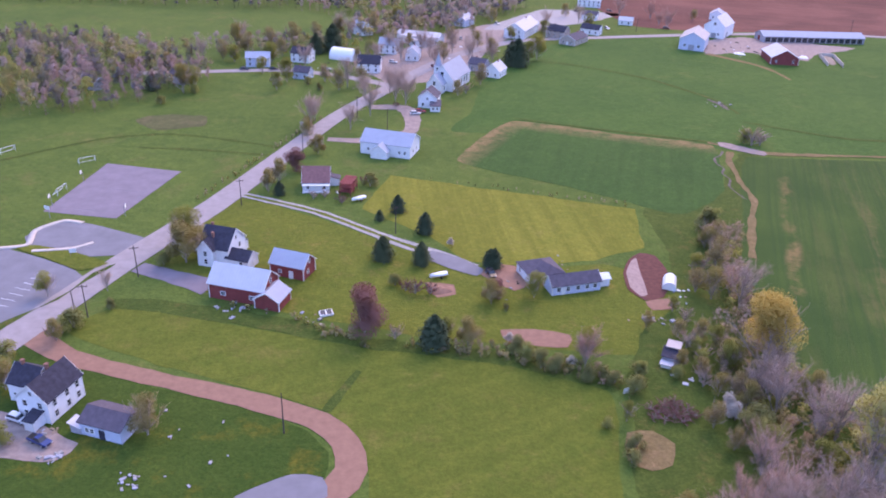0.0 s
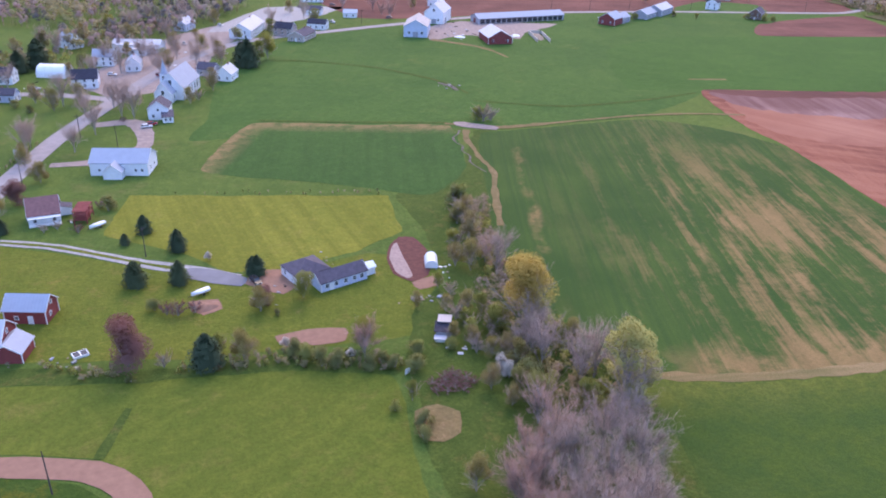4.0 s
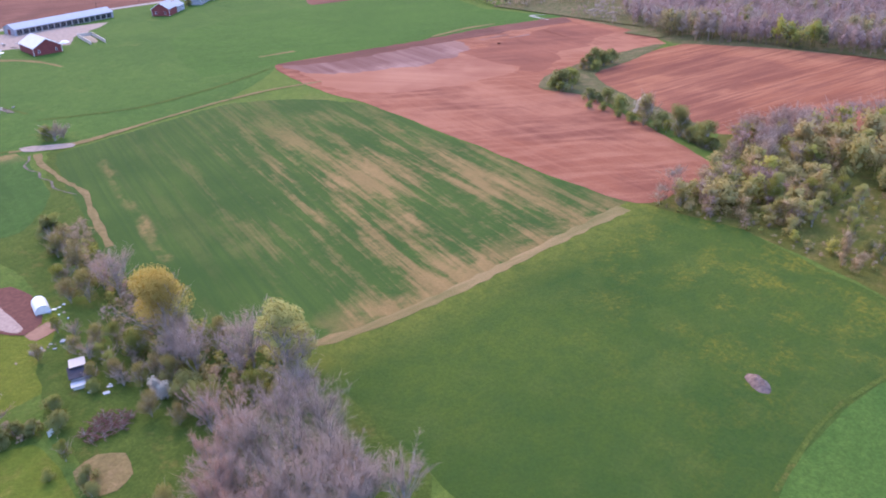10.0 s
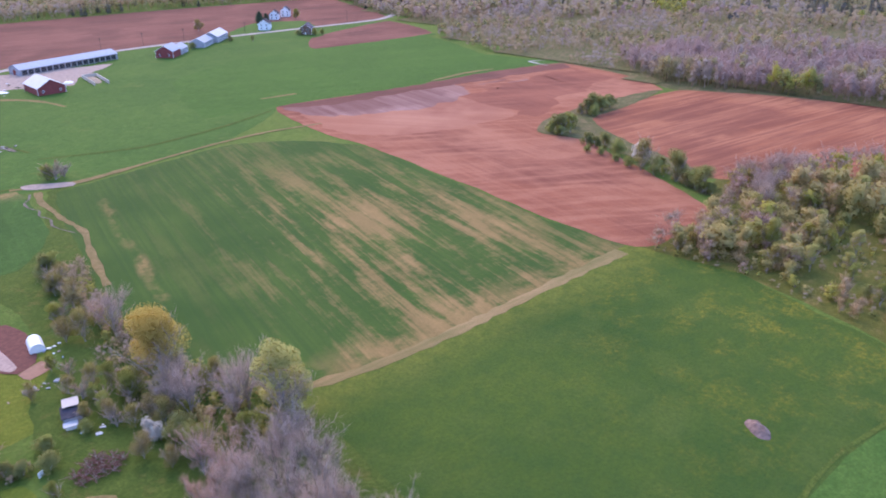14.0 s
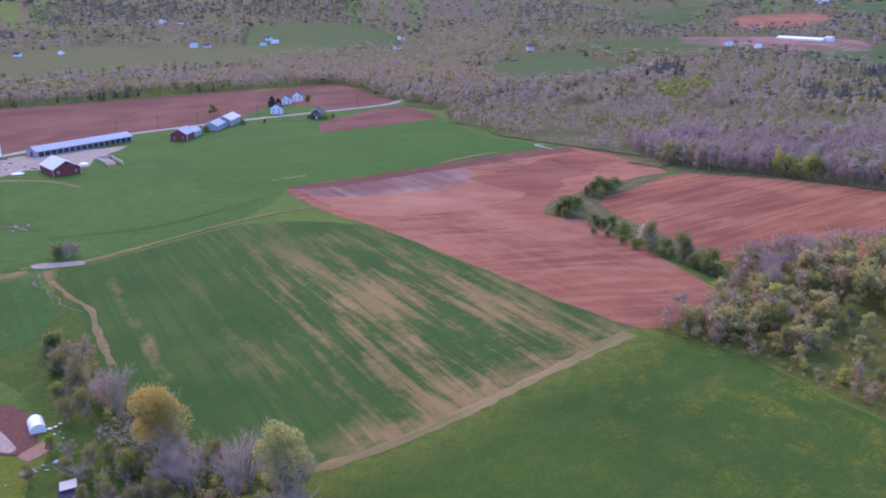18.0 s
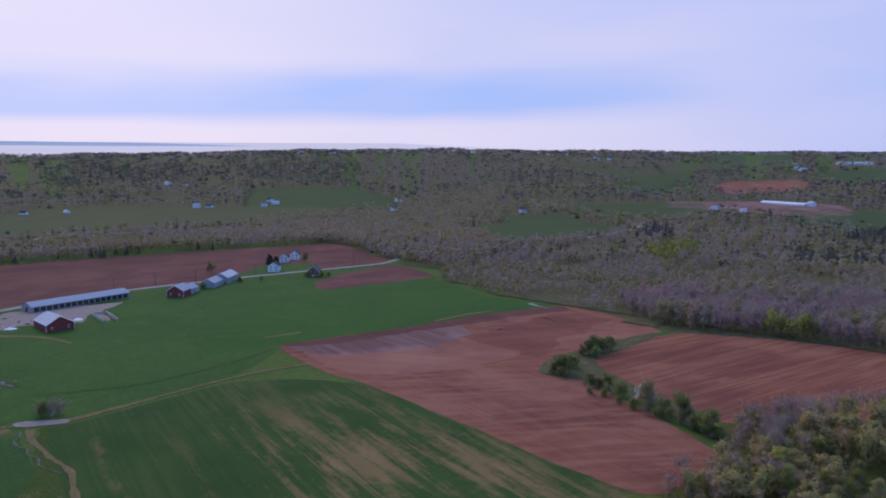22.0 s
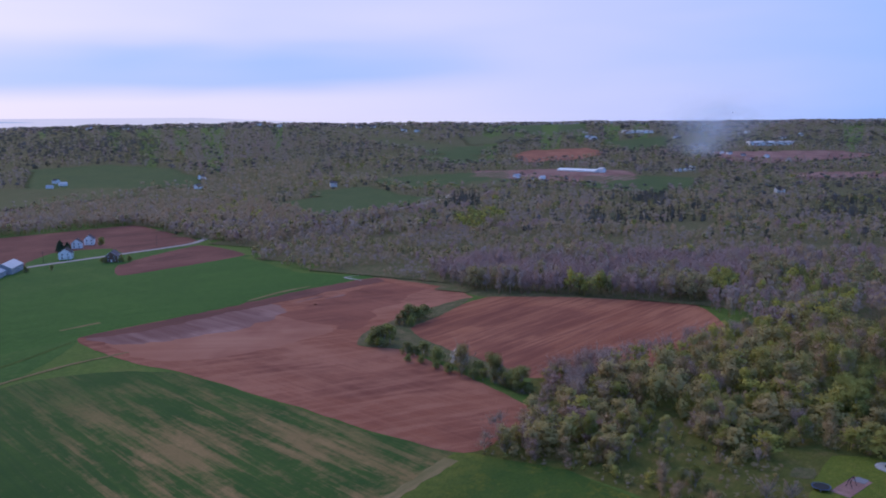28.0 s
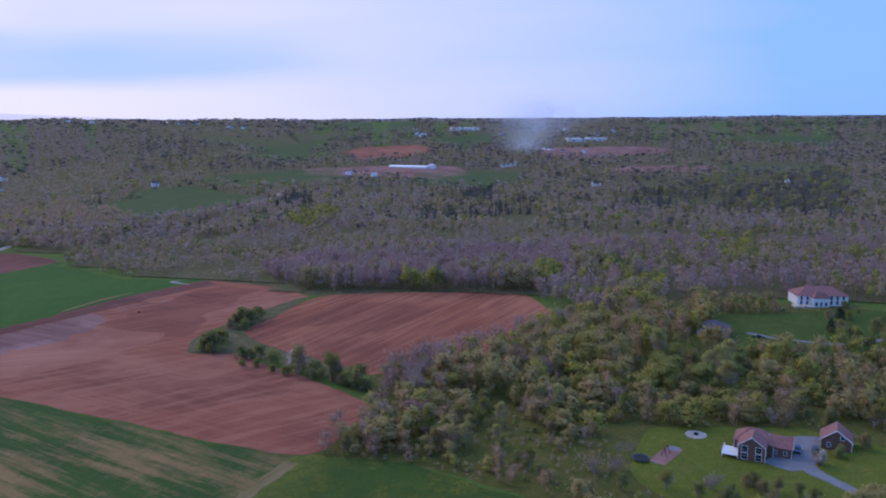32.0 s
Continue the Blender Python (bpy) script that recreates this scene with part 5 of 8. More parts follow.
class Block:
    """One gabled, hipped or lean-to block of a building, in its building's own axes; the ridge runs along y before the turn."""

    def __init__(self, root, x, y, w, l, h, rise, wall, roof, turn=0, shape="gable", over=0.35, z=0.0, trim="trim"):
        self.root, self.w, self.l, self.h, self.z = root, w, l, h, z
        self.m = pose(x, y, z, 0, 0, turn)
        bm = bmesh.new()
        a, b = w / 2, l / 2
        lo = [(-a, -b, -0.15 - z), (a, -b, -0.15 - z), (a, b, -0.15 - z), (-a, b, -0.15 - z)]
        if shape == "gable":
            up = [(-a, -b, h), (a, -b, h), (a, b, h), (-a, b, h), (0, -b, h + rise), (0, b, h + rise)]
            faces = ((0, 1, 5, 8, 4), (2, 3, 7, 9, 6), (1, 2, 6, 5), (3, 0, 4, 7), (0, 3, 2, 1))
        elif shape == "lean":
            up = [(-a, -b, h + rise), (a, -b, h), (a, b, h), (-a, b, h + rise)]
            faces = ((0, 1, 5, 4), (2, 3, 7, 6), (1, 2, 6, 5), (3, 0, 4, 7), (0, 3, 2, 1))
        else:
            up = [(-a, -b, h), (a, -b, h), (a, b, h), (-a, b, h)]
            faces = ((0, 1, 5, 4), (2, 3, 7, 6), (1, 2, 6, 5), (3, 0, 4, 7), (0, 3, 2, 1), (4, 5, 6, 7))
        v = [bm.verts.new(p) for p in lo + up]
        for f in faces:
            bm.faces.new([v[i] for i in f])
        self.wall = from_bm("wall", bm, M[wall], root)
        self.wall.matrix_basis = self.m
        bm, t, o = bmesh.new(), 0.16, over
        k = rise / a if a else 0
        if shape == "gable":
            planes = [[(s * (a + o), -b - o, h - o * k), (s * (a + o), b + o, h - o * k), (0, b + o, h + rise), (0, -b - o, h + rise)] for s in (1, -1)]
        elif shape == "lean":
            k = rise / w
            planes = [[(a + o, -b - o, h - o * k), (a + o, b + o, h - o * k), (-a - o, b + o, h + rise + o * k), (-a - o, -b - o, h + rise + o * k)]]
        elif shape == "hip":
            q = min(a, b)
            r0, r1 = (0, -b + q * 0.9, h + rise), (0, b - q * 0.9, h + rise)
            c = [(-a - o, -b - o, h - o * k), (a + o, -b - o, h - o * k), (a + o, b + o, h - o * k), (-a - o, b + o, h - o * k)]
            planes = [[c[1], c[2], r1, r0], [c[3], c[0], r0, r1], [c[0], c[1], r0], [c[2], c[3], r1]]
        else:
            planes = [[(-a - o, -b - o, h), (a + o, -b - o, h), (a + o, b + o, h), (-a - o, b + o, h)]]
        for q in planes:
            bot = [bm.verts.new((p[0], p[1], p[2] + 0.02)) for p in q]
            top = [bm.verts.new((p[0], p[1], p[2] + 0.02 + t)) for p in q]
            bm.faces.new(bot), bm.faces.new(top)
            for i in range(len(q)):
                bm.faces.new((bot[i], bot[(i + 1) % len(q)], top[(i + 1) % len(q)], top[i]))
        self.roof = from_bm("roof", bm, M[roof], root)
        self.roof.matrix_basis = self.m
        if trim and shape != "flat":
            for sx in (-1, 1):
                for sy in (-1, 1):
                    top = round(h - 0.02 + (rise if shape == "lean" and sx < 0 else 0), 2)
                    key = ("corner", top, trim)
                    if key not in SHARED:
                        bm = bmesh.new()
                        box(bm, -0.09, 0.09, -0.09, 0.09, 0.05, top)
                        SHARED[key] = mesh_from(bm, M[trim])
                    part("corner_board", SHARED[key], root).matrix_basis = self.m @ pose(sx * a, sy * b, -z)
            if shape == "gable":
                for sy in (-1, 1):
                    bm = bmesh.new()
                    y0 = sy * (b + o)
                    q = [(-a - o, h - o * k - 0.12), (0, h + rise - 0.12), (a + o, h - o * k - 0.12), (a + o, h - o * k + 0.17), (0, h + rise + 0.17), (-a - o, h - o * k + 0.17)]
                    f0 = [bm.verts.new((px, y0, pz)) for px, pz in q]
                    f1 = [bm.verts.new((px, y0 + sy * 0.06, pz)) for px, pz in q]
                    for fs in (f0, f1):
                        bm.faces.new((fs[0], fs[1], fs[4], fs[5])), bm.faces.new((fs[1], fs[2], fs[3], fs[4]))
                    for i in range(6):
                        bm.faces.new((f0[i], f0[(i + 1) % 6], f1[(i + 1) % 6], f1[i]))
                    from_bm("verge_board", bm, M[trim], root).matrix_basis = self.m

    def at(self, side, u, z):
        """A place on a wall: side is one of e w n s, u metres along it from its middle."""
        a, b = self.w / 2, self.l / 2
        x, y, t = {"e": (a, u, 90), "w": (-a, -u, -90), "n": (-u, b, 180), "s": (u, -b, 0)}[side]
        return self.m @ pose(x, y, z, 0, 0, t)

    def window(self, side, u, z, w=0.9, h=1.3, trim="trim"):
        add_window(self.root, self.at(side, u, z), w, h, trim)
        return self

    def windows(self, side, us, z, w=0.9, h=1.3, trim="trim"):
        for u in us:
            self.window(side, u, z, w, h, trim)
        return self

    def door(self, side, u, w=1.0, h=2.05, mat="trim", handle=True):
        m = self.at(side, u, 0)
        key = ("door", w, h, mat)
        if key not in SHARED:
            bm = bmesh.new()
            box(bm, -w / 2 - 0.1, w / 2 + 0.1, -0.06, 0.02, 0, h + 0.1)
            box(bm, -w / 2, w / 2, -0.09, -0.05, 0.05, h)
            for k in (0.3, 0.62):
                box(bm, -w * 0.36, w * 0.36, -0.12, -0.08, h * k, h * (k + 0.25))
            SHARED[key] = mesh_from(bm, M[mat])
        d = part("door", SHARED[key], self.root)
        d.matrix_basis = m
        return self

    def chimney(self, x, y, h=1.2, w=0.6, mat="brick"):
        bm = bmesh.new()
        box(bm, x - w / 2, x + w / 2, y - w / 2, y + w / 2, self.h * 0.6, self.h + h)
        box(bm, x - w / 2 - 0.08, x + w / 2 + 0.08, y - w / 2 - 0.08, y + w / 2 + 0.08, self.h + h, self.h + h + 0.15)
        from_bm("chimney", bm, M[mat], self.root).matrix_basis = self.m
        return self


def mesh_from(bm, mat):
    bmesh.ops.recalc_face_normals(bm, faces=bm.faces[:])
    me = bpy.data.meshes.new("piece")
    bm.to_mesh(me)
    bm.free()
    me.materials.append(mat)
    return me


def add_window(root, m, w, h, trim="trim"):
    """A framed window: casing, sash bars and pane."""
    key = ("win", w, h, trim)
    if key not in SHARED:
        bm = bmesh.new()
        for x0, x1, z0, z1 in ((-w / 2 - 0.12, -w / 2, -0.12, h + 0.12), (w / 2, w / 2 + 0.12, -0.12, h + 0.12), (-w / 2, w / 2, h, h + 0.14), (-w / 2, w / 2, -0.14, 0), (-w / 2, w / 2, h / 2 - 0.03, h / 2 + 0.03)):
            box(bm, x0, x1, -0.09, 0.01, z0, z1)
        b2 = bmesh.new()
        box(b2, -w / 2, w / 2, -0.035, 0.005, 0, h)
        SHARED[key] = (mesh_from(bm, M[trim]), mesh_from(b2, M["glass"]))
    win = part("window", SHARED[key][0], root)
    win.matrix_basis = m
    part("pane", SHARED[key][1], win)


def house(name, x, y, turn, label, category="house"):
    root = new(name)
    root.empty_display_size = 1.0
    root.matrix_basis = pose(x, y, float(height(np.float64(x), np.float64(y))), 0, 0, turn)
    return tagged(root, label, category)


# white house by the red lane
h = house("farmhouse", -75.5, 122.5, -15, "white clapboard house with dark shingle roof")
b = Block(h, 0, 0, 7, 9.5, 5.2, 3.2, "white", "darkroof")
b.windows("s", (-1.8, 1.6), 0.9).windows("s", (-1.7, 1.7), 3.3).windows("e", (-3, 0.4, 3.2), 0.9).windows("e", (-3, 0.4, 3.2), 3.3).window("s", 0, 5.9, 0.7, 0.9).chimney(-0.6, 1.0, 4.0)
b = Block(h, -6, 2.2, 6.5, 6.0, 4.4, 2.6, "white", "darkroof", turn=90)
b.windows("w", (-1.5, 1.2), 0.9).windows("n", (0,), 0.9).window("s", 0.5, 0.9).chimney(0, 1.5, 3.4)
Block(h, 1.2, -5.6, 4.2, 2.0, 2.4, 0.7, "white", "darkroof", turn=-90, shape="lean").door("e", 0.2)
h = house("shed", -61.5, 116.5, -16, "weathered grey shed with a flat brown-grey roof", "shed")
b = Block(h, 0, 0, 6.5, 9.0, 3.0, 1.5, "pale_blue", "greyroof", turn=90, shape="gable", trim=None)
b.door("w", 0.3, 1.1, 2.05, "darkroof").windows("w", (-1.8, -2.9), 1.0, 0.8, 0.9).window("s", 0, 1.1)
Block(h, -5.5, -2.4, 2.2, 2.0, 1.6, 0.6, "grey_boards", "tin", shape="lean", trim=None)

# farmhouse and red barns
h = house("farmhouse", -59.3, 187.6, 76, "white farmhouse with black shingle roof and cross gable")
b = Block(h, 0, 0, 9.6, 8.2, 5.0, 4.2, "white", "darkroof")
b.windows("s", (-2.6, 0, 2.6), 0.9).windows("s", (-1.8, 1.6), 3.3).window("s", 0, 6.2, 0.7, 1.0).windows("w", (-2.4,), 0.9).windows("n", (-2, 2), 0.9).chimney(0.3, 2.6, 4.8).chimney(-2.6, 1.0, 3.4)
b = Block(h, -4.6, 1.6, 4.4, 3.4, 5.0, 2.6, "white", "darkroof", turn=90)
b.window("n", 0, 0.9).window("n", 0, 3.2)
b = Block(h, -2.6, -6.9, 5.2, 6.4, 2.9, 1.9, "white", "darkroof", turn=-3)
b.door("s", 0.4).window("w", 1.2, 1.0)
Block(h, 5.6, -2.0, 3.0, 3.0, 2.6, 1.0, "white", "darkroof", turn=0, shape="lean")
h = house("barn", -49.0, 168.6, 76, "long red barn with a pale tin roof", "barn")
b = Block(h, 0, 0, 8.5, 14.5, 4.2, 3.6, "barnred", "tin")
b.windows("w", (-3.5, 4.2), 1.4, 1.2, 0.9).window("s", 0, 4.6, 0.8, 1.0).door("w", 0.5, 2.4, 2.6, "barnred")
b = Block(h, -2.2, -8.7, 6.4, 6.4, 2.7, 2.0, "barnred", "bluetin", turn=90)
b.door("e", 1.6, 1.0, 2.0).windows("s", (-1.2,), 1.0, 0.8, 0.9)
h = house("barn", -39.2, 180.6, 72, "small red barn with a blue-grey tin roof", "barn")
b = Block(h, 0, 0, 6.5, 9.6, 3.6, 2.6, "barnred", "bluetin")
b.door("w", 1.2, 1.1, 2.1).window("w", -2.0, 1.2, 0.8, 0.8).windows("s", (-0.8,), 1.2, 0.8, 1.0).window("s", 0.2, 3.9, 0.7, 0.8)

# white barn, porch house, church
h = house("barn", -21.0, 276.5, 75, "long white barn with a blue-grey roof", "barn")
b = Block(h, 0, 0, 11.5, 19, 4.6, 3.2, "white", "bluetin")
b.windows("w", (-6.5, 5.5, 7.6), 1.6, 0.8, 0.9).windows("s", (-2, 2.2), 1.5, 0.8, 0.9).door("e", 0, 2.0, 2.4)
b = Block(h, -7.4, 1.2, 6.0, 4.0, 2.8, 2.4, "white", "bluetin", turn=90)
b.door("n", 0, 1.4, 2.1)
h = house("porch_house", -42.5, 240.0, 96, "white house with a red-brown roof and front porch")
b = Block(h, 0, 0, 9.0, 8.5, 3.2, 3.8, "white", "redroof")
b.windows("s", (-2, 2), 0.9).windows("s", (-1.2, 1.2), 3.8).windows("w", (-2.6, 2.6), 0.9).door("w", 0)
bm = bmesh.new()
for u in (-4, -1.4, 1.4, 4):
    box(bm, -6.0, -5.85, u - 0.08, u + 0.08, 0, 2.5)
box(bm, -6.2, -4.4, -4.3, 4.3, 0.1, 0.35)
box(bm, -6.2, -4.2, -4.4, 4.4, 2.5, 2.65)
from_bm("porch", bm, M["trim"], h, "white porch with posts")
Block(h, 2.0, -5.8, 3.2, 3.0, 2.4, 0.8, "white", "greyroof", turn=-90, shape="lean")
h = house("church", -1.0, 369.0, -21, "white wooden church with a steeple and blue-grey roof", "church")
b = Block(h, 0, 4, 11.5, 22, 5.5, 6.5, "white", "bluetin")
b.windows("e", (-7, -3.5, 0, 3.5, 7), 1.5, 1.1, 2.8).windows("w", (-7, -3.5, 0, 3.5, 7), 1.5, 1.1, 2.8).window("s", 0, 6.5, 1.4, 2.2)
b = Block(h, -1.5, -9.5, 7.5, 6.5, 4.2, 4.4, "white", "bluetin")
b.door("s", 0, 1.8, 2.4).window("s", 0, 3.6, 1.2, 1.8).windows("e", (0,), 1.2, 0.9, 1.8)
b = Block(h, -3.8, -2.5, 3.2, 3.2, 10.5, 0.2, "white", "bluetin", shape="flat", over=0.25)
b.window("s", 0, 7.9, 1.0, 1.8).window("e", 0, 7.9, 1.0, 1.8).window("w", 0, 7.9, 1.0, 1.8)
bm = bmesh.new()
bmesh.ops.create_cone(bm, segments=8, radius1=1.75, radius2=0.05, depth=6.0, matrix=pose(-3.8, -2.5, 13.6))
from_bm("spire", bm, M["bluetin"], h, "tall pointed blue-grey spire")
bm = bmesh.new()
box(bm, -3.85, -3.75, -2.55, -2.45, 16.5, 17.6)
from_bm("finial", bm, M["trim"], h)
h = house("parsonage", -8.5, 337.5, -30, "white house with grey roofs beside the church")
b = Block(h, 0, 0, 8, 9, 4.8, 3.0, "white", "greyroof", turn=20)
b.windows("s", (-2, 1.8), 0.9).windows("e", (-2, 2), 0.9).windows("s", (0,), 3.6, 0.8, 1.1).door("e", 0)
b = Block(h, 5.6, -4.0, 6.5, 4.2, 2.4, 0.9, "white", "greyroof", shape="lean", turn=-60)
b.windows("e", (-0.9, 0.9), 0.9, 0.8, 1.0)


def village_house(x, y, turn, w, l, hh, rise, wall, roof, label, shape="gable", wing=None, extra=None):
    root = house("village_house", x, y, turn, label)
    blk = Block(root, 0, 0, w, l, hh, rise, wall, roof, shape=shape)
    n = max(2, int(l / 3.2))
    us = [(-0.5 + (i + 0.5) / n) * l for i in range(n)]
    blk.windows("e", us, 0.9).windows("w", us, 0.9).windows("s", (-w * 0.25, w * 0.25), 0.9).windows("n", (-w * 0.25, w * 0.25), 0.9)
    if hh > 4.2:
        blk.windows("e", us, 3.2).windows("s", (-w * 0.22, w * 0.22), 3.3).windows("w", us, 3.2)
    blk.door("s", 0).chimney(0.4, l * 0.2, rise + 0.6)
    if wing:
        wx, wy, ww, wl, wh, wr = wing
        Block(root, wx, wy, ww, wl, wh, wr, wall, roof, turn=90).windows("e", (0,), 0.9)
    return root


for x, y, t, w, l, hh, ri, wall, roof, label in (
        (-97.5, 397, 98, 8, 11.5, 4.6, 2.2, "pale_blue", "bluetin", "pale blue house by the side street"),
        (-77, 409, 78, 8, 10, 4.8, 2.4, "white", "darkroof", "white house with a dark blue roof"),
        (-71, 376, 75, 6, 8, 3.4, 2.2, "pale_blue", "greyroof", "small weathered blue-grey house"),
        (-40.5, 394, 88, 9, 11, 4.6, 3.4, "white", "darkroof", "white house with a dark roof by the road"),
        (-34, 436, 80, 8, 10, 5.0, 3.0, "white", "bluetin", "white two-storey village house"),
        (-20, 423, -5, 7, 10, 4.0, 3.0, "white", "bluetin", "small white village house"),
        (44, 500, -22, 13, 30, 5.0, 4.0, "white", "tin", "large white hall with a pale roof"),
        (74, 480, -33, 10, 18, 3.4, 2.6, "tan_boards", "greyroof", "low grey-roofed house at the pasture"),
        (66, 494, 55, 8, 12, 4.5, 3.0, "tan_boards", "darkroof", "grey-brown house among trees"),
        (23, 394, -24, 8, 10, 3.6, 3.4, "white", "tin", "white cottage with a pale roof"),
        (15, 404, 60, 7, 9, 3.6, 2.6, "grey_boards", "greyroof", "grey cottage behind the church"),
        (103, 612, 80, 10, 17, 5.0, 3.0, "white", "tin", "long white house at the junction"),
        (96, 560, 70, 7, 10, 3.4, 2.2, "white", "greyroof", "white house at the junction"),
        (118, 545, 70, 6, 9, 3.0, 2.0, "white", "tin", "small white house by the road"),
        (-18, 467, 70, 9, 26, 4.2, 1.6, "white", "tin", "long low white shop with a pale roof"),
        (-54, 482, 40, 8, 11, 4.6, 3.0, "white", "bluetin", "white house behind the village street"),
        (8, 521, -30, 8, 12, 4.4, 3.0, "pale_blue", "tin", "pale house among village trees"),
        (89, 509, 62, 7, 12, 3.6, 2.4, "white", "darkroof", "low white house with a dark roof"),
        (-125, 360, 60, 7, 9, 3.6, 2.4, "pale_blue", "greyroof", "blue-grey cottage among trees"),
        (-160, 345, 60, 7, 10, 3.4, 2.2, "grey_boards", "greyroof", "grey cottage among bare trees")):
    village_house(x, y, t, w, l, hh, ri, wall, roof, label)


def hoop_shed(name, x, y, turn, w, l, hh, label, mat="plastic", ends="plastic"):
    """A tunnel of film or canvas over hoops."""
    root = house(name, x, y, turn, label, "shed")
    n = 12
    v, f = [], []
    for j in range(9):
        for i in range(n + 1):
            a = math.pi * i / n
            v.append((math.cos(a) * w / 2, -l / 2 + l * j / 8, math.sin(a) ** 0.8 * hh))
    for j in range(8):
        for i in range(n):
            q = j * (n + 1) + i
            f.append((q, q + 1, q + n + 2, q + n + 1))
    part("cover", mesh_of("cover", v, f, M[mat]), root)
    for s in (-1, 1):
        bm = bmesh.new()
        bm.faces.new([bm.verts.new((math.cos(math.pi * i / n) * w / 2 * 0.98, s * (l / 2 - 0.1), math.sin(math.pi * i / n) ** 0.8 * hh * 0.98)) for i in range(n + 1)])
        from_bm("end_wall", bm, M[ends], root)
    for j in range(0, 9, 2):
        bm = bmesh.new()
        for i in range(n):
            a, b2 = math.pi * i / n, math.pi * (i + 1) / n
            p, q = (math.cos(a) * w / 2, math.sin(a) ** 0.8 * hh), (math.cos(b2) * w / 2, math.sin(b2) ** 0.8 * hh)
            y0 = -l / 2 + l * j / 8
            vs = [bm.verts.new((k[0] * s, yy, k[1] * s)) for k, s, yy in ((p, 1.0, y0 - 0.06), (q, 1.0, y0 - 0.06), (q, 1.02, y0), (p, 1.02, y0), (q, 1.0, y0 + 0.06), (p, 1.0, y0 + 0.06))]
            bm.faces.new((vs[0], vs[1], vs[2], vs[3])), bm.faces.new((vs[3], vs[2], vs[4], vs[5]))
        from_bm("hoop", bm, M["trim"], root)
    return root


hoop_shed("canvas_shed", -56, 418, 70, 10, 14, 5.5, "white canvas-covered storage shed")
h = house("store", -18, 466, 75, "low white flat-roofed store building", "store")
Block(h, 0, 0, 15, 20, 4.5, 0.2, "white", "tin", shape="flat").windows("w", (-6, -2, 2, 6), 1.2, 1.6, 1.5).door("w", 8.5, 2.2, 2.5)
Block(h, -9.5, -2, 6, 9, 3.4, 0.2, "white", "tin", shape="flat").windows("w", (-2, 2), 1.0, 1.4, 1.4)

# bungalow and its yard
h = house("bungalow", 28.5, 181.0, -20, "pale blue bungalow with a grey hip roof and long wing")
b = Block(h, -3.2, 1.5, 9.5, 8.5, 2.8, 2.2, "white", "greyroof", turn=40, shape="hip")
b.windows("s", (-2.2, 1.5), 0.9).door("w", 0).windows("w", (-2.4,), 0.9)
b = Block(h, 6.0, -1.0, 5.6, 13.5, 2.7, 1.7, "pale_blue", "greyroof", turn=-52)
b.windows("e", (-5.0, -2.4, 0.4, 3.0, 5.2), 1.0, 1.0, 1.1).window("n", 0, 1.0).door("e", -3.7)
Block(h, 12.6, 4.2, 3.0, 3.2, 2.3, 0.8, "white", "plastic", turn=-52)
hoop_shed("garden_tunnel", 60, 181, -15, 3.6, 5.5, 2.4, "small white film garden tunnel")
h = house("garden_shed", 52.5, 147.5, -22, "small shed with a rusty front roof and dark solar panel", "shed")
Block(h, 0, 1.6, 3.6, 2.6, 2.3, 0.5, "wood", "rusty", shape="lean", turn=90, trim=None)
b = Block(h, 0, -1.4, 3.2, 3.6, 1.9, 0.5, "grey_boards", "darkroof", shape="lean", turn=-90, trim=None)
b.door("w", 0, 0.9, 1.7)
Block(h, -0.6, -4.2, 2.2, 1.2, 0.9, 0.1, "trim", "tin", shape="flat", trim=None)

# the dairy farm beyond the pasture
h = house("long_barn", 229, 512, -86, "long cattle barn with a blue-grey tin roof, dark panes as its shaded open side", "barn")
b = Block(h, 0, 0, 13, 66, 3.6, 2.4, "grey_boards", "bluetin", trim=None)
# a row of dark panes stands in for the shade inside the open side
for k in range(16):
    b.window("e", -30 + k * 4, 0.4, 3.2, 2.6, "wood")
b.windows("w", tuple(-28 + k * 8 for k in range(8)), 1.2, 1.4, 1.2).door("s", 0, 3, 3, "barnred")
h = house("barn", 188, 452, -5, "red barn with a pale tin roof on the pasture", "barn")
b = Block(h, 0, 0, 15, 21, 4.0, 4.2, "barnred", "tin")
b.door("s", 0, 3.2, 3.2, "barnred").windows("s", (-4.6, 4.6), 1.4).windows("e", (-6, 0, 6), 1.4)
h = house("barn", 147, 482, -22, "blue-grey barn with a rusty tin roof", "barn")
b = Block(h, 0, 0, 14.5, 24, 6.5, 4.0, "pale_blue", "rusty")
b.windows("s", (-4, 4), 2.0, 1.4, 1.4).windows("e", (-8, -3, 2, 7), 1.5, 1.2, 1.2).door("s", 0, 3, 3.2, "grey_boards")
h = house("barn", 173, 520, -32, "tall white barn with a gambrel roof", "barn")
b = Block(h, 0, 0, 13, 22, 7.5, 5.5, "white", "tin")
b.windows("s", (-3, 3), 2.0, 1.2, 1.2).windows("s", (0,), 8.0, 1.4, 1.6).door("e", -4, 3, 3.2, "grey_boards").door("s", 0, 3, 3.0, "grey_boards")
h = house("farm_shed", 190, 580, -23, "low blue-roofed farm shed by the road", "shed")
Block(h, 0, 0, 9, 12, 4.0, 2.6, "white", "bluetin").windows("s", (-2, 2), 1.2)
h = house("silage_bunker", 219, 455, -12, "concrete silage bunker with heaped feed", "bunker")
bm = bmesh.new()
box(bm, -4.2, -3.8, -13, 13, -0.1, 2.0)
box(bm, 3.8, 4.2, -13, 13, -0.1, 2.0)
box(bm, -3.8, 3.8, 12.6, 13, -0.1, 2.0)
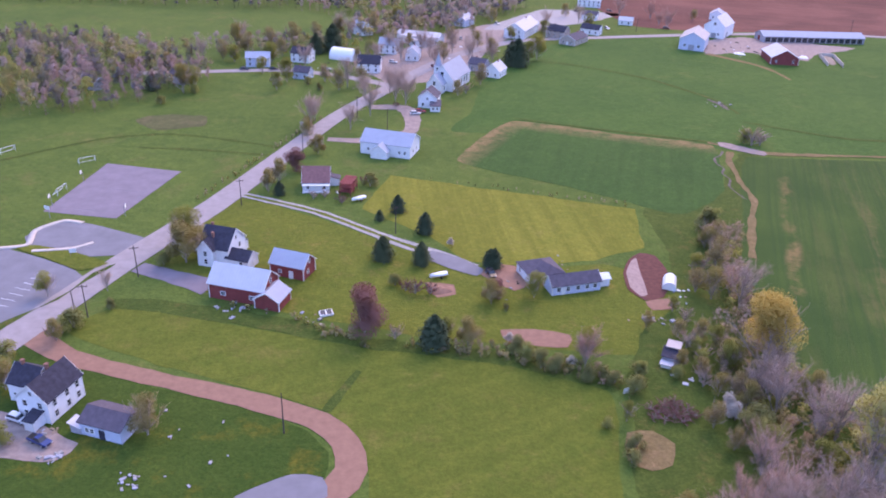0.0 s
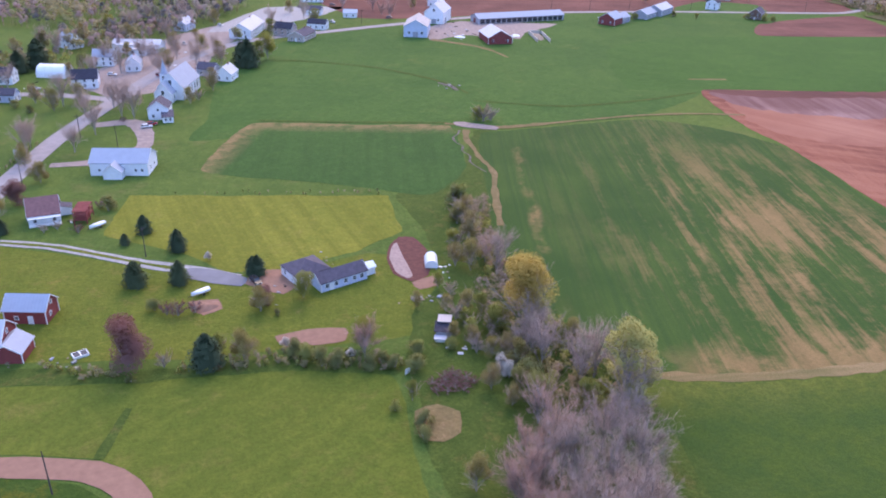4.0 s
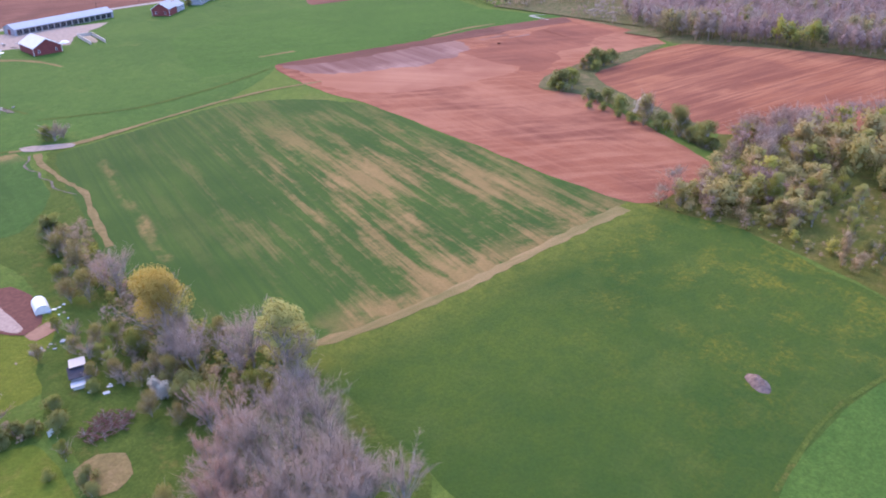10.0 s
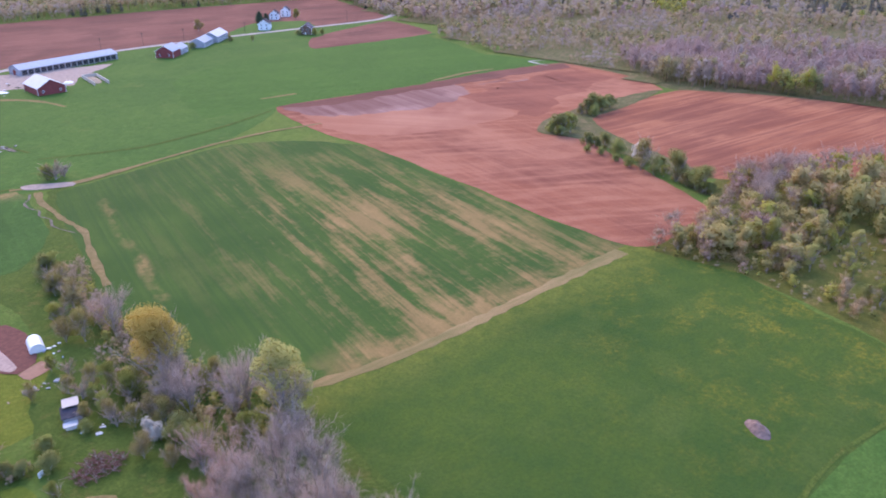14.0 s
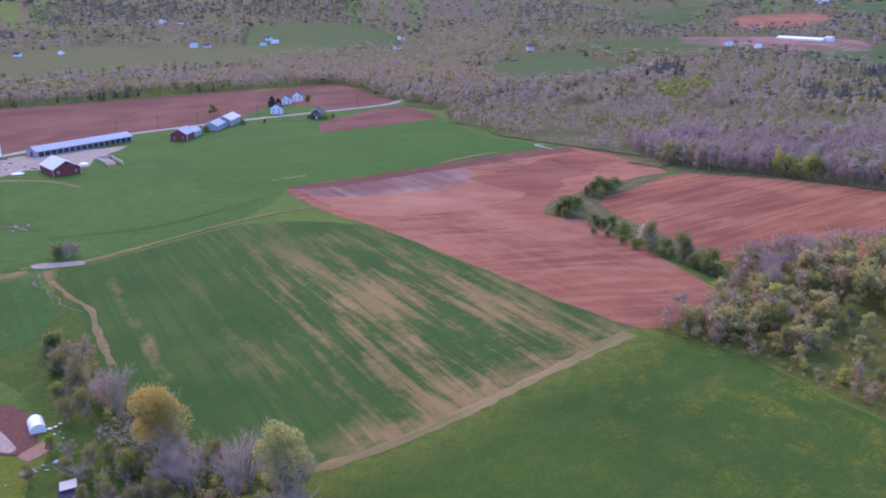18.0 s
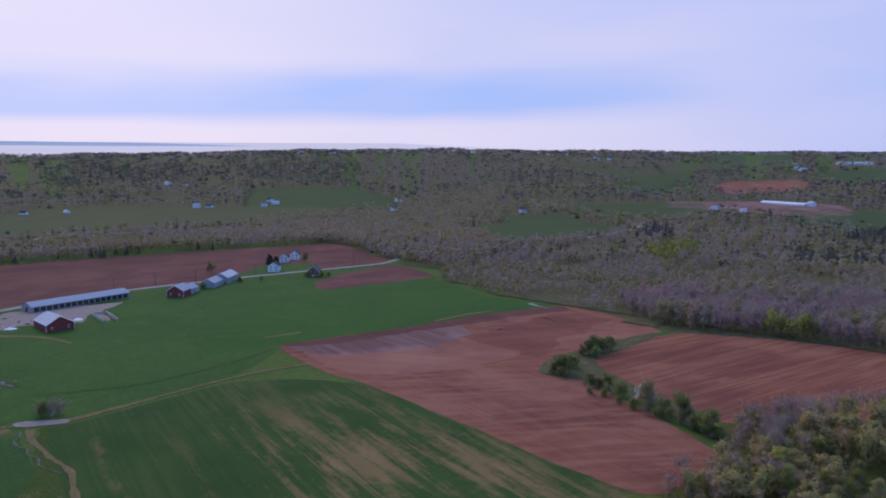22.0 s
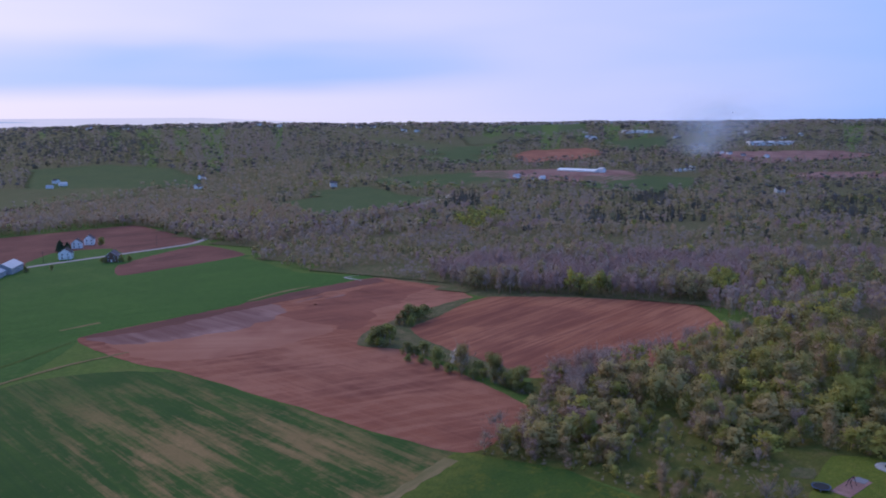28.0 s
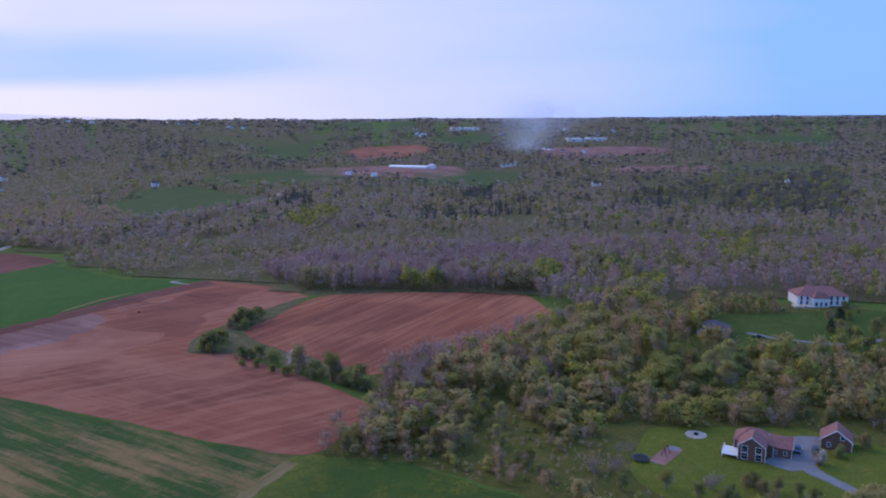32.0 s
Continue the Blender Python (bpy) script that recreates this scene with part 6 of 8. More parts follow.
from_bm("bunker_wall", bm, M["concrete"], h)


M["mulch"] = plain("dark_mulch", (0.17, 0.11, 0.095), 0.95, vary=0.5, size=1.1)


def heap(name, x, y, sx, sy, sz, mat, label, turn=0, seed=3, category="heap"):
    """A low uneven mound."""
    v, f = [], []
    n, k = 22, 7
    for j in range(k + 1):
        for i in range(n):
            a, q = 2 * math.pi * i / n, j / k
            wob = 1 + 0.25 * noise.noise(Vector((math.cos(a) * 2, math.sin(a) * 2, seed)))
            z = (1 - q * q) * sz * (0.8 + 0.5 * noise.noise(Vector((math.cos(a) * q * 3, math.sin(a) * q * 3, seed + 9))))
            v.append((math.cos(a) * q * sx * wob, math.sin(a) * q * sy * wob, max(z, 0) - 0.05 * q))
    for j in range(k):
        for i in range(n):
            f.append((j * n + i, (j + 1) * n + i, (j + 1) * n + (i + 1) % n, j * n + (i + 1) % n))
    ob = new(name, mesh_of(name, v, f, M[mat]))
    ob.matrix_basis = pose(x, y, 0.1, 0, 0, turn)
    return tagged(ob, label, category)


heap("feed_heap", 219, 457, 3.4, 11, 1.9, "wood", "heap of silage in the bunker", -12, 5)
heap("covered_heap", 206, 462, 3.2, 2.4, 1.4, "plastic", "heap under white plastic sheet", 10, 6)
heap("covered_heap", 170, 466, 3.5, 2.0, 1.0, "plastic", "low heap under white plastic sheet", -30, 7)
heap("compost_mound", 140, 35.5, 3.6, 1.9, 1.4, "mulch", "mauve-brown compost mound in the meadow", 55, 8)
heap("dirt_heap", 0, 174, 3.6, 2.4, 1.0, "lane", "reddish heap of sandy soil", 20, 9)

# farm across the grain field
h = house("barn", 289, 489, -54, "red barn with grey roofs by the road", "barn")
Block(h, 0, 0, 12, 14, 4.5, 3.5, "barnred", "bluetin").windows("s", (-3, 3), 1.4).door("s", 0, 2.6, 2.8, "barnred")
Block(h, 2, 12, 9, 12, 3.6, 2.6, "grey_boards", "bluetin").windows("e", (-3, 3), 1.2)
h = house("poultry_barn", 334, 512, -54, "grey-roofed low barns in a row", "barn")
Block(h, 0, -9, 11, 18, 3.6, 2.8, "grey_boards", "bluetin").windows("e", (-5, 0, 5), 1.2)
Block(h, 2.5, 13, 12, 22, 4.4, 3.2, "grey_boards", "tin").windows("e", (-7, -2, 3, 8), 1.2)
village_house(402, 530, -46, 9, 11, 5.0, 3.0, "white", "darkroof", "white farmhouse with a dark roof by the road")
village_house(443, 569, -44, 8, 10, 4.6, 3.0, "white", "darkroof", "white house on the far side of the road")
village_house(461, 576, -44, 8, 11, 5.0, 3.4, "white", "darkroof", "white gabled house behind the road")
village_house(409, 487, -50, 9, 13, 4.4, 3.6, "brown_boards", "greyroof", "weathered brown house on the field edge")

# houses in the brush
h = house("brown_house", 237.5, -34.5, -12, "brown house with red-brown hip roof and white-trimmed windows")
b = Block(h, -2.2, 1.0, 8.5, 8.0, 5.2, 3.0, "brown_boards", "redroof", turn=90)
b.windows("n", (-2.2, 2.2), 0.6, 1.9, 2.0).windows("n", (-2.2, 2.2), 3.1, 1.9, 1.9).windows("w", (0,), 0.9).windows("e", (-2, 2), 0.9)
b = Block(h, 5.0, 1.0, 9.5, 12.5, 4.2, 3.2, "brown_boards", "redroof", turn=0, shape="hip")
b = Block(h, 5.5, -7.5, 8.5, 7.0, 3.4, 2.6, "brown_boards", "redroof", turn=0)
b.windows("w", (-1.5, 1.5), 1.0).windows("s", (0,), 1.0)
bm = bmesh.new()
box(bm, -6.5, 1.0, 5.1, 10.5, 1.2, 1.4)
for px in (-6.3, -2.8, 0.8):
    box(bm, px - 0.1, px + 0.1, 10.2, 10.4, 0, 2.4)
box(bm, -6.5, 1.0, 10.35, 10.45, 2.2, 2.35), box(bm, -6.5, -6.4, 5.1, 10.4, 2.2, 2.35)
for k in range(16):
    box(bm, -6.4 + k * 0.48, -6.34 + k * 0.48, 10.38, 10.42, 1.4, 2.2)
from_bm("deck", bm, M["trim"], h, "white railed deck")
h.scale = (0.88, 0.88, 0.9)
h = house("garage", 250, -59, -12, "brown garage with white-trimmed gable", "garage")
b = Block(h, 0, 0, 8.5, 7.5, 3.2, 3.2, "brown_boards", "redroof", turn=90)
b.windows("n", (-2,), 1.0).window("n", 1.6, 3.6, 1.0, 1.2)
for u in (-1, 1):
    bm = bmesh.new()
    box(bm, -0.05, 0.05, -0.16, 0.16, 0.0, 5.7)
    b = from_bm("bargeboard", bm, M["trim"], h, "white bargeboard")
    b.matrix_basis = pose(-4.15, u * 4.6, 3.0, u * 53, 0, 0)
h = house("manor", 452, -92, 10, "large white house with a red-brown hip roof and dark arched windows")
b = Block(h, 0, 0, 14, 26, 5.6, 3.6, "white", "redroof", shape="hip", over=0.6)
b.windows("w", tuple(-11 + k * 3.1 for k in range(8)), 0.7, 1.3, 2.0).windows("w", tuple(-11 + k * 3.1 for k in range(8)), 3.3, 1.3, 1.8)
b = Block(h, -8.5, 2.0, 4, 8, 5.2, 2.4, "white", "redroof", shape="hip")
b.windows("w", (-2.4, 0, 2.4), 0.7, 1.2, 2.0)
bm = bmesh.new()
box(bm, -13, -7, 6, 16, 0, 1.0)
from_bm("terrace", bm, M["concrete"], h)
h = house("grey_house", 375, -33, -8, "low grey-roofed house among trees")
Block(h, 0, 0, 12, 14, 3.2, 3.2, "tan_boards", "greyroof", shape="hip").windows("w", (-3, 3), 1.0)

# ---------------------------------------------------------------- trees and bushes that stand alone
# creek a
for k, x, y, h in (("bush", 80.4, 219.9, 1.38),
                   ("brown", 75.8, 204.3, 0.90),
                   ("brown", 75.5, 193.1, 1.05),
                   ("grey_bush", 70.6, 189.7, 1.50),
                   ("bare", 74.5, 169.5, 1.27),
                   ("rosy", 74.7, 177.8, 0.90),
                   ("brown", 69.2, 174.7, 1.12),
                   ("gold", 71.3, 143.3, 1.68),
                   ("bud", 62.9, 142.8, 0.83),
                   ("bud", 63.3, 151.4, 0.68),
                   ("green", 58.0, 144.5, 0.52),
                   ("bare", 68.2, 127.2, 1.27),
                   ("bare", 68.7, 133.6, 1.05),
                   ("bare", 77.9, 121.1, 1.22),
                   ("bare", 73.5, 119.4, 1.20),
                   ("lime", 77.0, 108.0, 1.72),
                   ("lime", 84.5, 112.4, 0.90),
                   ("bud", 79.1, 133.9, 0.75)):
    plant(k, x, y, h)
# creek b
for k, x, y, h in (("green", 61.5, 115.9, 0.90),
                   ("white_bush", 59.0, 128.6, 1.19),
                   ("green", 59.9, 120.4, 0.75),
                   ("bush", 62.5, 112.5, 1.50),
                   ("bud", 63.2, 129.2, 0.75),
                   ("brown", 62.6, 133.4, 0.75),
                   ("grey_bush", 56.7, 137.1, 1.25),
                   ("brown", 54.9, 123.5, 0.75),
                   ("bud", 69.9, 110.6, 0.90),
                   ("rosy", 59.8, 110.5, 1.12),
                   ("rosy", 59.2, 101.9, 1.35),
                   ("rosy", 52.1, 99.0, 1.20),
                   ("rosy", 52.5, 93.6, 1.22),
                   ("bare", 59.9, 95.9, 1.22),
                   ("bare", 67.4, 98.6, 1.35),
                   ("bare", 74.1, 101.5, 1.27)):
    plant(k, x, y, h)
# creek c
for k, x, y, h in (("bare", 71.5, 92.2, 1.35),
                   ("bare", 62.7, 88.8, 1.25),
                   ("bare", 64.6, 79.4, 1.25),
                   ("bare", 55.6, 83.5, 1.25),
                   ("rosy", 50.9, 85.0, 1.22),
                   ("rosy", 46.9, 89.8, 1.27),
                   ("bare", 57.9, 78.3, 1.25),
                   ("bare", 61.6, 72.4, 1.25),
                   ("bud", 41.4, 96.5, 0.83),
                   ("bud", 37.9, 124.5, 0.52),
                   ("bush", 37.9, 116.4, 1.19),
                   ("bush", 33.5, 122.1, 0.75)):
    plant(k, x, y, h)
# creek d
for k, x, y, h in (("bush", 41.6, 134.3, 1.38),
                   ("bush", 37.6, 136.8, 1.12),
                   ("bush", 43.4, 140.4, 1.12),
                   ("green", 43.9, 140.1, 0.45),
                   ("rosy", 32.2, 142.6, 0.98),
                   ("broad", 32.5, 146.8, .8),
                   ("bush", 35.1, 138.4, 1.12),
                   ("bush", 31.9, 138.1, 1.25),
                   ("bush", 25.7, 140.9, 1.38),
                   ("green", 22.4, 141.5, 0.60),
                   ("bush", 19.5, 144.8, 1.38),
                   ("bush", 17.2, 147.5, 1.38),
                   ("white_bush", 29.0, 142.3, 0.75),
                   ("white_bush", 15.9, 150.6, 0.75)):
    plant(k, x, y, h)
# garden
for k, x, y, h in (("broad", 12.5, 168.4, .7),
                   ("red", 14.4, 172.1, 0.68),
                   ("broad", 23.5, 172.1, .8),
                   ("bush", 16.2, 165.5, 0.62),
                   ("spruce", 14.0, 187.3, 0.75),
                   ("red_bush", -2.7, 172.2, 1.12),
                   ("bush", 36.6, 112.5, 1.00),
                   ("grey_bush", 59.5, 163.3, 1.25),
                   ("bud", 57.6, 167.8, 0.45),
                   ("brown", 49.5, 160.1, 0.52),
                   ("green", 58.3, 150.0, 0.45),
                   ("grey_bush", 59.0, 146.7, 1.12),
                   ("brown", 55.8, 156.1, 0.60),
                   ("bush", 51.9, 140.2, 1.00)):
    plant(k, x, y, h)
# lawn a
for k, x, y, h in (("spruce", -19.5, 215.1, 0.44),
                   ("spruce", -14.4, 221.4, 0.75),
                   ("spruce", -5.5, 207.2, 0.86),
                   ("spruce", -16.3, 189.5, 0.92),
                   ("spruce", -5.7, 187.8, 0.86),
                   ("spruce", 12.9, 188.0, 0.69),
                   ("white_bush", 2.1, 199.0, 0.69),
                   ("red_bush", -6.6, 171.8, 1.38),
                   ("red_bush", -9.1, 173.0, 1.12),
                   ("bush", -11.9, 175.7, 1.12),
                   ("red", -17.4, 152.7, 1.58),
                   ("spruce", -1.2, 148.0, 1.10),
                   ("bush", -16.8, 147.0, 0.62),
                   ("broad", 6.5, 149.2, .75),
                   ("bud", 1.6, 151.7, 0.60),
                   ("grey_bush", -10.1, 150.9, 1.12)):
    plant(k, x, y, h)
# house a
for k, x, y, h in (("broad", -68.3, 183.6, 1.25),
                   ("broad", -66.3, 188.1, .9),
                   ("bush", -73.6, 181.6, 1.25),
                   ("red", -51.7, 253.3, 1.12),
                   ("bud", -55.1, 241.0, 0.90),
                   ("bud", -57.2, 233.5, 0.83),
                   ("spruce", -53.1, 231.5, 0.62),
                   ("red_bush", -32.5, 226.7, 1.00),
                   ("grey_bush", -38.5, 230.7, 0.88),
                   ("grey_bush", -41.9, 229.4, 0.88),
                   ("bush", -25.0, 241.5, 1.50),
                   ("broad", -47.1, 270.9, .8),
                   ("bare", -38.8, 299.4, 1.05),
                   ("bare", -32.8, 319.0, 1.35),
                   ("bare", -23.7, 341.2, 1.35),
                   ("bare", -18.9, 337.5, 1.35),
                   ("red_bush", -23.1, 332.6, 0.88),
                   ("red_bush", -27.2, 243.8, 1.00)):
    plant(k, x, y, h)
# house b
for k, x, y, h in (("brown", -54.3, 115.1, 1.06),
                   ("bush", -57.9, 119.8, 0.75),
                   ("bush", -79.1, 159.5, 0.88),
                   ("bush", -83.9, 150.5, 1.62),
                   ("bush", -85.4, 148.0, 1.25),
                   ("bud", -85.1, 144.6, 0.62),
                   ("bush", -59.1, 117.2, 0.75),
                   ("bud", -95.9, 163.6, 0.75),
                   ("bare", -82.9, 167.4, 0.56),
                   ("brown", -87.3, 127.0, 0.88),
                   ("bush", -90.4, 130.6, 1.50),
                   ("bush", -92.3, 136.5, 1.50),
                   ("bush", -79.9, 110.5, 1.38)):
    plant(k, x, y, h)
# village a
for k, x, y, h in (("spruce", 35.5, 414.7, 1.88),
                   ("spruce", 32.9, 421.8, 1.50),
                   ("bud", 47.7, 433.3, 1.50),
                   ("bud", 42.4, 425.9, 1.20),
                   ("brown", 15.0, 375.5, 1.20),
                   ("grey_bush", 8.0, 359.5, 1.50),
                   ("brown", 4.1, 354.2, 0.90),
                   ("spruce", -72.9, 426.7, 1.38),
                   ("spruce", -64.8, 434.9, 1.88),
                   ("bud", -77.2, 367.2, 1.20),
                   ("bush", -66.7, 363.6, 1.25),
                   ("bare", -47.7, 361.4, 1.35),
                   ("brown", -50.9, 356.0, 1.20),
                   ("bush", -59.9, 354.7, 1.12),
                   ("brown", -53.6, 287.3, 0.90),
                   ("bare", -54.8, 301.1, 1.20),
                   ("bare", 10.1, 420.7, 1.35),
                   ("bare", 22.1, 416.3, 1.20)):
    plant(k, x, y, h)
# village b
for k, x, y, h in (("brown", -108.3, 420.8, 1.35),
                   ("bud", -115.8, 426.3, 1.50),
                   ("brown", -99.4, 436.0, 1.35),
                   ("brown", -88.6, 445.0, 1.50),
                   ("bare", -59.1, 465.3, 1.25),
                   ("brown", -47.6, 483.5, 1.50),
                   ("bare", -16.4, 436.2, 1.35),
                   ("bare", -11.5, 430.2, 1.20),
                   ("bare", 0.9, 439.0, 1.25),
                   ("bud", 88.2, 517.6, 1.20),
                   ("rosy", 144.2, 537.5, 1.35),
                   ("bud", -118.5, 341.8, 1.35),
                   ("bud", -115.0, 347.0, 1.20),
                   ("bush", -122.5, 323.6, 1.25),
                   ("spruce", -133.4, 344.4, 1.00),
                   ("bush", -113.7, 342.5, 1.25),
                   ("bare", -26.0, 414.9, 1.35),
                   ("brown", -3.5, 418.5, 1.20)):
    plant(k, x, y, h)
# field hedge
for k, x, y, h in (("bush", 296.4, 181.9, 3.10),
                   ("green", 300.4, 179.9, 1.08),
                   ("bush", 335.1, 191.8, 2.33),
                   ("bush", 344.1, 189.1, 2.48),
                   ("green", 339.6, 191.3, 1.08),
                   ("bush", 351.6, 188.6, 2.33),
                   ("bush", 288.7, 164.1, 1.86),
                   ("green", 286.1, 154.3, 0.93),
                   ("bush", 284.3, 146.7, 2.17),
                   ("bush", 288.8, 160.0, 1.55),
                   ("white_bush", 283.4, 135.9, 2.17),
                   ("brown", 277.7, 131.7, 1.40),
                   ("bud", 270.5, 114.0, 1.08),
                   ("green", 271.7, 115.7, 1.32),
                   ("green", 264.9, 101.5, 1.16),
                   ("bush", 276.8, 124.0, 2.02),
                   ("bush", 268.0, 107.2, 2.17),
                   ("bush", 264.1, 97.9, 1.55)):
    plant(k, x, y, h)
# crossing
for k, x, y, h in (("grey_bush", 121.1, 299.3, 2.25),
                   ("bush", 119.1, 301.8, 1.88),
                   ("grey_bush", 124.8, 299.9, 1.62),
                   ("bush", 80.5, 218.5, 2.12),
                   ("green", 82.4, 219.1, 0.75),
                   ("brown", 78.8, 206.7, 0.90),
                   ("grey_bush", 80.0, 210.7, 1.62)):
    plant(k, x, y, h)
# village c
for k, x, y, h in (("brown", -41.7, 367.3, 1.1),
                   ("bare", -38.1, 400.8, 1.2),
                   ("bare", -33.4, 433.3, 1.2),
                   ("brown", -23.8, 488.0, 1.3),
                   ("bare", -3.0, 491.8, 1.2),
                   ("brown", 15.4, 455.7, 1.2),
                   ("bud", 55.9, 486.0, 1.2),
                   ("brown", 26.6, 533.8, 1.2),
                   ("bare", 7.8, 550.1, 1.3),
                   ("brown", 79.3, 564.7, 1.1),
                   ("rosy", 139.1, 566.3, 1.3),
                   ("rosy", 140.5, 546.4, 1.0),
                   ("bare", -7.7, 405.5, 1.2),
                   ("brown", -59.6, 369.8, 1.0),
                   ("bare", -73.5, 395.3, 1.1),
                   ("brown", -89.4, 417.4, 1.2),
                   ("bud", -91.9, 381.0, .9),
                   ("brown", -118.1, 406.3, 1.2)):
    plant(k, x, y, h)
# village d
for k, x, y, h in (("bare", -126.3, 398.8, 1.2),
                   ("brown", -135.6, 374.4, 1.2),
                   ("bud", -147.5, 362.0, 1.2),
                   ("bare", -117.9, 447.2, 1.2),
                   ("brown", -78.5, 461.8, 1.2),
                   ("bare", -67.8, 479.8, 1.2),
                   ("brown", -36.6, 521.3, 1.3),
                   ("bare", -21.5, 514.9, 1.3),
                   ("bare", -13.3, 545.7, 1.3),
                   ("brown", 0.7, 468.2, 1.1),
                   ("bare", 21.7, 449.6, 1.0),
                   ("bud", -124.1, 355.3, 1.0),
                   ("bud", -79.0, 352.1, .9),
                   ("brown", -54.7, 294.0, .8),
                   ("bare", -54.4, 308.5, 1.0),
                   ("bare", -27.3, 354.5, 1.2),
                   ("bare", -23.4, 355.1, 1.2),
                   ("bare", -37.9, 343.8, 1.1)):
    plant(k, x, y, h)

# ---------------------------------------------------------------- woods
SPOT += [([(205, 102), (260, 100), (300, 88), (340, 68), (392, 60), (384, 34), (340, 52), (300, 74), (262, 88), (212, 88)], {"mauve": 5, "grey": 2, "olive": 1}),
         ([(872, 449), (965, 456), (985, 434), (853, 382), (820, 415)], {"pine": 3, "brown": 2}),
         ([(804, 247), (924, 182), (783, 153), (717, 201)], {"pine": 3, "dark": 2, "brown": 1}),
         ([(932, 251), (1127, 218), (925, 178), (854, 224)], {"pine": 2, "dark": 1}),
         ([(794, 223), (768, 111), (926, 128), (903, 239)], {"pine": 2, "brown": 2, "olive": 1}),
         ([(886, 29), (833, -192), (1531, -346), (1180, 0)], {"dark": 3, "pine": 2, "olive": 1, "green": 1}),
         ([(709, 352), (836, 355), (778, 311), (654, 297)], {"lime": 3, "green": 2}),
         ([(422, 138), (426, 112), (444, 114), (442, 144)], {"lime": 3, "green": 1}),
         ([(552, 107), (560, 86), (584, 88), (580, 112)], {"lime": 2, "green": 2}),
         ([(450, 61), (458, 44), (500, 52), (497, 64)], {"lime": 3, "green": 1}),
         ([(446, 15), (452, -13), (484, -11), (488, 14)], {"lime": 2, "green": 2}),
         ([(628, -39), (600, -76), (662, -81), (680, -46)], {"lime": 2, "green": 1}),
         ([(280, 0), (284, -42), (322, -46), (312, -6)], {"green": 3, "lime": 2}),
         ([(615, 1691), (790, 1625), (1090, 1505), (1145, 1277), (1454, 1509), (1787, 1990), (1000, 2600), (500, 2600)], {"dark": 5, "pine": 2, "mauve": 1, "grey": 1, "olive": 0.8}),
         ([(1454, 1509), (1709, 1850), (1842, 1540), (1755, 1266), (1305, 1092), (1190, 1150)], {"mauve": 3, "grey": 3, "dark": 1}),
         ([(512, 763), (755, 1001), (903, 979), (1190, 995), (1414, 1019), (1069, 794), (896, 717), (697, 600), (543, 607)], {"tan": 3, "brown": 3, "grey": 1, "olive": 1}),
         ([(652, 649), (802, 691), (749, 539), (654, 485), (567, 548)], {"tan": 4, "lime": 1, "brown": 2})]
MIXED = {"grey": 4, "olive": 2.5, "pine": 0.8, "brown": 4, "dark": 1.6, "green": 1.0, "tan": 2, "mauve": 2}
BUSHY = {"grey": 0.5, "brown": 1.3, "olive": 4, "green": 1.7, "lime": 1.3, "tan": 1.3}
# far stands lean to grey, mauve and dark tints for the haze of distance
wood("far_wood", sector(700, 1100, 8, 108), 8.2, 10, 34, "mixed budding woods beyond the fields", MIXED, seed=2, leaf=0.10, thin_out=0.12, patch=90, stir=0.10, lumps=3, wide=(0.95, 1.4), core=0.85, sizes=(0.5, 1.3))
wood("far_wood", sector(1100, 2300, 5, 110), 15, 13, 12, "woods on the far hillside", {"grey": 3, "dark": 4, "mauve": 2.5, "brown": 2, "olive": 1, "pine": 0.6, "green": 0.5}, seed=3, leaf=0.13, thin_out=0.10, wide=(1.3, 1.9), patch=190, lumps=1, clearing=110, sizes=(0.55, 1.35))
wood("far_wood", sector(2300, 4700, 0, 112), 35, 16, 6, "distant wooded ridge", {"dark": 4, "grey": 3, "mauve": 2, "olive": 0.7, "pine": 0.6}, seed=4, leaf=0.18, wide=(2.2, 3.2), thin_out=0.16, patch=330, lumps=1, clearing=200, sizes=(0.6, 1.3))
wood("wood", [(430, 215), (420, 177), (432, 139), (443, 66), (470, 40), (600, 0), (575, 80), (555, 160), (505, 225), (458, 240)], 4.7, 13.5, 230, "grey-mauve leafless wood behind the red field", {"mauve": 6, "grey": 3, "tan": 0.7, "olive": 1.4}, seed=5, leaf=0.06, patch=50, wide=(0.65, 0.95), lumps=8, stir=0.12, core=0.62, sizes=(0.65, 1.2))
wood("wood", [(443, 66), (470, 40), (640, 0), (650, -190), (500, -230), (445, -180), (470, -60), (440, -20), (380, 20)], 6.4, 13, 130, "mixed wood coming into leaf", {"mauve": 4, "grey": 2, "brown": 1.5, "tan": 1, "olive": 2, "lime": 0.9, "green": 1}, seed=6, leaf=0.06, patch=50, wide=(0.7, 1.0), lumps=8, core=0.62, sizes=(0.6, 1.2))
wood("scrub_wood", [(447, 290), (428, 232), (458, 240), (505, 225), (555, 160), (575, 80), (600, 0), (660, -20), (700, 120), (720, 300), (690, 410), (600, 430), (505, 425), (462, 402), (434, 325)], 5.6, 5.5, 56, "low grey-brown scrub beyond the grain field", {"grey": 3, "brown": 2.5, "tan": 2, "olive": 2.5, "mauve": 1.2}, seed=34, leaf=0.09, patch=55, wide=(0.95, 1.5), lumps=4, thin_out=0.10, clearing=40, sizes=(0.45, 1.6))
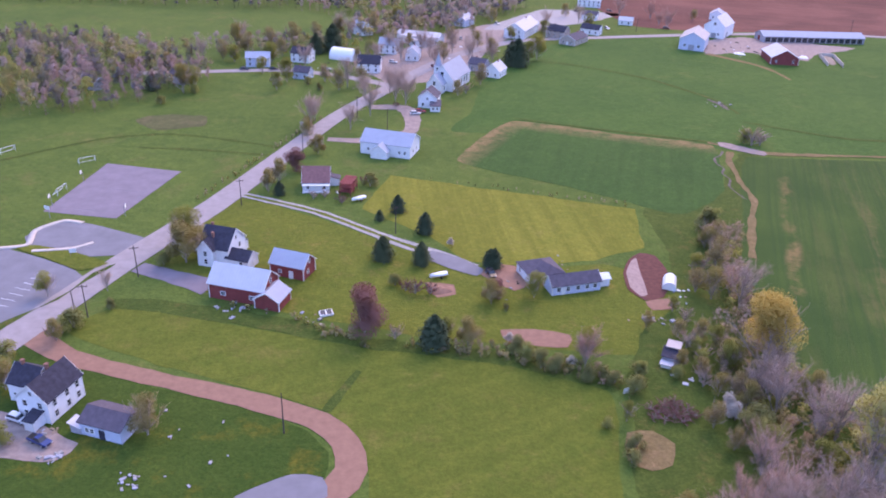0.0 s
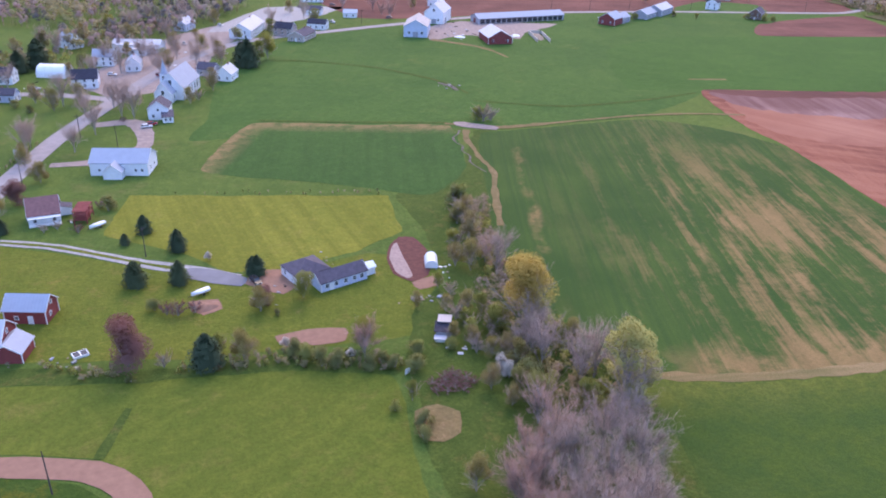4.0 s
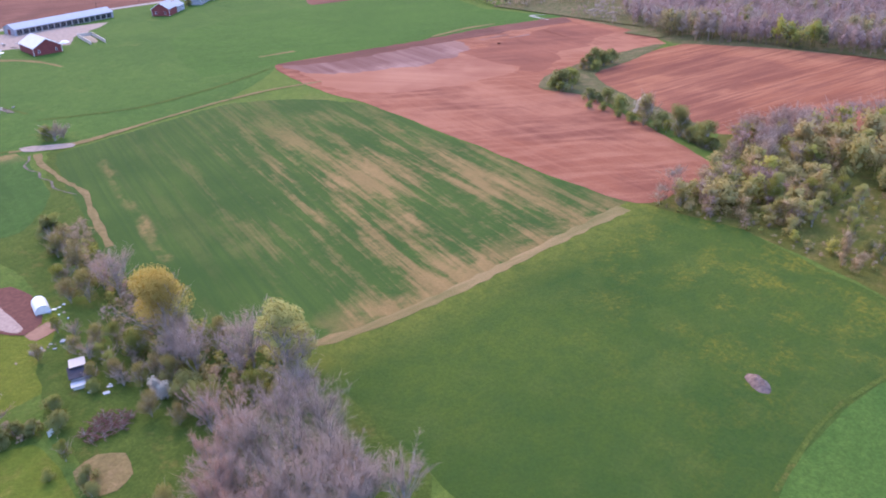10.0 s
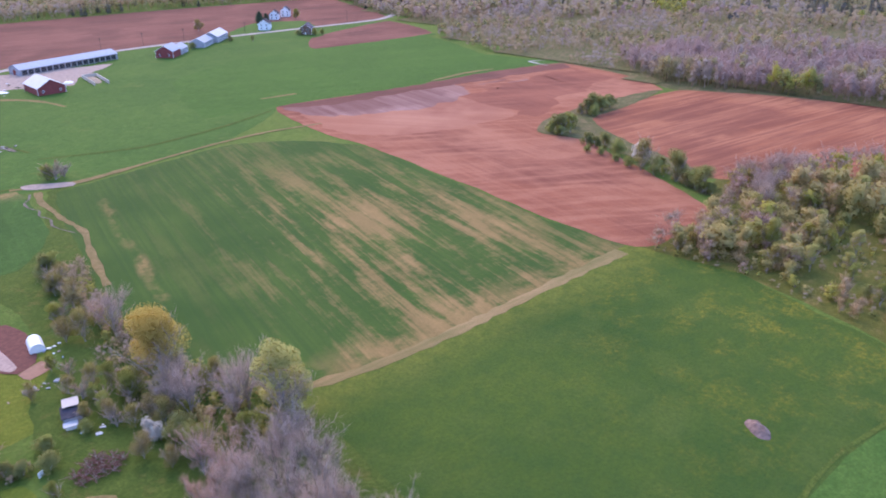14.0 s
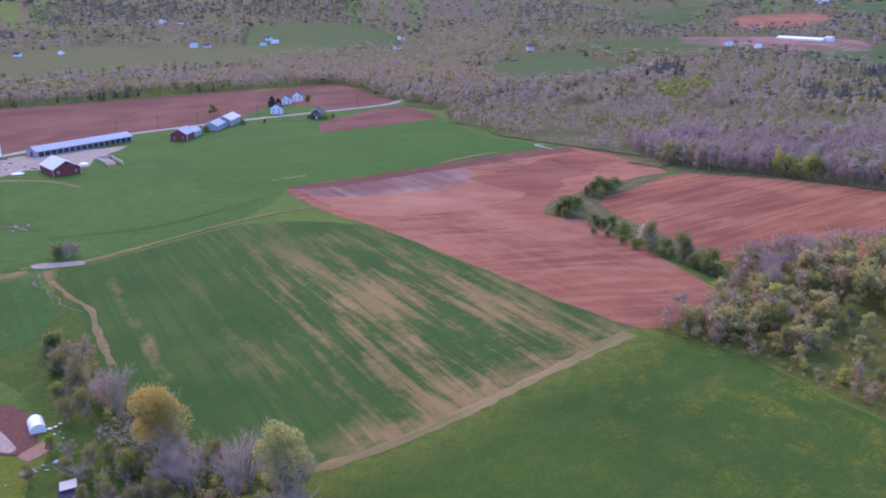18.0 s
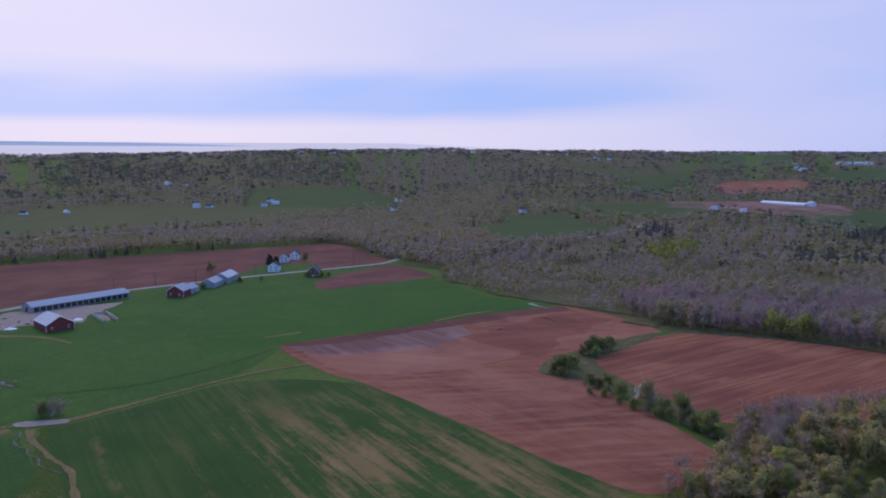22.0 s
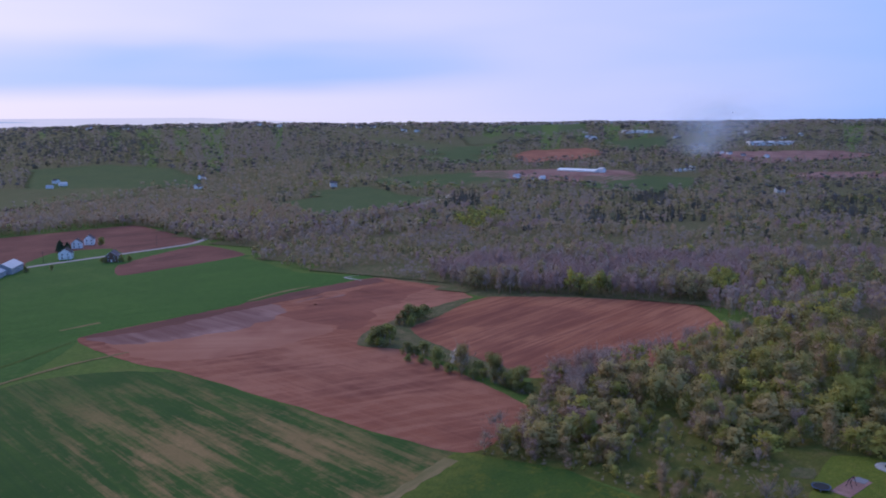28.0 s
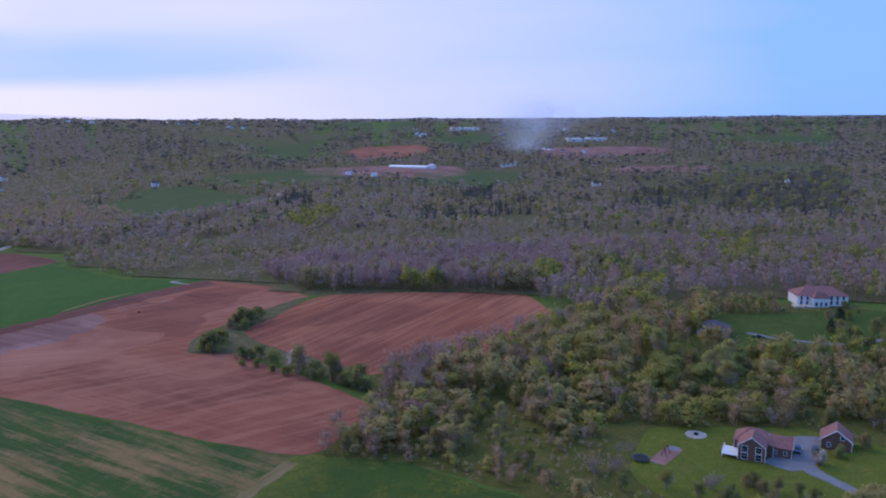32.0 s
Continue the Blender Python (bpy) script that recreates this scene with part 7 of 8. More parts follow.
wood("wood", [(520, 500), (503, 428), (600, 432), (700, 424), (760, 440), (720, 620), (600, 700), (560, 690)], 6.6, 11, 80, "mixed wood beyond the road", {"grey": 2, "brown": 3, "tan": 2.5, "olive": 1.5, "mauve": 1.5}, seed=8, leaf=0.085, lumps=5, sizes=(0.6, 1.25), wide=(0.8, 1.15), patch=60)
wood("wood_belt", [(100, 770), (250, 740), (379, 718), (515, 672), (575, 650), (600, 700), (540, 800), (300, 850), (100, 900)], 7.5, 12, 50, "belt of brown trees behind the brown field", {"grey": 2, "brown": 3, "tan": 2, "olive": 3}, seed=9, leaf=0.1, lumps=3)
wood("thicket", [(208, 97), (250, 90), (284, 101), (300, 78), (270, 62), (235, 52), (208, 50)], 4.8, 7.0, 380, "thicket of budding bushes at the meadow edge", {**BUSHY, "mauve": 1}, seed=7, leaf=0.055, wide=(1.0, 1.6), patch=22, lumps=6, base=0.03, core=0.45, sizes=(0.4, 1.45), mat="thick_mix")
wood("thicket", [(284, 101), (300, 78), (318, 58), (380, 36), (430, 20), (400, -20), (345, -10), (300, 15), (262, 40), (270, 62)], 5.6, 10, 380, "thicket of budding trees", BUSHY, seed=11, leaf=0.055, patch=30, wide=(0.75, 1.15), lumps=6, base=0.03, core=0.45, sizes=(0.4, 1.45), mat="thick_mix")
wood("thicket", [(270, 62), (262, 40), (300, 15), (345, -10), (345, -40), (300, -60), (262, -10), (250, 10), (215, 25), (195, 30), (206, 50), (235, 52)], 5.4, 6.5, 380, "scattered budding bushes in brushland", BUSHY, seed=12, leaf=0.06, wide=(1.0, 1.6), patch=25, thin_out=0.22, lumps=6, base=0.03, core=0.45, sizes=(0.4, 1.45), mat="thick_mix")
wood("thicket", [(275, -58), (300, -60), (345, -40), (350, -100), (380, -130), (440, -125), (445, -180), (300, -160), (262, -80)], 6.2, 9, 380, "leafy trees round the houses", {**BUSHY, "green": 4}, seed=13, leaf=0.06, patch=30, wide=(0.8, 1.2), lumps=6, base=0.03, core=0.45, sizes=(0.4, 1.45), mat="thick_mix")
wood("thicket", [(345, -10), (400, -20), (440, -20), (440, -60), (425, -70), (408, -34), (345, -40)], 6.2, 9, 380, "budding trees between the lawns", BUSHY, seed=26, leaf=0.06, patch=30, wide=(0.8, 1.2), lumps=6, base=0.03, core=0.45, sizes=(0.4, 1.45), mat="thick_mix")
wood("thicket", [(262, -8), (300, -58), (290, -62), (264, -50), (259, -30), (253, -4)], 5.5, 6.5, 380, "bushes behind the brown house", BUSHY, seed=14, leaf=0.06, wide=(1.0, 1.6), patch=20, lumps=6, base=0.03, core=0.45, sizes=(0.4, 1.45), mat="thick_mix")
wood("thicket", [(180, 15), (200, 28), (215, 25), (232, 8), (222, 3), (203, -8), (204, -40), (218, -74), (190, -80), (170, -20)], 6.0, 5.5, 380, "bushes below the house lawn", BUSHY, seed=27, leaf=0.06, wide=(1.0, 1.6), patch=20, thin_out=0.25, lumps=6, base=0.03, core=0.45, sizes=(0.4, 1.45), mat="thick_mix")
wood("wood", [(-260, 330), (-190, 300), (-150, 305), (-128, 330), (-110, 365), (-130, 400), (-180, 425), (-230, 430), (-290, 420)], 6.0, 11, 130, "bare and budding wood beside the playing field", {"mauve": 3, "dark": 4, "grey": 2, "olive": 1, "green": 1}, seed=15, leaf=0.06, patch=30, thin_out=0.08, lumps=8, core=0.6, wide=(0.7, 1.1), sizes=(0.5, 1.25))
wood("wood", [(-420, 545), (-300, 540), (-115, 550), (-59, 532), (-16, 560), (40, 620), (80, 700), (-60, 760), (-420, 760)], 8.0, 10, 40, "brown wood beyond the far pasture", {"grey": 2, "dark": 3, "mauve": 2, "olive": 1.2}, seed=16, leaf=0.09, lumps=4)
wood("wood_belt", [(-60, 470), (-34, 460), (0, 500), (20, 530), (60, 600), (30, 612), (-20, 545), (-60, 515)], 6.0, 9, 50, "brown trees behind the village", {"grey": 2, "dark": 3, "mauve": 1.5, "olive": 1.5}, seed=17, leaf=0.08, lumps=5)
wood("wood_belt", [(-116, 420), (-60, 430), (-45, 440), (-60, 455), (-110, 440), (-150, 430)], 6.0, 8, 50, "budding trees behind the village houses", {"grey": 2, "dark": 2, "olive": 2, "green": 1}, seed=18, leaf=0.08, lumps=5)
LOW = {"brown": 1, "olive": 3, "green": 3}
wood("scrub", [(206, 97), (250, 91), (283, 100), (318, 60), (380, 38), (440, 18), (440, -118), (300, -138), (188, -86), (190, 0), (199, 30), (208, 66)], 4.2, 1.7, 46, "low scrub and brambles between the bushes", {"tan": 3, "brown": 3, "olive": 4, "green": 2.5, "grey": 1}, seed=31, leaf=0.11, wide=(1.3, 2.2), patch=18, thin_out=0.30, lumps=3, base=0.03, clearing=22)
wood("hedge", [(-79, 165), (-60, 164.5), (-34, 158.5), (-20, 152.5), (-20, 148.5), (-36, 153), (-60, 159.5), (-79, 161)], 1.9, 1.7, 60, "low weedy hedge along the lawn", LOW, seed=19, leaf=0.12, wide=(1.2, 1.8), patch=12, thin_out=0.10, base=0.03)
wood("hedge", [(-8, 151), (16, 148.5), (36, 142), (40, 137), (36, 135), (14, 143.5), (-8, 147)], 1.9, 2.0, 90, "leafy hedge between lawn and garden", LOW, seed=20, leaf=0.11, wide=(1.0, 1.5), patch=8, base=0.03)
wood("creek_brush", [(84, 200), (92, 214), (94, 226), (90, 228), (80, 212), (74, 180), (66, 160), (60, 135), (66, 112), (82, 104), (86, 118), (80, 130), (79, 160)], 2.7, 4.0, 110, "tangled brush under the creek trees", {"grey": 2, "brown": 2, "tan": 1.5, "olive": 3, "green": 1.5, "mauve": 1}, seed=22, leaf=0.08, wide=(1.0, 1.4), patch=12, thin_out=0.08, base=0.03, core=0.5, mat="thick_mix")
wood("lawn_saplings", [(-8, 250.5), (20, 245.5), (61, 235), (61, 231), (20, 241.5), (-8, 247)], 3.0, 1.2, 40, "row of small saplings along the lawn", LOW, seed=23, leaf=0.12, wide=(0.9, 1.3), patch=12, thin_out=0.35, base=0.03)
wood("roadside_brush", [(-92, 168), (-79, 212), (-77, 212), (-89, 168)], 2.4, 1.4, 50, "brush along the road verge", LOW, seed=24, leaf=0.12, patch=10, thin_out=0.3, base=0.03)
wood("roadside_brush", [(-76, 225), (-66, 262), (-52, 312), (-55, 313), (-69, 262), (-79, 225)], 2.4, 1.5, 50, "brush along the road verge", LOW, seed=25, leaf=0.12, patch=10, thin_out=0.2, base=0.03)

# ---------------------------------------------------------------- far houses
def far_house(x, y, turn, w, l, hh, rise, wall="white", roof="tin", label="small white house far off among trees"):
    root = house("far_house", x, y, turn, label)
    Block(root, 0, 0, w, l, hh, rise, wall, roof, trim=None).windows("s", (-w * 0.2, w * 0.2), 1.0).windows("w", (-l * 0.25, l * 0.25), 1.0)


for k, (x, y) in enumerate(((536, 1219), (480, 1236), (725, 1162), (742, 1150), (848, 1111), (868, 1153), (816, 1100), (926, 898), (900, 1550), (930, 1530), (650, 470), (1043, 723), (1278, -206), (1183, 72), (1301, 509), (1275, 468), (1290, 458),
                           (1031, 990), (1539, 274), (1560, 262), (1587, 256), (1864, 174), (1833, 98), (2031, 242), (2060, 262), (2091, 290), (1940, 150), (1990, 205))):
    far_house(x, y, k * 37 % 90, 7 + k % 3, 9 + k % 5, 4 + k % 3, 2.8, "white", ("tin", "darkroof", "bluetin", "greyroof")[k % 4])
for k, (x, y) in enumerate(((2499, 1979), (2450, 2040), (2583, 1600), (2560, 1650), (2411, 1367), (2440, 1330), (2540, 727), (2600, 760), (2900, 860), (3000, 300), (2850, 120), (2701, 165), (1990, 2250), (1900, 2330), (2750, 500))):
    far_house(x, y, k * 53 % 90, 11 + k % 4, 16 + k % 8, 6, 4, "white", ("tin", "bluetin", "greyroof")[k % 3], "pale house on the distant ridge")
h = house("greenhouse", 1480, 452, -17, "long white greenhouse on bare soil", "greenhouse")
Block(h, 0, 0, 18, 88, 4.0, 2.6, "plastic", "plastic", trim=None)
Block(h, 4, -50, 12, 12, 7.0, 3.0, "white", "tin", trim=None)
h = house("warehouse", 2420, 180, 20, "long white warehouse in the far town", "warehouse")
Block(h, 0, 0, 40, 120, 9, 3, "white", "tin", trim=None)
h = house("warehouse", 3000, 690, 30, "white warehouse far in the valley", "warehouse")
Block(h, 0, 0, 40, 110, 9, 3, "white", "tin", trim=None)

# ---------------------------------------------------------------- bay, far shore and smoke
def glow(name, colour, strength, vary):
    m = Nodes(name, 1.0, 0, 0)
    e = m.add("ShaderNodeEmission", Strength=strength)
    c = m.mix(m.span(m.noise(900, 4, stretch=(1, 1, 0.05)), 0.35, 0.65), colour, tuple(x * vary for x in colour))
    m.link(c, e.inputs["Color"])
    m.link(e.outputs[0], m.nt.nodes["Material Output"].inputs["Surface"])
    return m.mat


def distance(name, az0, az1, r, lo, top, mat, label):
    """A plain self-lit strip of far land or water, stood upright along the horizon."""
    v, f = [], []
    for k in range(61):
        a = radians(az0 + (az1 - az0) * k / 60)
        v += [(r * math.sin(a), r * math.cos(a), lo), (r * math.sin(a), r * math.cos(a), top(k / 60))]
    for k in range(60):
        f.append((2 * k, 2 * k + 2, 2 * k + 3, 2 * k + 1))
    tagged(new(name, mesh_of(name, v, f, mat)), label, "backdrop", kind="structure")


# emission in place of daylight: the strips glow at horizon brightness
distance("backdrop_bay", 5, 60, 4900, 40, lambda t: 92 + 58 * min(1, 4 * (1 - t)) , glow("bay_water", (0.82, 0.80, 0.96), 1.0, 0.95), "glowing backdrop strip for pale bay water")
distance("backdrop_shore", 5, 36, 4870, 128, lambda t: 129 + 36 * min(1, 2.2 * (1 - t)) * (0.8 + 0.2 * math.sin(9 * t)), glow("far_shore", (0.42, 0.54, 0.82), 0.98, 0.9), "glowing blue-grey backdrop strip for the far shore")
distance("backdrop_hills", 62, 125, 4880, 40, lambda t: 96 + 9 * math.sin(3 * t + 0.4) + 3 * math.sin(11 * t), glow("blue_hills", (0.20, 0.24, 0.36), 0.9, 0.85), "glowing blue-grey backdrop strip for far hills")


def smoke_plume(x, y, puffs, label):
    """Thin smoke: a few lens-shaped puffs, thickest along their axis."""
    root = house("smoke_plume", x, y, 12, label, "smoke")
    m = Nodes("thin_smoke", 1.0, 0, 0)
    clear, mx = m.add("ShaderNodeBsdfTransparent"), m.nt.nodes.new("ShaderNodeMixShader")
    m.bsdf.inputs["Base Color"].default_value = (0.56, 0.58, 0.62, 1)
    lit, both = m.add("ShaderNodeBsdfTranslucent", Color=(0.50, 0.52, 0.56, 1)), m.nt.nodes.new("ShaderNodeAddShader")
    m.link(m.bsdf.outputs[0], both.inputs[0]), m.link(lit.outputs[0], both.inputs[1])
    tex = m.nt.nodes.new("ShaderNodeTexCoord")
    flat = m.add("ShaderNodeVectorMath")
    flat.operation = "MULTIPLY"
    flat.inputs[1].default_value = (0, 1, 1)
    m.link(tex.outputs["Object"], flat.inputs[0])
    size = m.add("ShaderNodeVectorMath")
    size.operation = "LENGTH"
    m.link(flat.outputs[0], size.inputs[0])
    soft = m.span(size.outputs["Value"], 1.0, 0.0)
    thick = m.maths("MULTIPLY", m.maths("MULTIPLY", soft, soft), m.span(m.noise(60, 4), 0.3, 0.7, 0.1, 0.34))
    m.link(thick, mx.inputs[0])
    m.link(clear.outputs[0], mx.inputs[1]), m.link(both.outputs[0], mx.inputs[2])
    m.link(mx.outputs[0], m.nt.nodes["Material Output"].inputs["Surface"])
    for k, (dx, dy, z, wy, wz) in enumerate(puffs):
        bm = bmesh.new()
        bmesh.ops.create_icosphere(bm, subdivisions=4, radius=1)
        p = from_bm("puff", bm, m.mat, root)
        for q in p.data.polygons:
            q.use_smooth = True
        p.matrix_basis = pose(dx, dy, z) @ Matrix.Diagonal((wy * 0.4, wy, wz, 1))


smoke_plume(1900, 292, ((0, 0, 25, 90, 50), (30, -20, 70, 140, 80), (50, -60, 105, 190, 75)), "thin pale smoke drifting up from the far town")

# ---------------------------------------------------------------- vehicles
def tyre_mesh():
    bm = bmesh.new()
    bmesh.ops.create_cone(bm, cap_ends=True, segments=14, radius1=0.34, radius2=0.34, depth=0.22, matrix=pose(0, 0, 0, 0, 90, 0))
    bmesh.ops.bevel(bm, geom=[e for e in bm.edges if len(e.link_faces) == 2 and abs(e.calc_face_angle(0)) > 1], offset=0.04, segments=1)
    rim = bmesh.new()
    bmesh.ops.create_cone(rim, cap_ends=True, segments=12, radius1=0.2, radius2=0.2, depth=0.24, matrix=pose(0, 0, 0, 0, 90, 0))
    return mesh_from(bm, M["rubber"]), mesh_from(rim, M["tin"])


WHEEL = tyre_mesh()
PAINT = {}


def car(name, x, y, turn, paint, label, style="wagon"):
    """A car along y: body, cabin glass, bumpers, lamps and four wheels. style: wagon or pickup."""
    if paint not in PAINT:
        PAINT[paint] = Nodes("car_paint", 0.25, 0.1, 0.6).done(paint)
    root = house(name, x, y, turn, label, "car")
    bm = bmesh.new()
    side = [(-2.2, 0.35), (-2.25, 0.75), (-1.0, 0.92), (2.2, 0.95), (2.25, 0.4)] if style == "wagon" else [(-2.4, 0.4), (-2.45, 0.85), (-1.2, 1.0), (0.7, 1.0), (2.5, 1.0), (2.55, 0.45)]
    for s in (1, -1):
        bm.faces.new([bm.verts.new((s * 0.88, p, z)) for p, z in (side if s > 0 else side[::-1])])
    bm.verts.ensure_lookup_table()
    n = len(side)
    for i in range(n):
        j = (i + 1) % n
        bm.faces.new((bm.verts[i], bm.verts[j], bm.verts[n + n - 1 - j], bm.verts[n + n - 1 - i]))
    bmesh.ops.bevel(bm, geom=bm.edges[:], offset=0.06, segments=2, affect="EDGES")
    from_bm("body", bm, PAINT[paint], root)
    cab = [(-0.95, 0.9), (-0.45, 1.45), (1.7, 1.5), (2.1, 0.92)] if style == "wagon" else [(-1.2, 0.98), (-0.6, 1.6), (0.5, 1.62), (0.75, 0.98)]
    for label_, shrink, lift, mat in (("cabin_glass", 0.80, 0.0, M["glass"]), ("cabin_roof", 0.74, 0.03, PAINT[paint])):
        bm = bmesh.new()
        pts = cab if label_ == "cabin_glass" else [(cab[1][0] + 0.05, cab[1][1]), (cab[1][0] + 0.1, cab[1][1] + 0.06), (cab[2][0] - 0.1, cab[2][1] + 0.06), (cab[2][0] - 0.02, cab[2][1])]
        l = [bm.verts.new((shrink * (1 if z < 1.2 else 0.86), p, z)) for p, z in pts]
        r = [bm.verts.new((-shrink * (1 if z < 1.2 else 0.86), p, z)) for p, z in pts]
        bm.faces.new(l), bm.faces.new(r[::-1])
        for i in range(4):
            bm.faces.new((l[i], r[i], r[(i + 1) % 4], l[(i + 1) % 4]))
        from_bm(label_, bm, mat, root)
    if style == "pickup":
        bm = bmesh.new()
        box(bm, -0.7, 0.7, 0.95, 2.4, 1.0, 1.03)
        from_bm("truck_bed", bm, M["rubber"], root)
    for px, py in ((-0.8, -1.35), (0.8, -1.35), (-0.8, 1.4), (0.8, 1.4)):
        w = part("wheel", WHEEL[0], root)
        w.matrix_basis = pose(px, py, 0.34)
        part("rim", WHEEL[1], w)
    for px in (-0.62, 0.62):
        bm = bmesh.new()
        box(bm, px - 0.15, px + 0.15, -2.29 if style == "wagon" else -2.49, -2.15, 0.6, 0.74)
        from_bm("headlight", bm, M["plastic"], root)
    root.location.z = 0.14
    return root


car("van", -80, 117.6, 71, (0.70, 0.70, 0.72), "white van parked in the muddy yard")
car("pickup_truck", -73, 111.6, 66, (0.03, 0.05, 0.16), "dark blue pickup truck in the muddy yard", "pickup")
car("car", -14, 323, 97, (0.75, 0.75, 0.76), "white car parked by the church")
car("car", -12, 326, 97, (0.40, 0.02, 0.03), "red car parked by the church")
car("car", 243, -47, -100, (0.04, 0.06, 0.12), "dark blue car on the paved drive")
car("car", 243.5, -52, -98, (0.02, 0.02, 0.025), "black car on the paved drive")
car("car", 13, 183, 20, (0.03, 0.03, 0.03), "black car in the sandy yard")
car("car", -102, 386, 98, (0.03, 0.03, 0.04), "dark car beside the blue house")
car("car", -88, 388, 98, (0.04, 0.04, 0.05), "dark car by the side street")
for x, y, t, p, label in ((-30, 412, 70, (0.7, 0.7, 0.72), "white car outside a village house"), (-8, 405, 40, (0.25, 0.03, 0.03), "red car in the village"), (102, 526, 20, (0.65, 0.65, 0.68), "white car at the junction"),
                          (72, 503, 55, (0.04, 0.05, 0.07), "dark car beside the low house"), (-62, 392, 98, (0.6, 0.6, 0.62), "silver car on the side street"), (30, 528, 30, (0.7, 0.7, 0.7), "white car by the hall"), (143, 535, 75, (0.05, 0.05, 0.06), "dark car on the road verge")):
    car("car", x, y, t, p, label)
car("car", 6, 476, 10, (0.3, 0.3, 0.32), "grey car in the village yard")
car("car", 90, 585, 60, (0.03, 0.03, 0.035), "dark car in the gravel lot")
car("car", 115, 592, 80, (0.03, 0.03, 0.035), "dark car by the junction")
car("pickup_truck", 371, -52, 10, (0.05, 0.05, 0.06), "dark pickup on the drive", "pickup")


# ---------------------------------------------------------------- small things
def boat(x, y, turn, label):
    """A covered boat on a trailer."""
    root = house("boat", x, y, turn, label, "boat")
    n, rings = 10, []
    bm = bmesh.new()
    for j in range(9):
        t = j / 8
        w = 1.0 * (1 - t ** 3) * (0.85 + 0.15 * math.sin(t * 3))
        rings.append([bm.verts.new((math.cos(a) * w, -2.5 + 5 * t, 0.95 + (0.45 + 0.1 * t) * math.sin(a) * (1 if math.sin(a) > 0 else 1.2))) for a in [2 * math.pi * i / n for i in range(n)]])
    for j in range(8):
        for i in range(n):
            bm.faces.new((rings[j][i], rings[j][(i + 1) % n], rings[j + 1][(i + 1) % n], rings[j + 1][i]))
    bm.faces.new(rings[0])
    from_bm("hull", bm, M["plastic"], root)
    bm = bmesh.new()
    box(bm, -0.1, 0.1, -2.4, 3.4, 0.4, 0.5)
    box(bm, -1.0, 1.0, -0.6, -0.4, 0.35, 0.5)
    from_bm("trailer", bm, M["rubber"], root)
    for s in (-1.0, 1.0):
        w = part("wheel", WHEEL[0], root)
        w.matrix_basis = pose(s, -0.5, 0.34)
    root.location.z = 0.12


boat(-1, 180.5, 116, "white boat on a trailer beside the drive")
boat(-27.5, 229, 127, "small white boat by the porch house")


def utility_pole(x, y, turn, h=10.0, arm=True):
    root = house("utility_pole", x, y, turn, "dark wooden utility pole with a crossarm" if arm else "plain dark wooden utility pole", "pole")
    v, f = stem((0, 0, -0.3), (0, 0, h), 0.16, 0.10, 8)
    part("shaft", mesh_of("shaft", v, f, M["pole"]), root)
    if arm:
        bm = bmesh.new()
        box(bm, -1.1, 1.1, -0.07, 0.07, h - 0.8, h - 0.65)
        from_bm("crossarm", bm, M["pole"], root)
        for k in (-1, -0.4, 0.4, 1):
            bm = bmesh.new()
            bmesh.ops.create_cone(bm, cap_ends=True, segments=8, radius1=0.06, radius2=0.04, depth=0.16, matrix=pose(k, 0, h - 0.57))
            from_bm("insulator", bm, M["glass"], root)
    root["group"] = "utility poles"


for x, y, t, hh, arm in ((-29, 117, 10, 9.5, False), (-78, 175, 15, 9, True), (-82.5, 155, 15, 9, True), (-87, 158, 15, 5.5, False), (-63, 222, 15, 9, True), (-52, 268, 15, 9, True), (-38, 317, 15, 9, True), (-24, 300, 20, 9, False),
                        (-14, 206, 40, 9, True), (330, 534, 0, 9, True), (300, 540, 0, 9, True), (270, 544, 0, 9, True), (380, 527, 0, 9, True), (470, 506, 0, 10, True), (120, 520, 0, 9, True), (12, 430, 30, 9, True)):
    utility_pole(x, y, t, hh, arm)


def goal(x, y, turn):
    root = house("soccer_goal", x, y, turn, "white soccer goal on the playing field", "goal")
    for name, a, b in (("post", (-2.7, 0, 0), (-2.7, 0, 2.1)), ("post", (2.7, 0, 0), (2.7, 0, 2.1)), ("crossbar", (-2.7, 0, 2.1), (2.7, 0, 2.1)), ("brace", (-2.7, 1.6, 0), (-2.7, 0, 2.1)), ("brace", (2.7, 1.6, 0), (2.7, 0, 2.1)), ("ground_bar", (-2.7, 1.6, 0.08), (2.7, 1.6, 0.08))):
        v, f = stem(a, b, 0.09, 0.09, 6)
        part(name, mesh_of(name, v, f, M["trim"]), root)


goal(-124, 253, 40)
goal(-155, 260, 60)
goal(-121, 227, 85)


def hoop(x, y, turn):
    root = house("basketball_hoop", x, y, turn, "basketball hoop on a pole beside the court", "basketball hoop")
    v, f = stem((0, 0, 0), (0, 0, 3.4), 0.08, 0.08, 8)
    part("pole", mesh_of("pole", v, f, M["grey_boards"]), root)
    bm = bmesh.new()
    box(bm, -0.9, 0.9, -0.5, -0.44, 2.9, 4.0)
    from_bm("backboard", bm, M["trim"], root)


hoop(-119, 216, -80)
hoop(-118, 236, -80)
hoop(-95, 211, 100)
hoop(-116, 208, -20)


def sign(x, y, turn, w, h, z, label):
    root = house("sign", x, y, turn, label, "sign")
    bm = bmesh.new()
    box(bm, -w / 2, w / 2, -0.05, 0.05, z, z + h)
    from_bm("board", bm, M["trim"], root)
    for s in (-w * 0.4, w * 0.4):
        v, f = stem((s, 0, 0), (s, 0, z + h * 0.5), 0.06, 0.06, 6)
        part("post", mesh_of("post", v, f, M["wood"]), root)


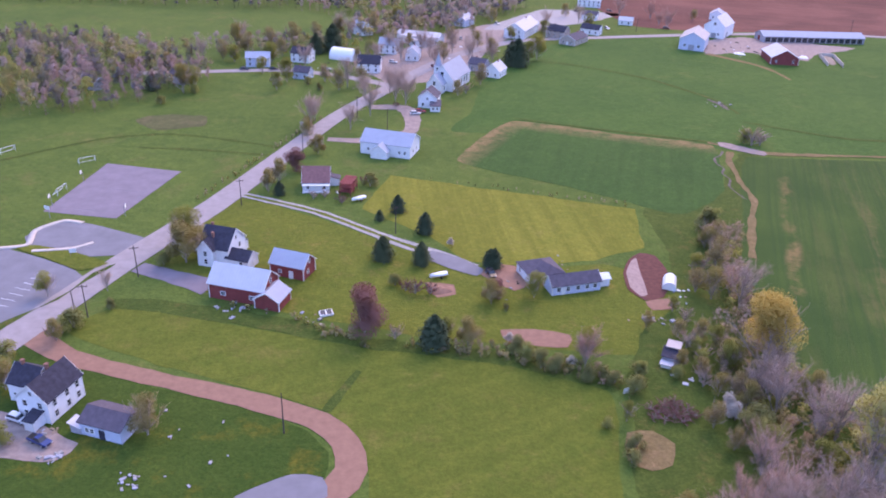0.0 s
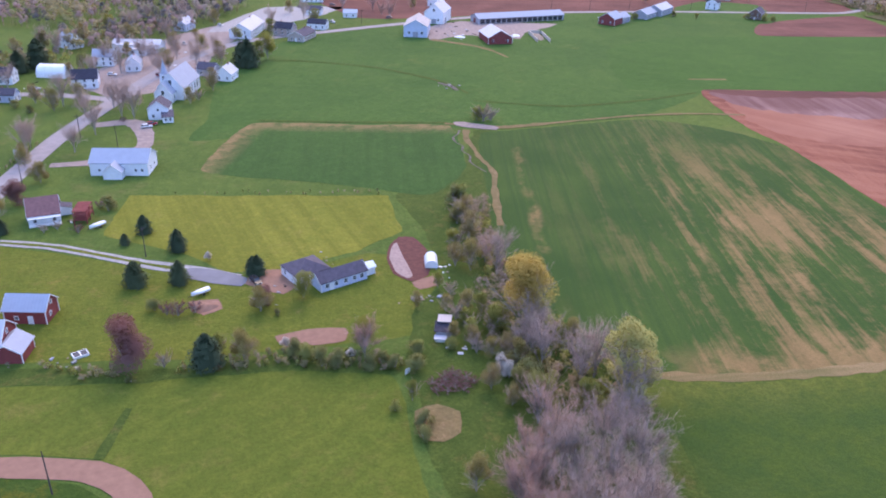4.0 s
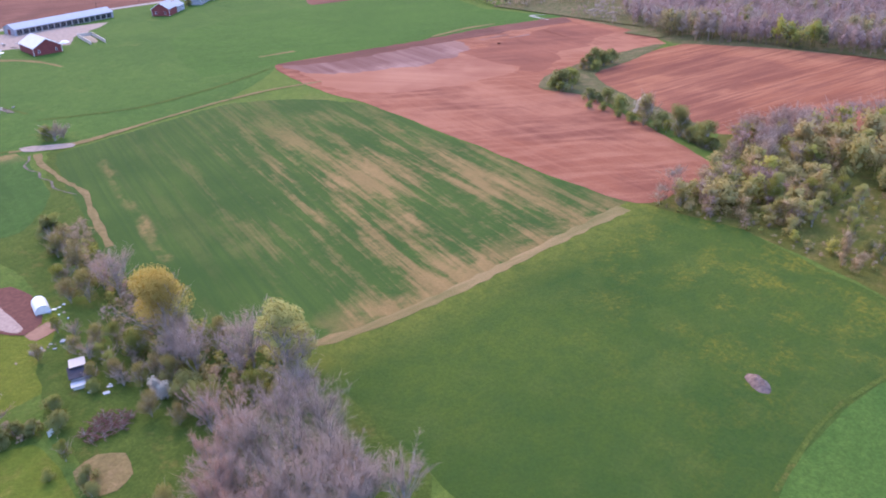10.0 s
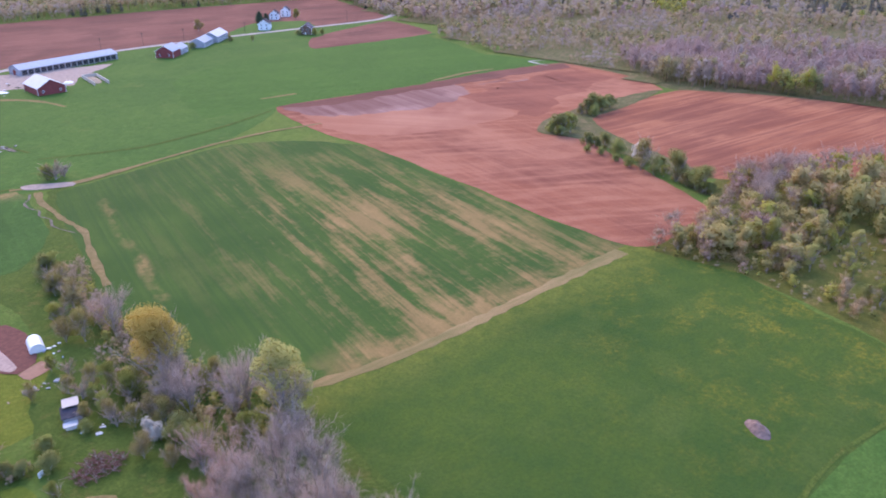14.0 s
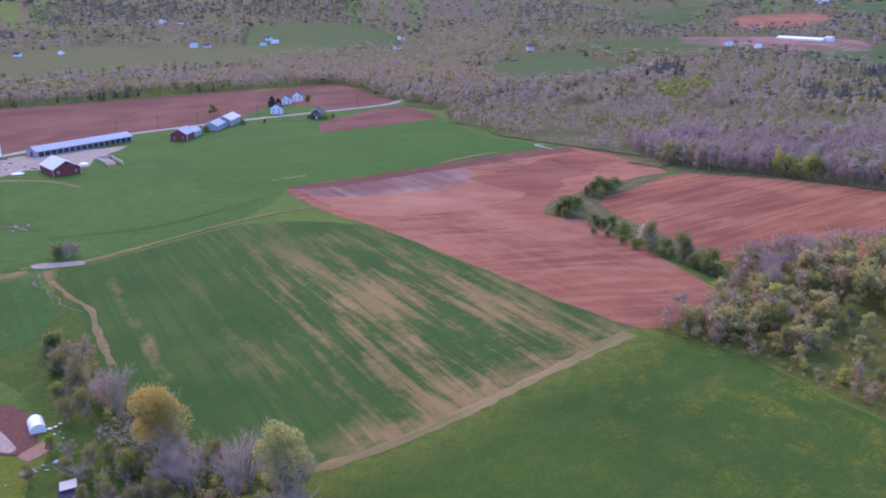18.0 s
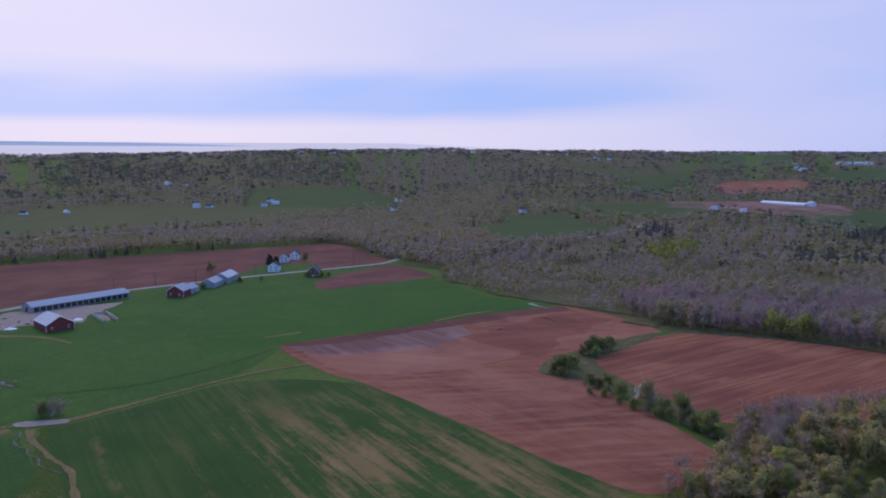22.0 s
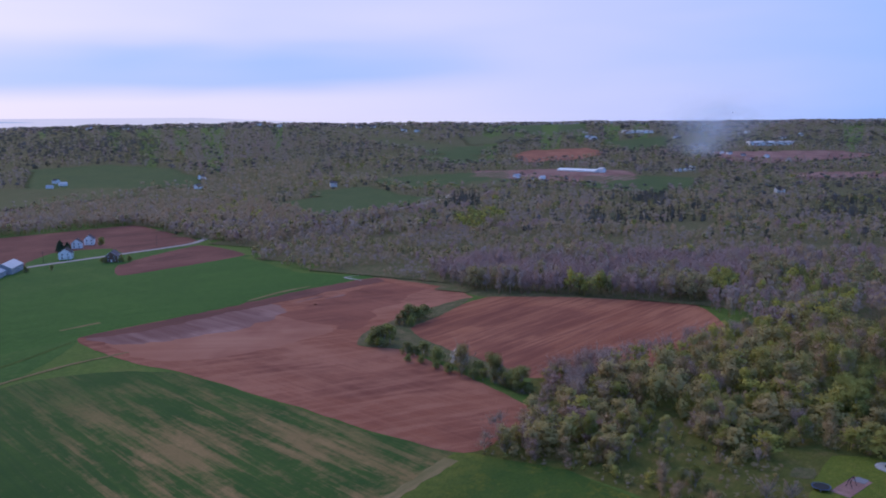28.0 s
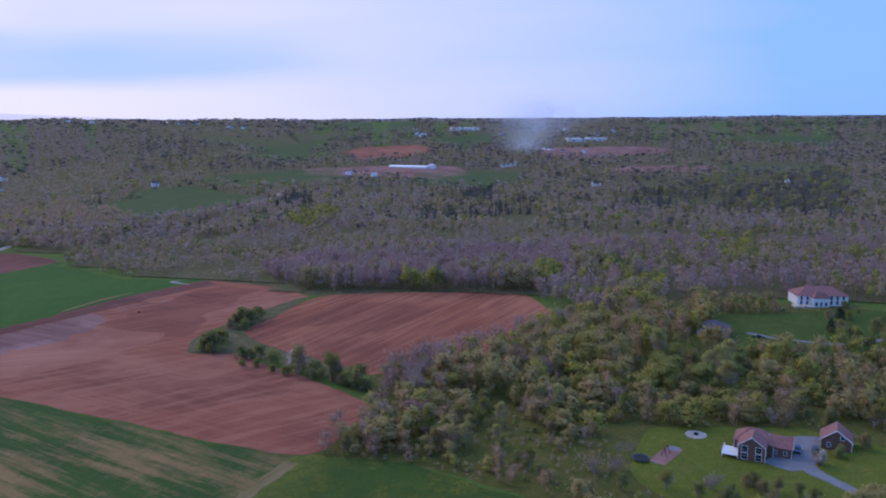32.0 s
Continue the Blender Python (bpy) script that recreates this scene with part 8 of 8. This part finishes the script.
sign(-99, 185, 20, 1.8, 1.2, 1.0, "white sign board on two posts by the school")
sign(-58, 300, 20, 1.4, 1.8, 0.6, "white sign board beside the road")
sign(39.5, 133.5, 20, 1.3, 1.3, 0.2, "white box on short posts at the lawn corner")

# trampoline, play pad and fire ring by the brown house
h = house("trampoline", 226, -1, 0, "round dark trampoline on the lawn", "trampoline")
bm = bmesh.new()
bmesh.ops.create_cone(bm, cap_ends=True, segments=24, radius1=2.2, radius2=2.2, depth=0.06, matrix=pose(0, 0, 0.9))
from_bm("mat", bm, M["rubber"], h)
bm = bmesh.new()
for k in range(24):
    a, c = 2 * math.pi * k / 24, 2 * math.pi * (k + 1) / 24
    v = [bm.verts.new((math.cos(q) * r, math.sin(q) * r, 0.98)) for q, r in ((a, 2.2), (c, 2.2), (c, 2.55), (a, 2.55))]
    bm.faces.new(v)
PAINT["pad"] = plain("blue_pad", (0.03, 0.05, 0.11), 0.5)
from_bm("pad", bm, PAINT["pad"], h)
for k in range(6):
    v, f = stem((math.cos(k * 1.047) * 2.3, math.sin(k * 1.047) * 2.3, 0), (math.cos(k * 1.047) * 2.3, math.sin(k * 1.047) * 2.3, 0.95), 0.05, 0.05, 6)
    part("leg", mesh_of("leg", v, f, M["grey_boards"]), h)
h = house("play_pad", 231, -8.5, -114, "sandy play pad with a dark climbing frame", "play area")
bm = bmesh.new()
box(bm, -2.6, 2.6, -7, 7, 0, 0.16)
from_bm("slab", bm, M["mauve"], h)
bm = bmesh.new()
box(bm, -1.6, 1.6, 4.0, 7.4, 0.165, 0.24)
from_bm("rubber_mat", bm, M["lot"], h)
for a, b in (((-1.2, -1, 0.1), (-0.3, -1, 2.6)), ((0.6, -1, 0.1), (-0.3, -1, 2.6)), ((-1.2, 1.6, 0.1), (-0.3, 1.6, 2.6)), ((0.6, 1.6, 0.1), (-0.3, 1.6, 2.6)), ((-0.3, -1.2, 2.6), (-0.3, 1.8, 2.6))):
    v, f = stem(a, b, 0.09, 0.09, 6)
    part("bar", mesh_of("bar", v, f, M["rubber"]), h)
h = house("fire_ring", 249, -18, 0, "round grey paved fire ring on the lawn", "fire pit")
bm = bmesh.new()
bmesh.ops.create_cone(bm, cap_ends=True, segments=28, radius1=3.4, radius2=3.3, depth=0.2, matrix=pose(0, 0, 0.18))
from_bm("paving", bm, M["gravel"], h)
bm = bmesh.new()
bmesh.ops.create_cone(bm, cap_ends=True, segments=14, radius1=0.8, radius2=0.7, depth=0.5, matrix=pose(0, 0, 0.5))
from_bm("fire_bowl", bm, M["rubber"], h)


def litter(name, label, category, cx, cy, spread, n, size, mats, seed, tall=0.6):
    """Loose boards, stones and junk lying about: each a thing of its own."""
    r = random.Random(seed)
    for k in range(n):
        bm = bmesh.new()
        s = 0.68 * size * r.uniform(0.4, 1.4)
        v = box(bm, -s, s, -s * r.uniform(0.3, 0.9), s * r.uniform(0.3, 0.9), -0.05, s * tall * r.uniform(0.3, 1.0))
        for q in v:
            q.co += Vector((r.uniform(-0.2, 0.2), r.uniform(-0.2, 0.2), r.uniform(-0.06, 0.06))) * s
        bmesh.ops.bevel(bm, geom=bm.edges[:], offset=0.08 * s, segments=1, affect="EDGES")
        ob = new(name, mesh_from(bm, M[r.choice(mats)]))
        ob.matrix_basis = pose(cx + r.gauss(0, spread), cy + r.gauss(0, spread), 0.14, 0, 0, r.uniform(0, 360))
        tagged(ob, label, category, group=name + " clutter")


litter("stone", "pale boulder lying in the grass", "stone", -45, 113, 6, 9, 0.5, ("rock", "grey_boards"), 1)
litter("rubble", "grey rubble heaped in the yard", "rubble", -68.5, 108, 1.0, 14, 0.6, ("rock", "grey_boards"), 2)
litter("rubble", "pale rubble by the white house", "rubble", -73, 115, 1.2, 12, 0.5, ("rock", "grey_boards", "wood"), 3)
litter("rubble", "rubble and junk at the lawn foot", "rubble", -53, 102.5, 1.3, 18, 0.5, ("rock", "grey_boards"), 4)
litter("board", "weathered board leaning by the red barn", "board", -50, 162, 2.0, 12, 0.9, ("grey_boards", "rock"), 5, 0.3)
litter("junk", "farm junk on the grass", "junk", -28, 160, 3.0, 8, 0.7, ("rock", "grey_boards", "wood"), 6)
litter("junk", "garden clutter by the bungalow", "junk", 30, 190, 2.2, 16, 0.5, ("grey_boards", "rubber", "wood", "rock"), 7)
litter("junk", "junk in the sandy yard", "junk", 15, 178, 2.5, 12, 0.5, ("grey_boards", "rubber", "rock"), 8)
litter("planter", "low timber garden frame with soil", "planter", 51, 164, 2.2, 14, 0.7, ("wood", "grey_boards", "rock"), 9, 0.4)
litter("junk", "clutter beside the garden tunnel", "junk", 63, 177, 1.8, 8, 0.6, ("trim", "pale_blue", "wood"), 10)
litter("junk", "farmyard clutter between barns", "junk", 175, 480, 9, 22, 1.3, ("wood", "rubber", "rock", "tin"), 11)
litter("junk", "clutter outside the village houses", "junk", -66, 398, 6, 12, 0.9, ("trim", "rubber", "tin"), 12)
litter("junk", "clutter in the village yards", "junk", 10, 450, 16, 14, 1.0, ("trim", "rubber", "lane"), 13)
litter("ruin_stone", "broken masonry among bushes", "rubble", 290, -65, 3.0, 20, 1.0, ("rock", "brick", "trim"), 14)
litter("junk", "pale junk by the small shed", "junk", 53, 140, 1.3, 5, 0.7, ("trim", "tin"), 15)
litter("junk", "clutter by the porch house", "junk", -34, 236, 1.6, 9, 0.6, ("trim", "rubber", "wood"), 16)
litter("stone", "pale stones along the ditch", "stone", 126, 356, 2.5, 12, 0.8, ("rock", "wet"), 17)
h = house("cold_frame", -27.5, 160.5, 20, "white cold frame with four panes on the grass", "cold frame")
bm = bmesh.new()
box(bm, -1.6, 1.6, -1.2, 1.2, 0.0, 0.5)
from_bm("base", bm, M["trim"], h)
for i in (-1, 1):
    bm = bmesh.new()
    box(bm, i * 0.78 - 0.62, i * 0.78 + 0.62, -1.0, 1.0, 0.5, 0.55)
    from_bm("pane", bm, M["glass"], h)
h = house("play_set", -31.5, 236, -10, "dark red wooden play tower", "play tower")
for px, py in ((-1.8, -3.6), (1.8, -3.6), (-1.8, 0), (1.8, 0), (-1.8, 3.6), (1.8, 3.6)):
    v, f = stem((px, py, 0), (px, py, 4.4), 0.14, 0.12, 6)
    part("post", mesh_of("post", v, f, M["barnred"]), h)
for z in (1.4, 2.9, 4.3):
    bm = bmesh.new()
    for k in range(12):
        box(bm, -2.0, 2.0, -3.8 + k * 0.64, -3.36 + k * 0.64, z, z + 0.1)
    from_bm("platform", bm, M["barnred"], h)
for px in (-1.9, 1.9):
    for z in (2.0, 3.4):
        bm = bmesh.new()
        box(bm, px - 0.05, px + 0.05, -3.7, 3.7, z, z + 0.12)
        from_bm("rail", bm, M["barnred"], h)

# trees of the village
rv = random.Random(5)
for x, y in ((-42, 425), (-68, 480), (-85, 425), (11, 494), (54, 462), (-7, 518), (32, 566), (120, 573), (171, 566), (-37, 521), (-52, 412), (-60, 440), (-5, 440), (22, 448), (36, 480), (-90, 405), (-110, 402), (-78, 420), (60, 520), (84, 540), (-24, 450), (2, 465)):
    plant(rv.choice(("bare", "brown", "bud", "brown", "green", "broad")), x + rv.uniform(-3, 3), y + rv.uniform(-3, 3), rv.uniform(0.7, 1.15))
# single trees that stand out of the brush
rb = random.Random(12)
for k in range(64):
    t, q = rb.random(), rb.random()
    plant(rb.choice(("bud", "green", "brown", "bare", "bud", "grey_bush", "bush", "lime")), 210 + 95 * t + 18 * q, 88 - 75 * q - 40 * t * q, rb.uniform(0.45, 0.95))
for k in range(26):
    plant(rb.choice(("bud", "green", "green", "brown", "white_bush", "bush")), rb.uniform(262, 345), rb.uniform(-70, -8), rb.uniform(0.5, 1.0))
for k in range(16):
    plant(rb.choice(("green", "green", "bud", "lime")), rb.uniform(284, 328), rb.uniform(-44, -4), rb.uniform(0.9, 1.35))
for k in range(14):
    a, q = 2.4 * k, 0.95 * math.sqrt((k + 0.5) / 14)
    plant("red_bush", 47.5 + 5.2 * q * math.cos(a), 127.5 + 3.8 * q * math.sin(a), 0.85 + 0.05 * (k % 4), squash=0.5)
for k in range(8):
    plant("bare", 256 + 7 * k + rb.uniform(-4, 4), 86 + rb.uniform(-4, 5) - 4 * abs(k - 3), rb.uniform(0.9, 1.25))

# the grove by the creek is one closed canopy
rg = random.Random(31)
for k, (x, y) in enumerate(((52, 92), (47, 86), (58, 89), (51, 81), (68, 94), (63, 85), (66, 83), (60, 72), (55, 79), (57, 94), (48, 92), (44, 83), (65, 73), (58, 76), (70, 88), (66, 77), (50, 76), (54, 70), (68, 68), (46, 78))):
    plant("rosy" if x < 54 and k % 3 else "bare", x + rg.uniform(-1, 1), y + rg.uniform(-1, 1), rg.uniform(0.95, 1.3))
for k, x, y, h in (("broad", 65, 145, 0.75), ("bud", 53, 143, 0.55), ("brown", 66, 178, 0.85), ("broad", 69, 189, 0.6), ("bush", 76, 205, 1.5), ("brown", 61, 155, 0.7), ("grey_bush", 57, 152, 1.5), ("bud", 76, 133, 0.7),
                   ("green", 63, 122, 0.8), ("brown", 59, 134, 0.7), ("brown", 57, 140, 0.65), ("white_bush", 60, 126, 1.1), ("green", 64, 115, 0.7), ("brown", 57, 117, 0.6), ("bare", 72, 139, 1.0), ("bare", 66, 133, 0.9)):
    plant(k, x, y, h)
plant("broad", -71, 194, 1.25, "broad olive-yellow tree shading the white farmhouse")
for k, x, y, h in (("broad", 455, 555, 0.9),
                   ("spruce", 422, 563, 1.2),
                   ("spruce", 429, 563, 0.9),
                   ("bush", 407, 476, 1.6),
                   ("bush", 399, 485, 1.5),
                   ("bush", 414, 475, 1.3),
                   ("broad", 362, 563, 1.0),
                   ("bud", 302, 495, 0.6),
                   ("bush", 314, 499, 1.6),
                   ("bush", 350, 505, 1.4),
                   ("green", 361, 492, 0.5)):
    plant(k, x, y, h)
for k, x, y, h in (("broad", 293, 181, 0.55),
                   ("bush", 296, 187, 1.6),
                   ("broad", 332, 193, 0.6),
                   ("broad", 345, 189, 0.55),
                   ("bush", 309, 185, 1.8),
                   ("bush", 333, 187, 1.7),
                   ("bush", 280, 159, 1.0),
                   ("bush", 281, 153, 1.1),
                   ("bush", 277, 144, 1.0),
                   ("brown", 272, 130, 0.65),
                   ("bush", 274, 136, 1.3),
                   ("broad", 271, 120, 0.55),
                   ("brown", 269, 114, 0.6),
                   ("broad", 267, 109, 0.6),
                   ("bush", 266, 105, 1.8),
                   ("broad", 264, 100, 0.5),
                   ("bush", 271, 124, 1.5)):
    plant(k, x, y, h)
# bare trees along the far red field, and bushes in the clearing below
for k in range(18):
    plant("bare", 284 + 5.6 * k + rg.uniform(-2, 2), 94 - 3.5 * k + rg.uniform(-5, 1), rg.uniform(0.7, 1.05))
for k, x, y, h in (("bud", 231, 66, 0.9), ("bush", 240, 72, 1.3), ("grey_bush", 246, 60, 1.6), ("white_bush", 236, 60, 1.1), ("green", 224, 40, 0.6), ("bush", 216, 34, 1.2), ("bud", 212, 30, 0.7), ("green", 206, 26, 0.6),
                   ("brown", 240, 26, 0.6), ("grey_bush", 250, 16, 1.4), ("bush", 258, 14, 1.2), ("grey_bush", 214, 12, 1.7), ("green", 264, 4, 0.7), ("bud", 226, 78, 0.8)):
    plant(k, x, y, h)
for k, x, y, h in (("bud", 208, -8, 0.7), ("green", 204, -16, 0.6), ("bush", 206, -24, 1.5), ("brown", 202, -34, 0.7), ("bud", 204, -44, 0.7), ("bush", 208, -56, 1.4), ("green", 205, 4, 0.6), ("grey_bush", 216, 6, 1.6), ("brown", 198, 12, 0.7), ("bush", 196, -2, 1.3)):
    plant(k, x, y, h)
for k, x, y, h in (("bud", 212, -29, 0.55),
                   ("broad", 211, -33, 0.5),
                   ("bud", 213, -37, 0.5),
                   ("green", 212, -42, 0.5),
                   ("grey_bush", 211, -20, 1.5),
                   ("bush", 216, -31, 1.3),
                   ("white_bush", 234, -52, 1.2),
                   ("grey_bush", 235, -51, 1.4),
                   ("bush", 241, -58, 1.2),
                   ("brown", 262, -46, 0.8),
                   ("grey_bush", 264, -43, 1.8),
                   ("green", 269, -54, 0.6),
                   ("brown", 268, -49, 0.8),
                   ("broad", 249, -67, 0.6),
                   ("bud", 268, -74, 0.8),
                   ("broad", 290, -78, 1.0)):
    plant(k, x, y, h)
for k in range(14):
    plant("green", rg.uniform(282, 318), rg.uniform(-40, -2), rg.uniform(1.0, 1.4), "tall tree in bright yellow-green leaf", which=2)

for k in range(26):
    plant(rg.choice(("green", "bush", "bud", "green", "brown", "spruce")), rg.uniform(358, 432), rg.uniform(-128, -84), rg.uniform(0.6, 1.0))

# model trees that were not needed
for models in KIND.values():
    for src in models:
        if src.name not in USED:
            for o in (*src.children_recursive, src):
                bpy.data.objects.remove(o)
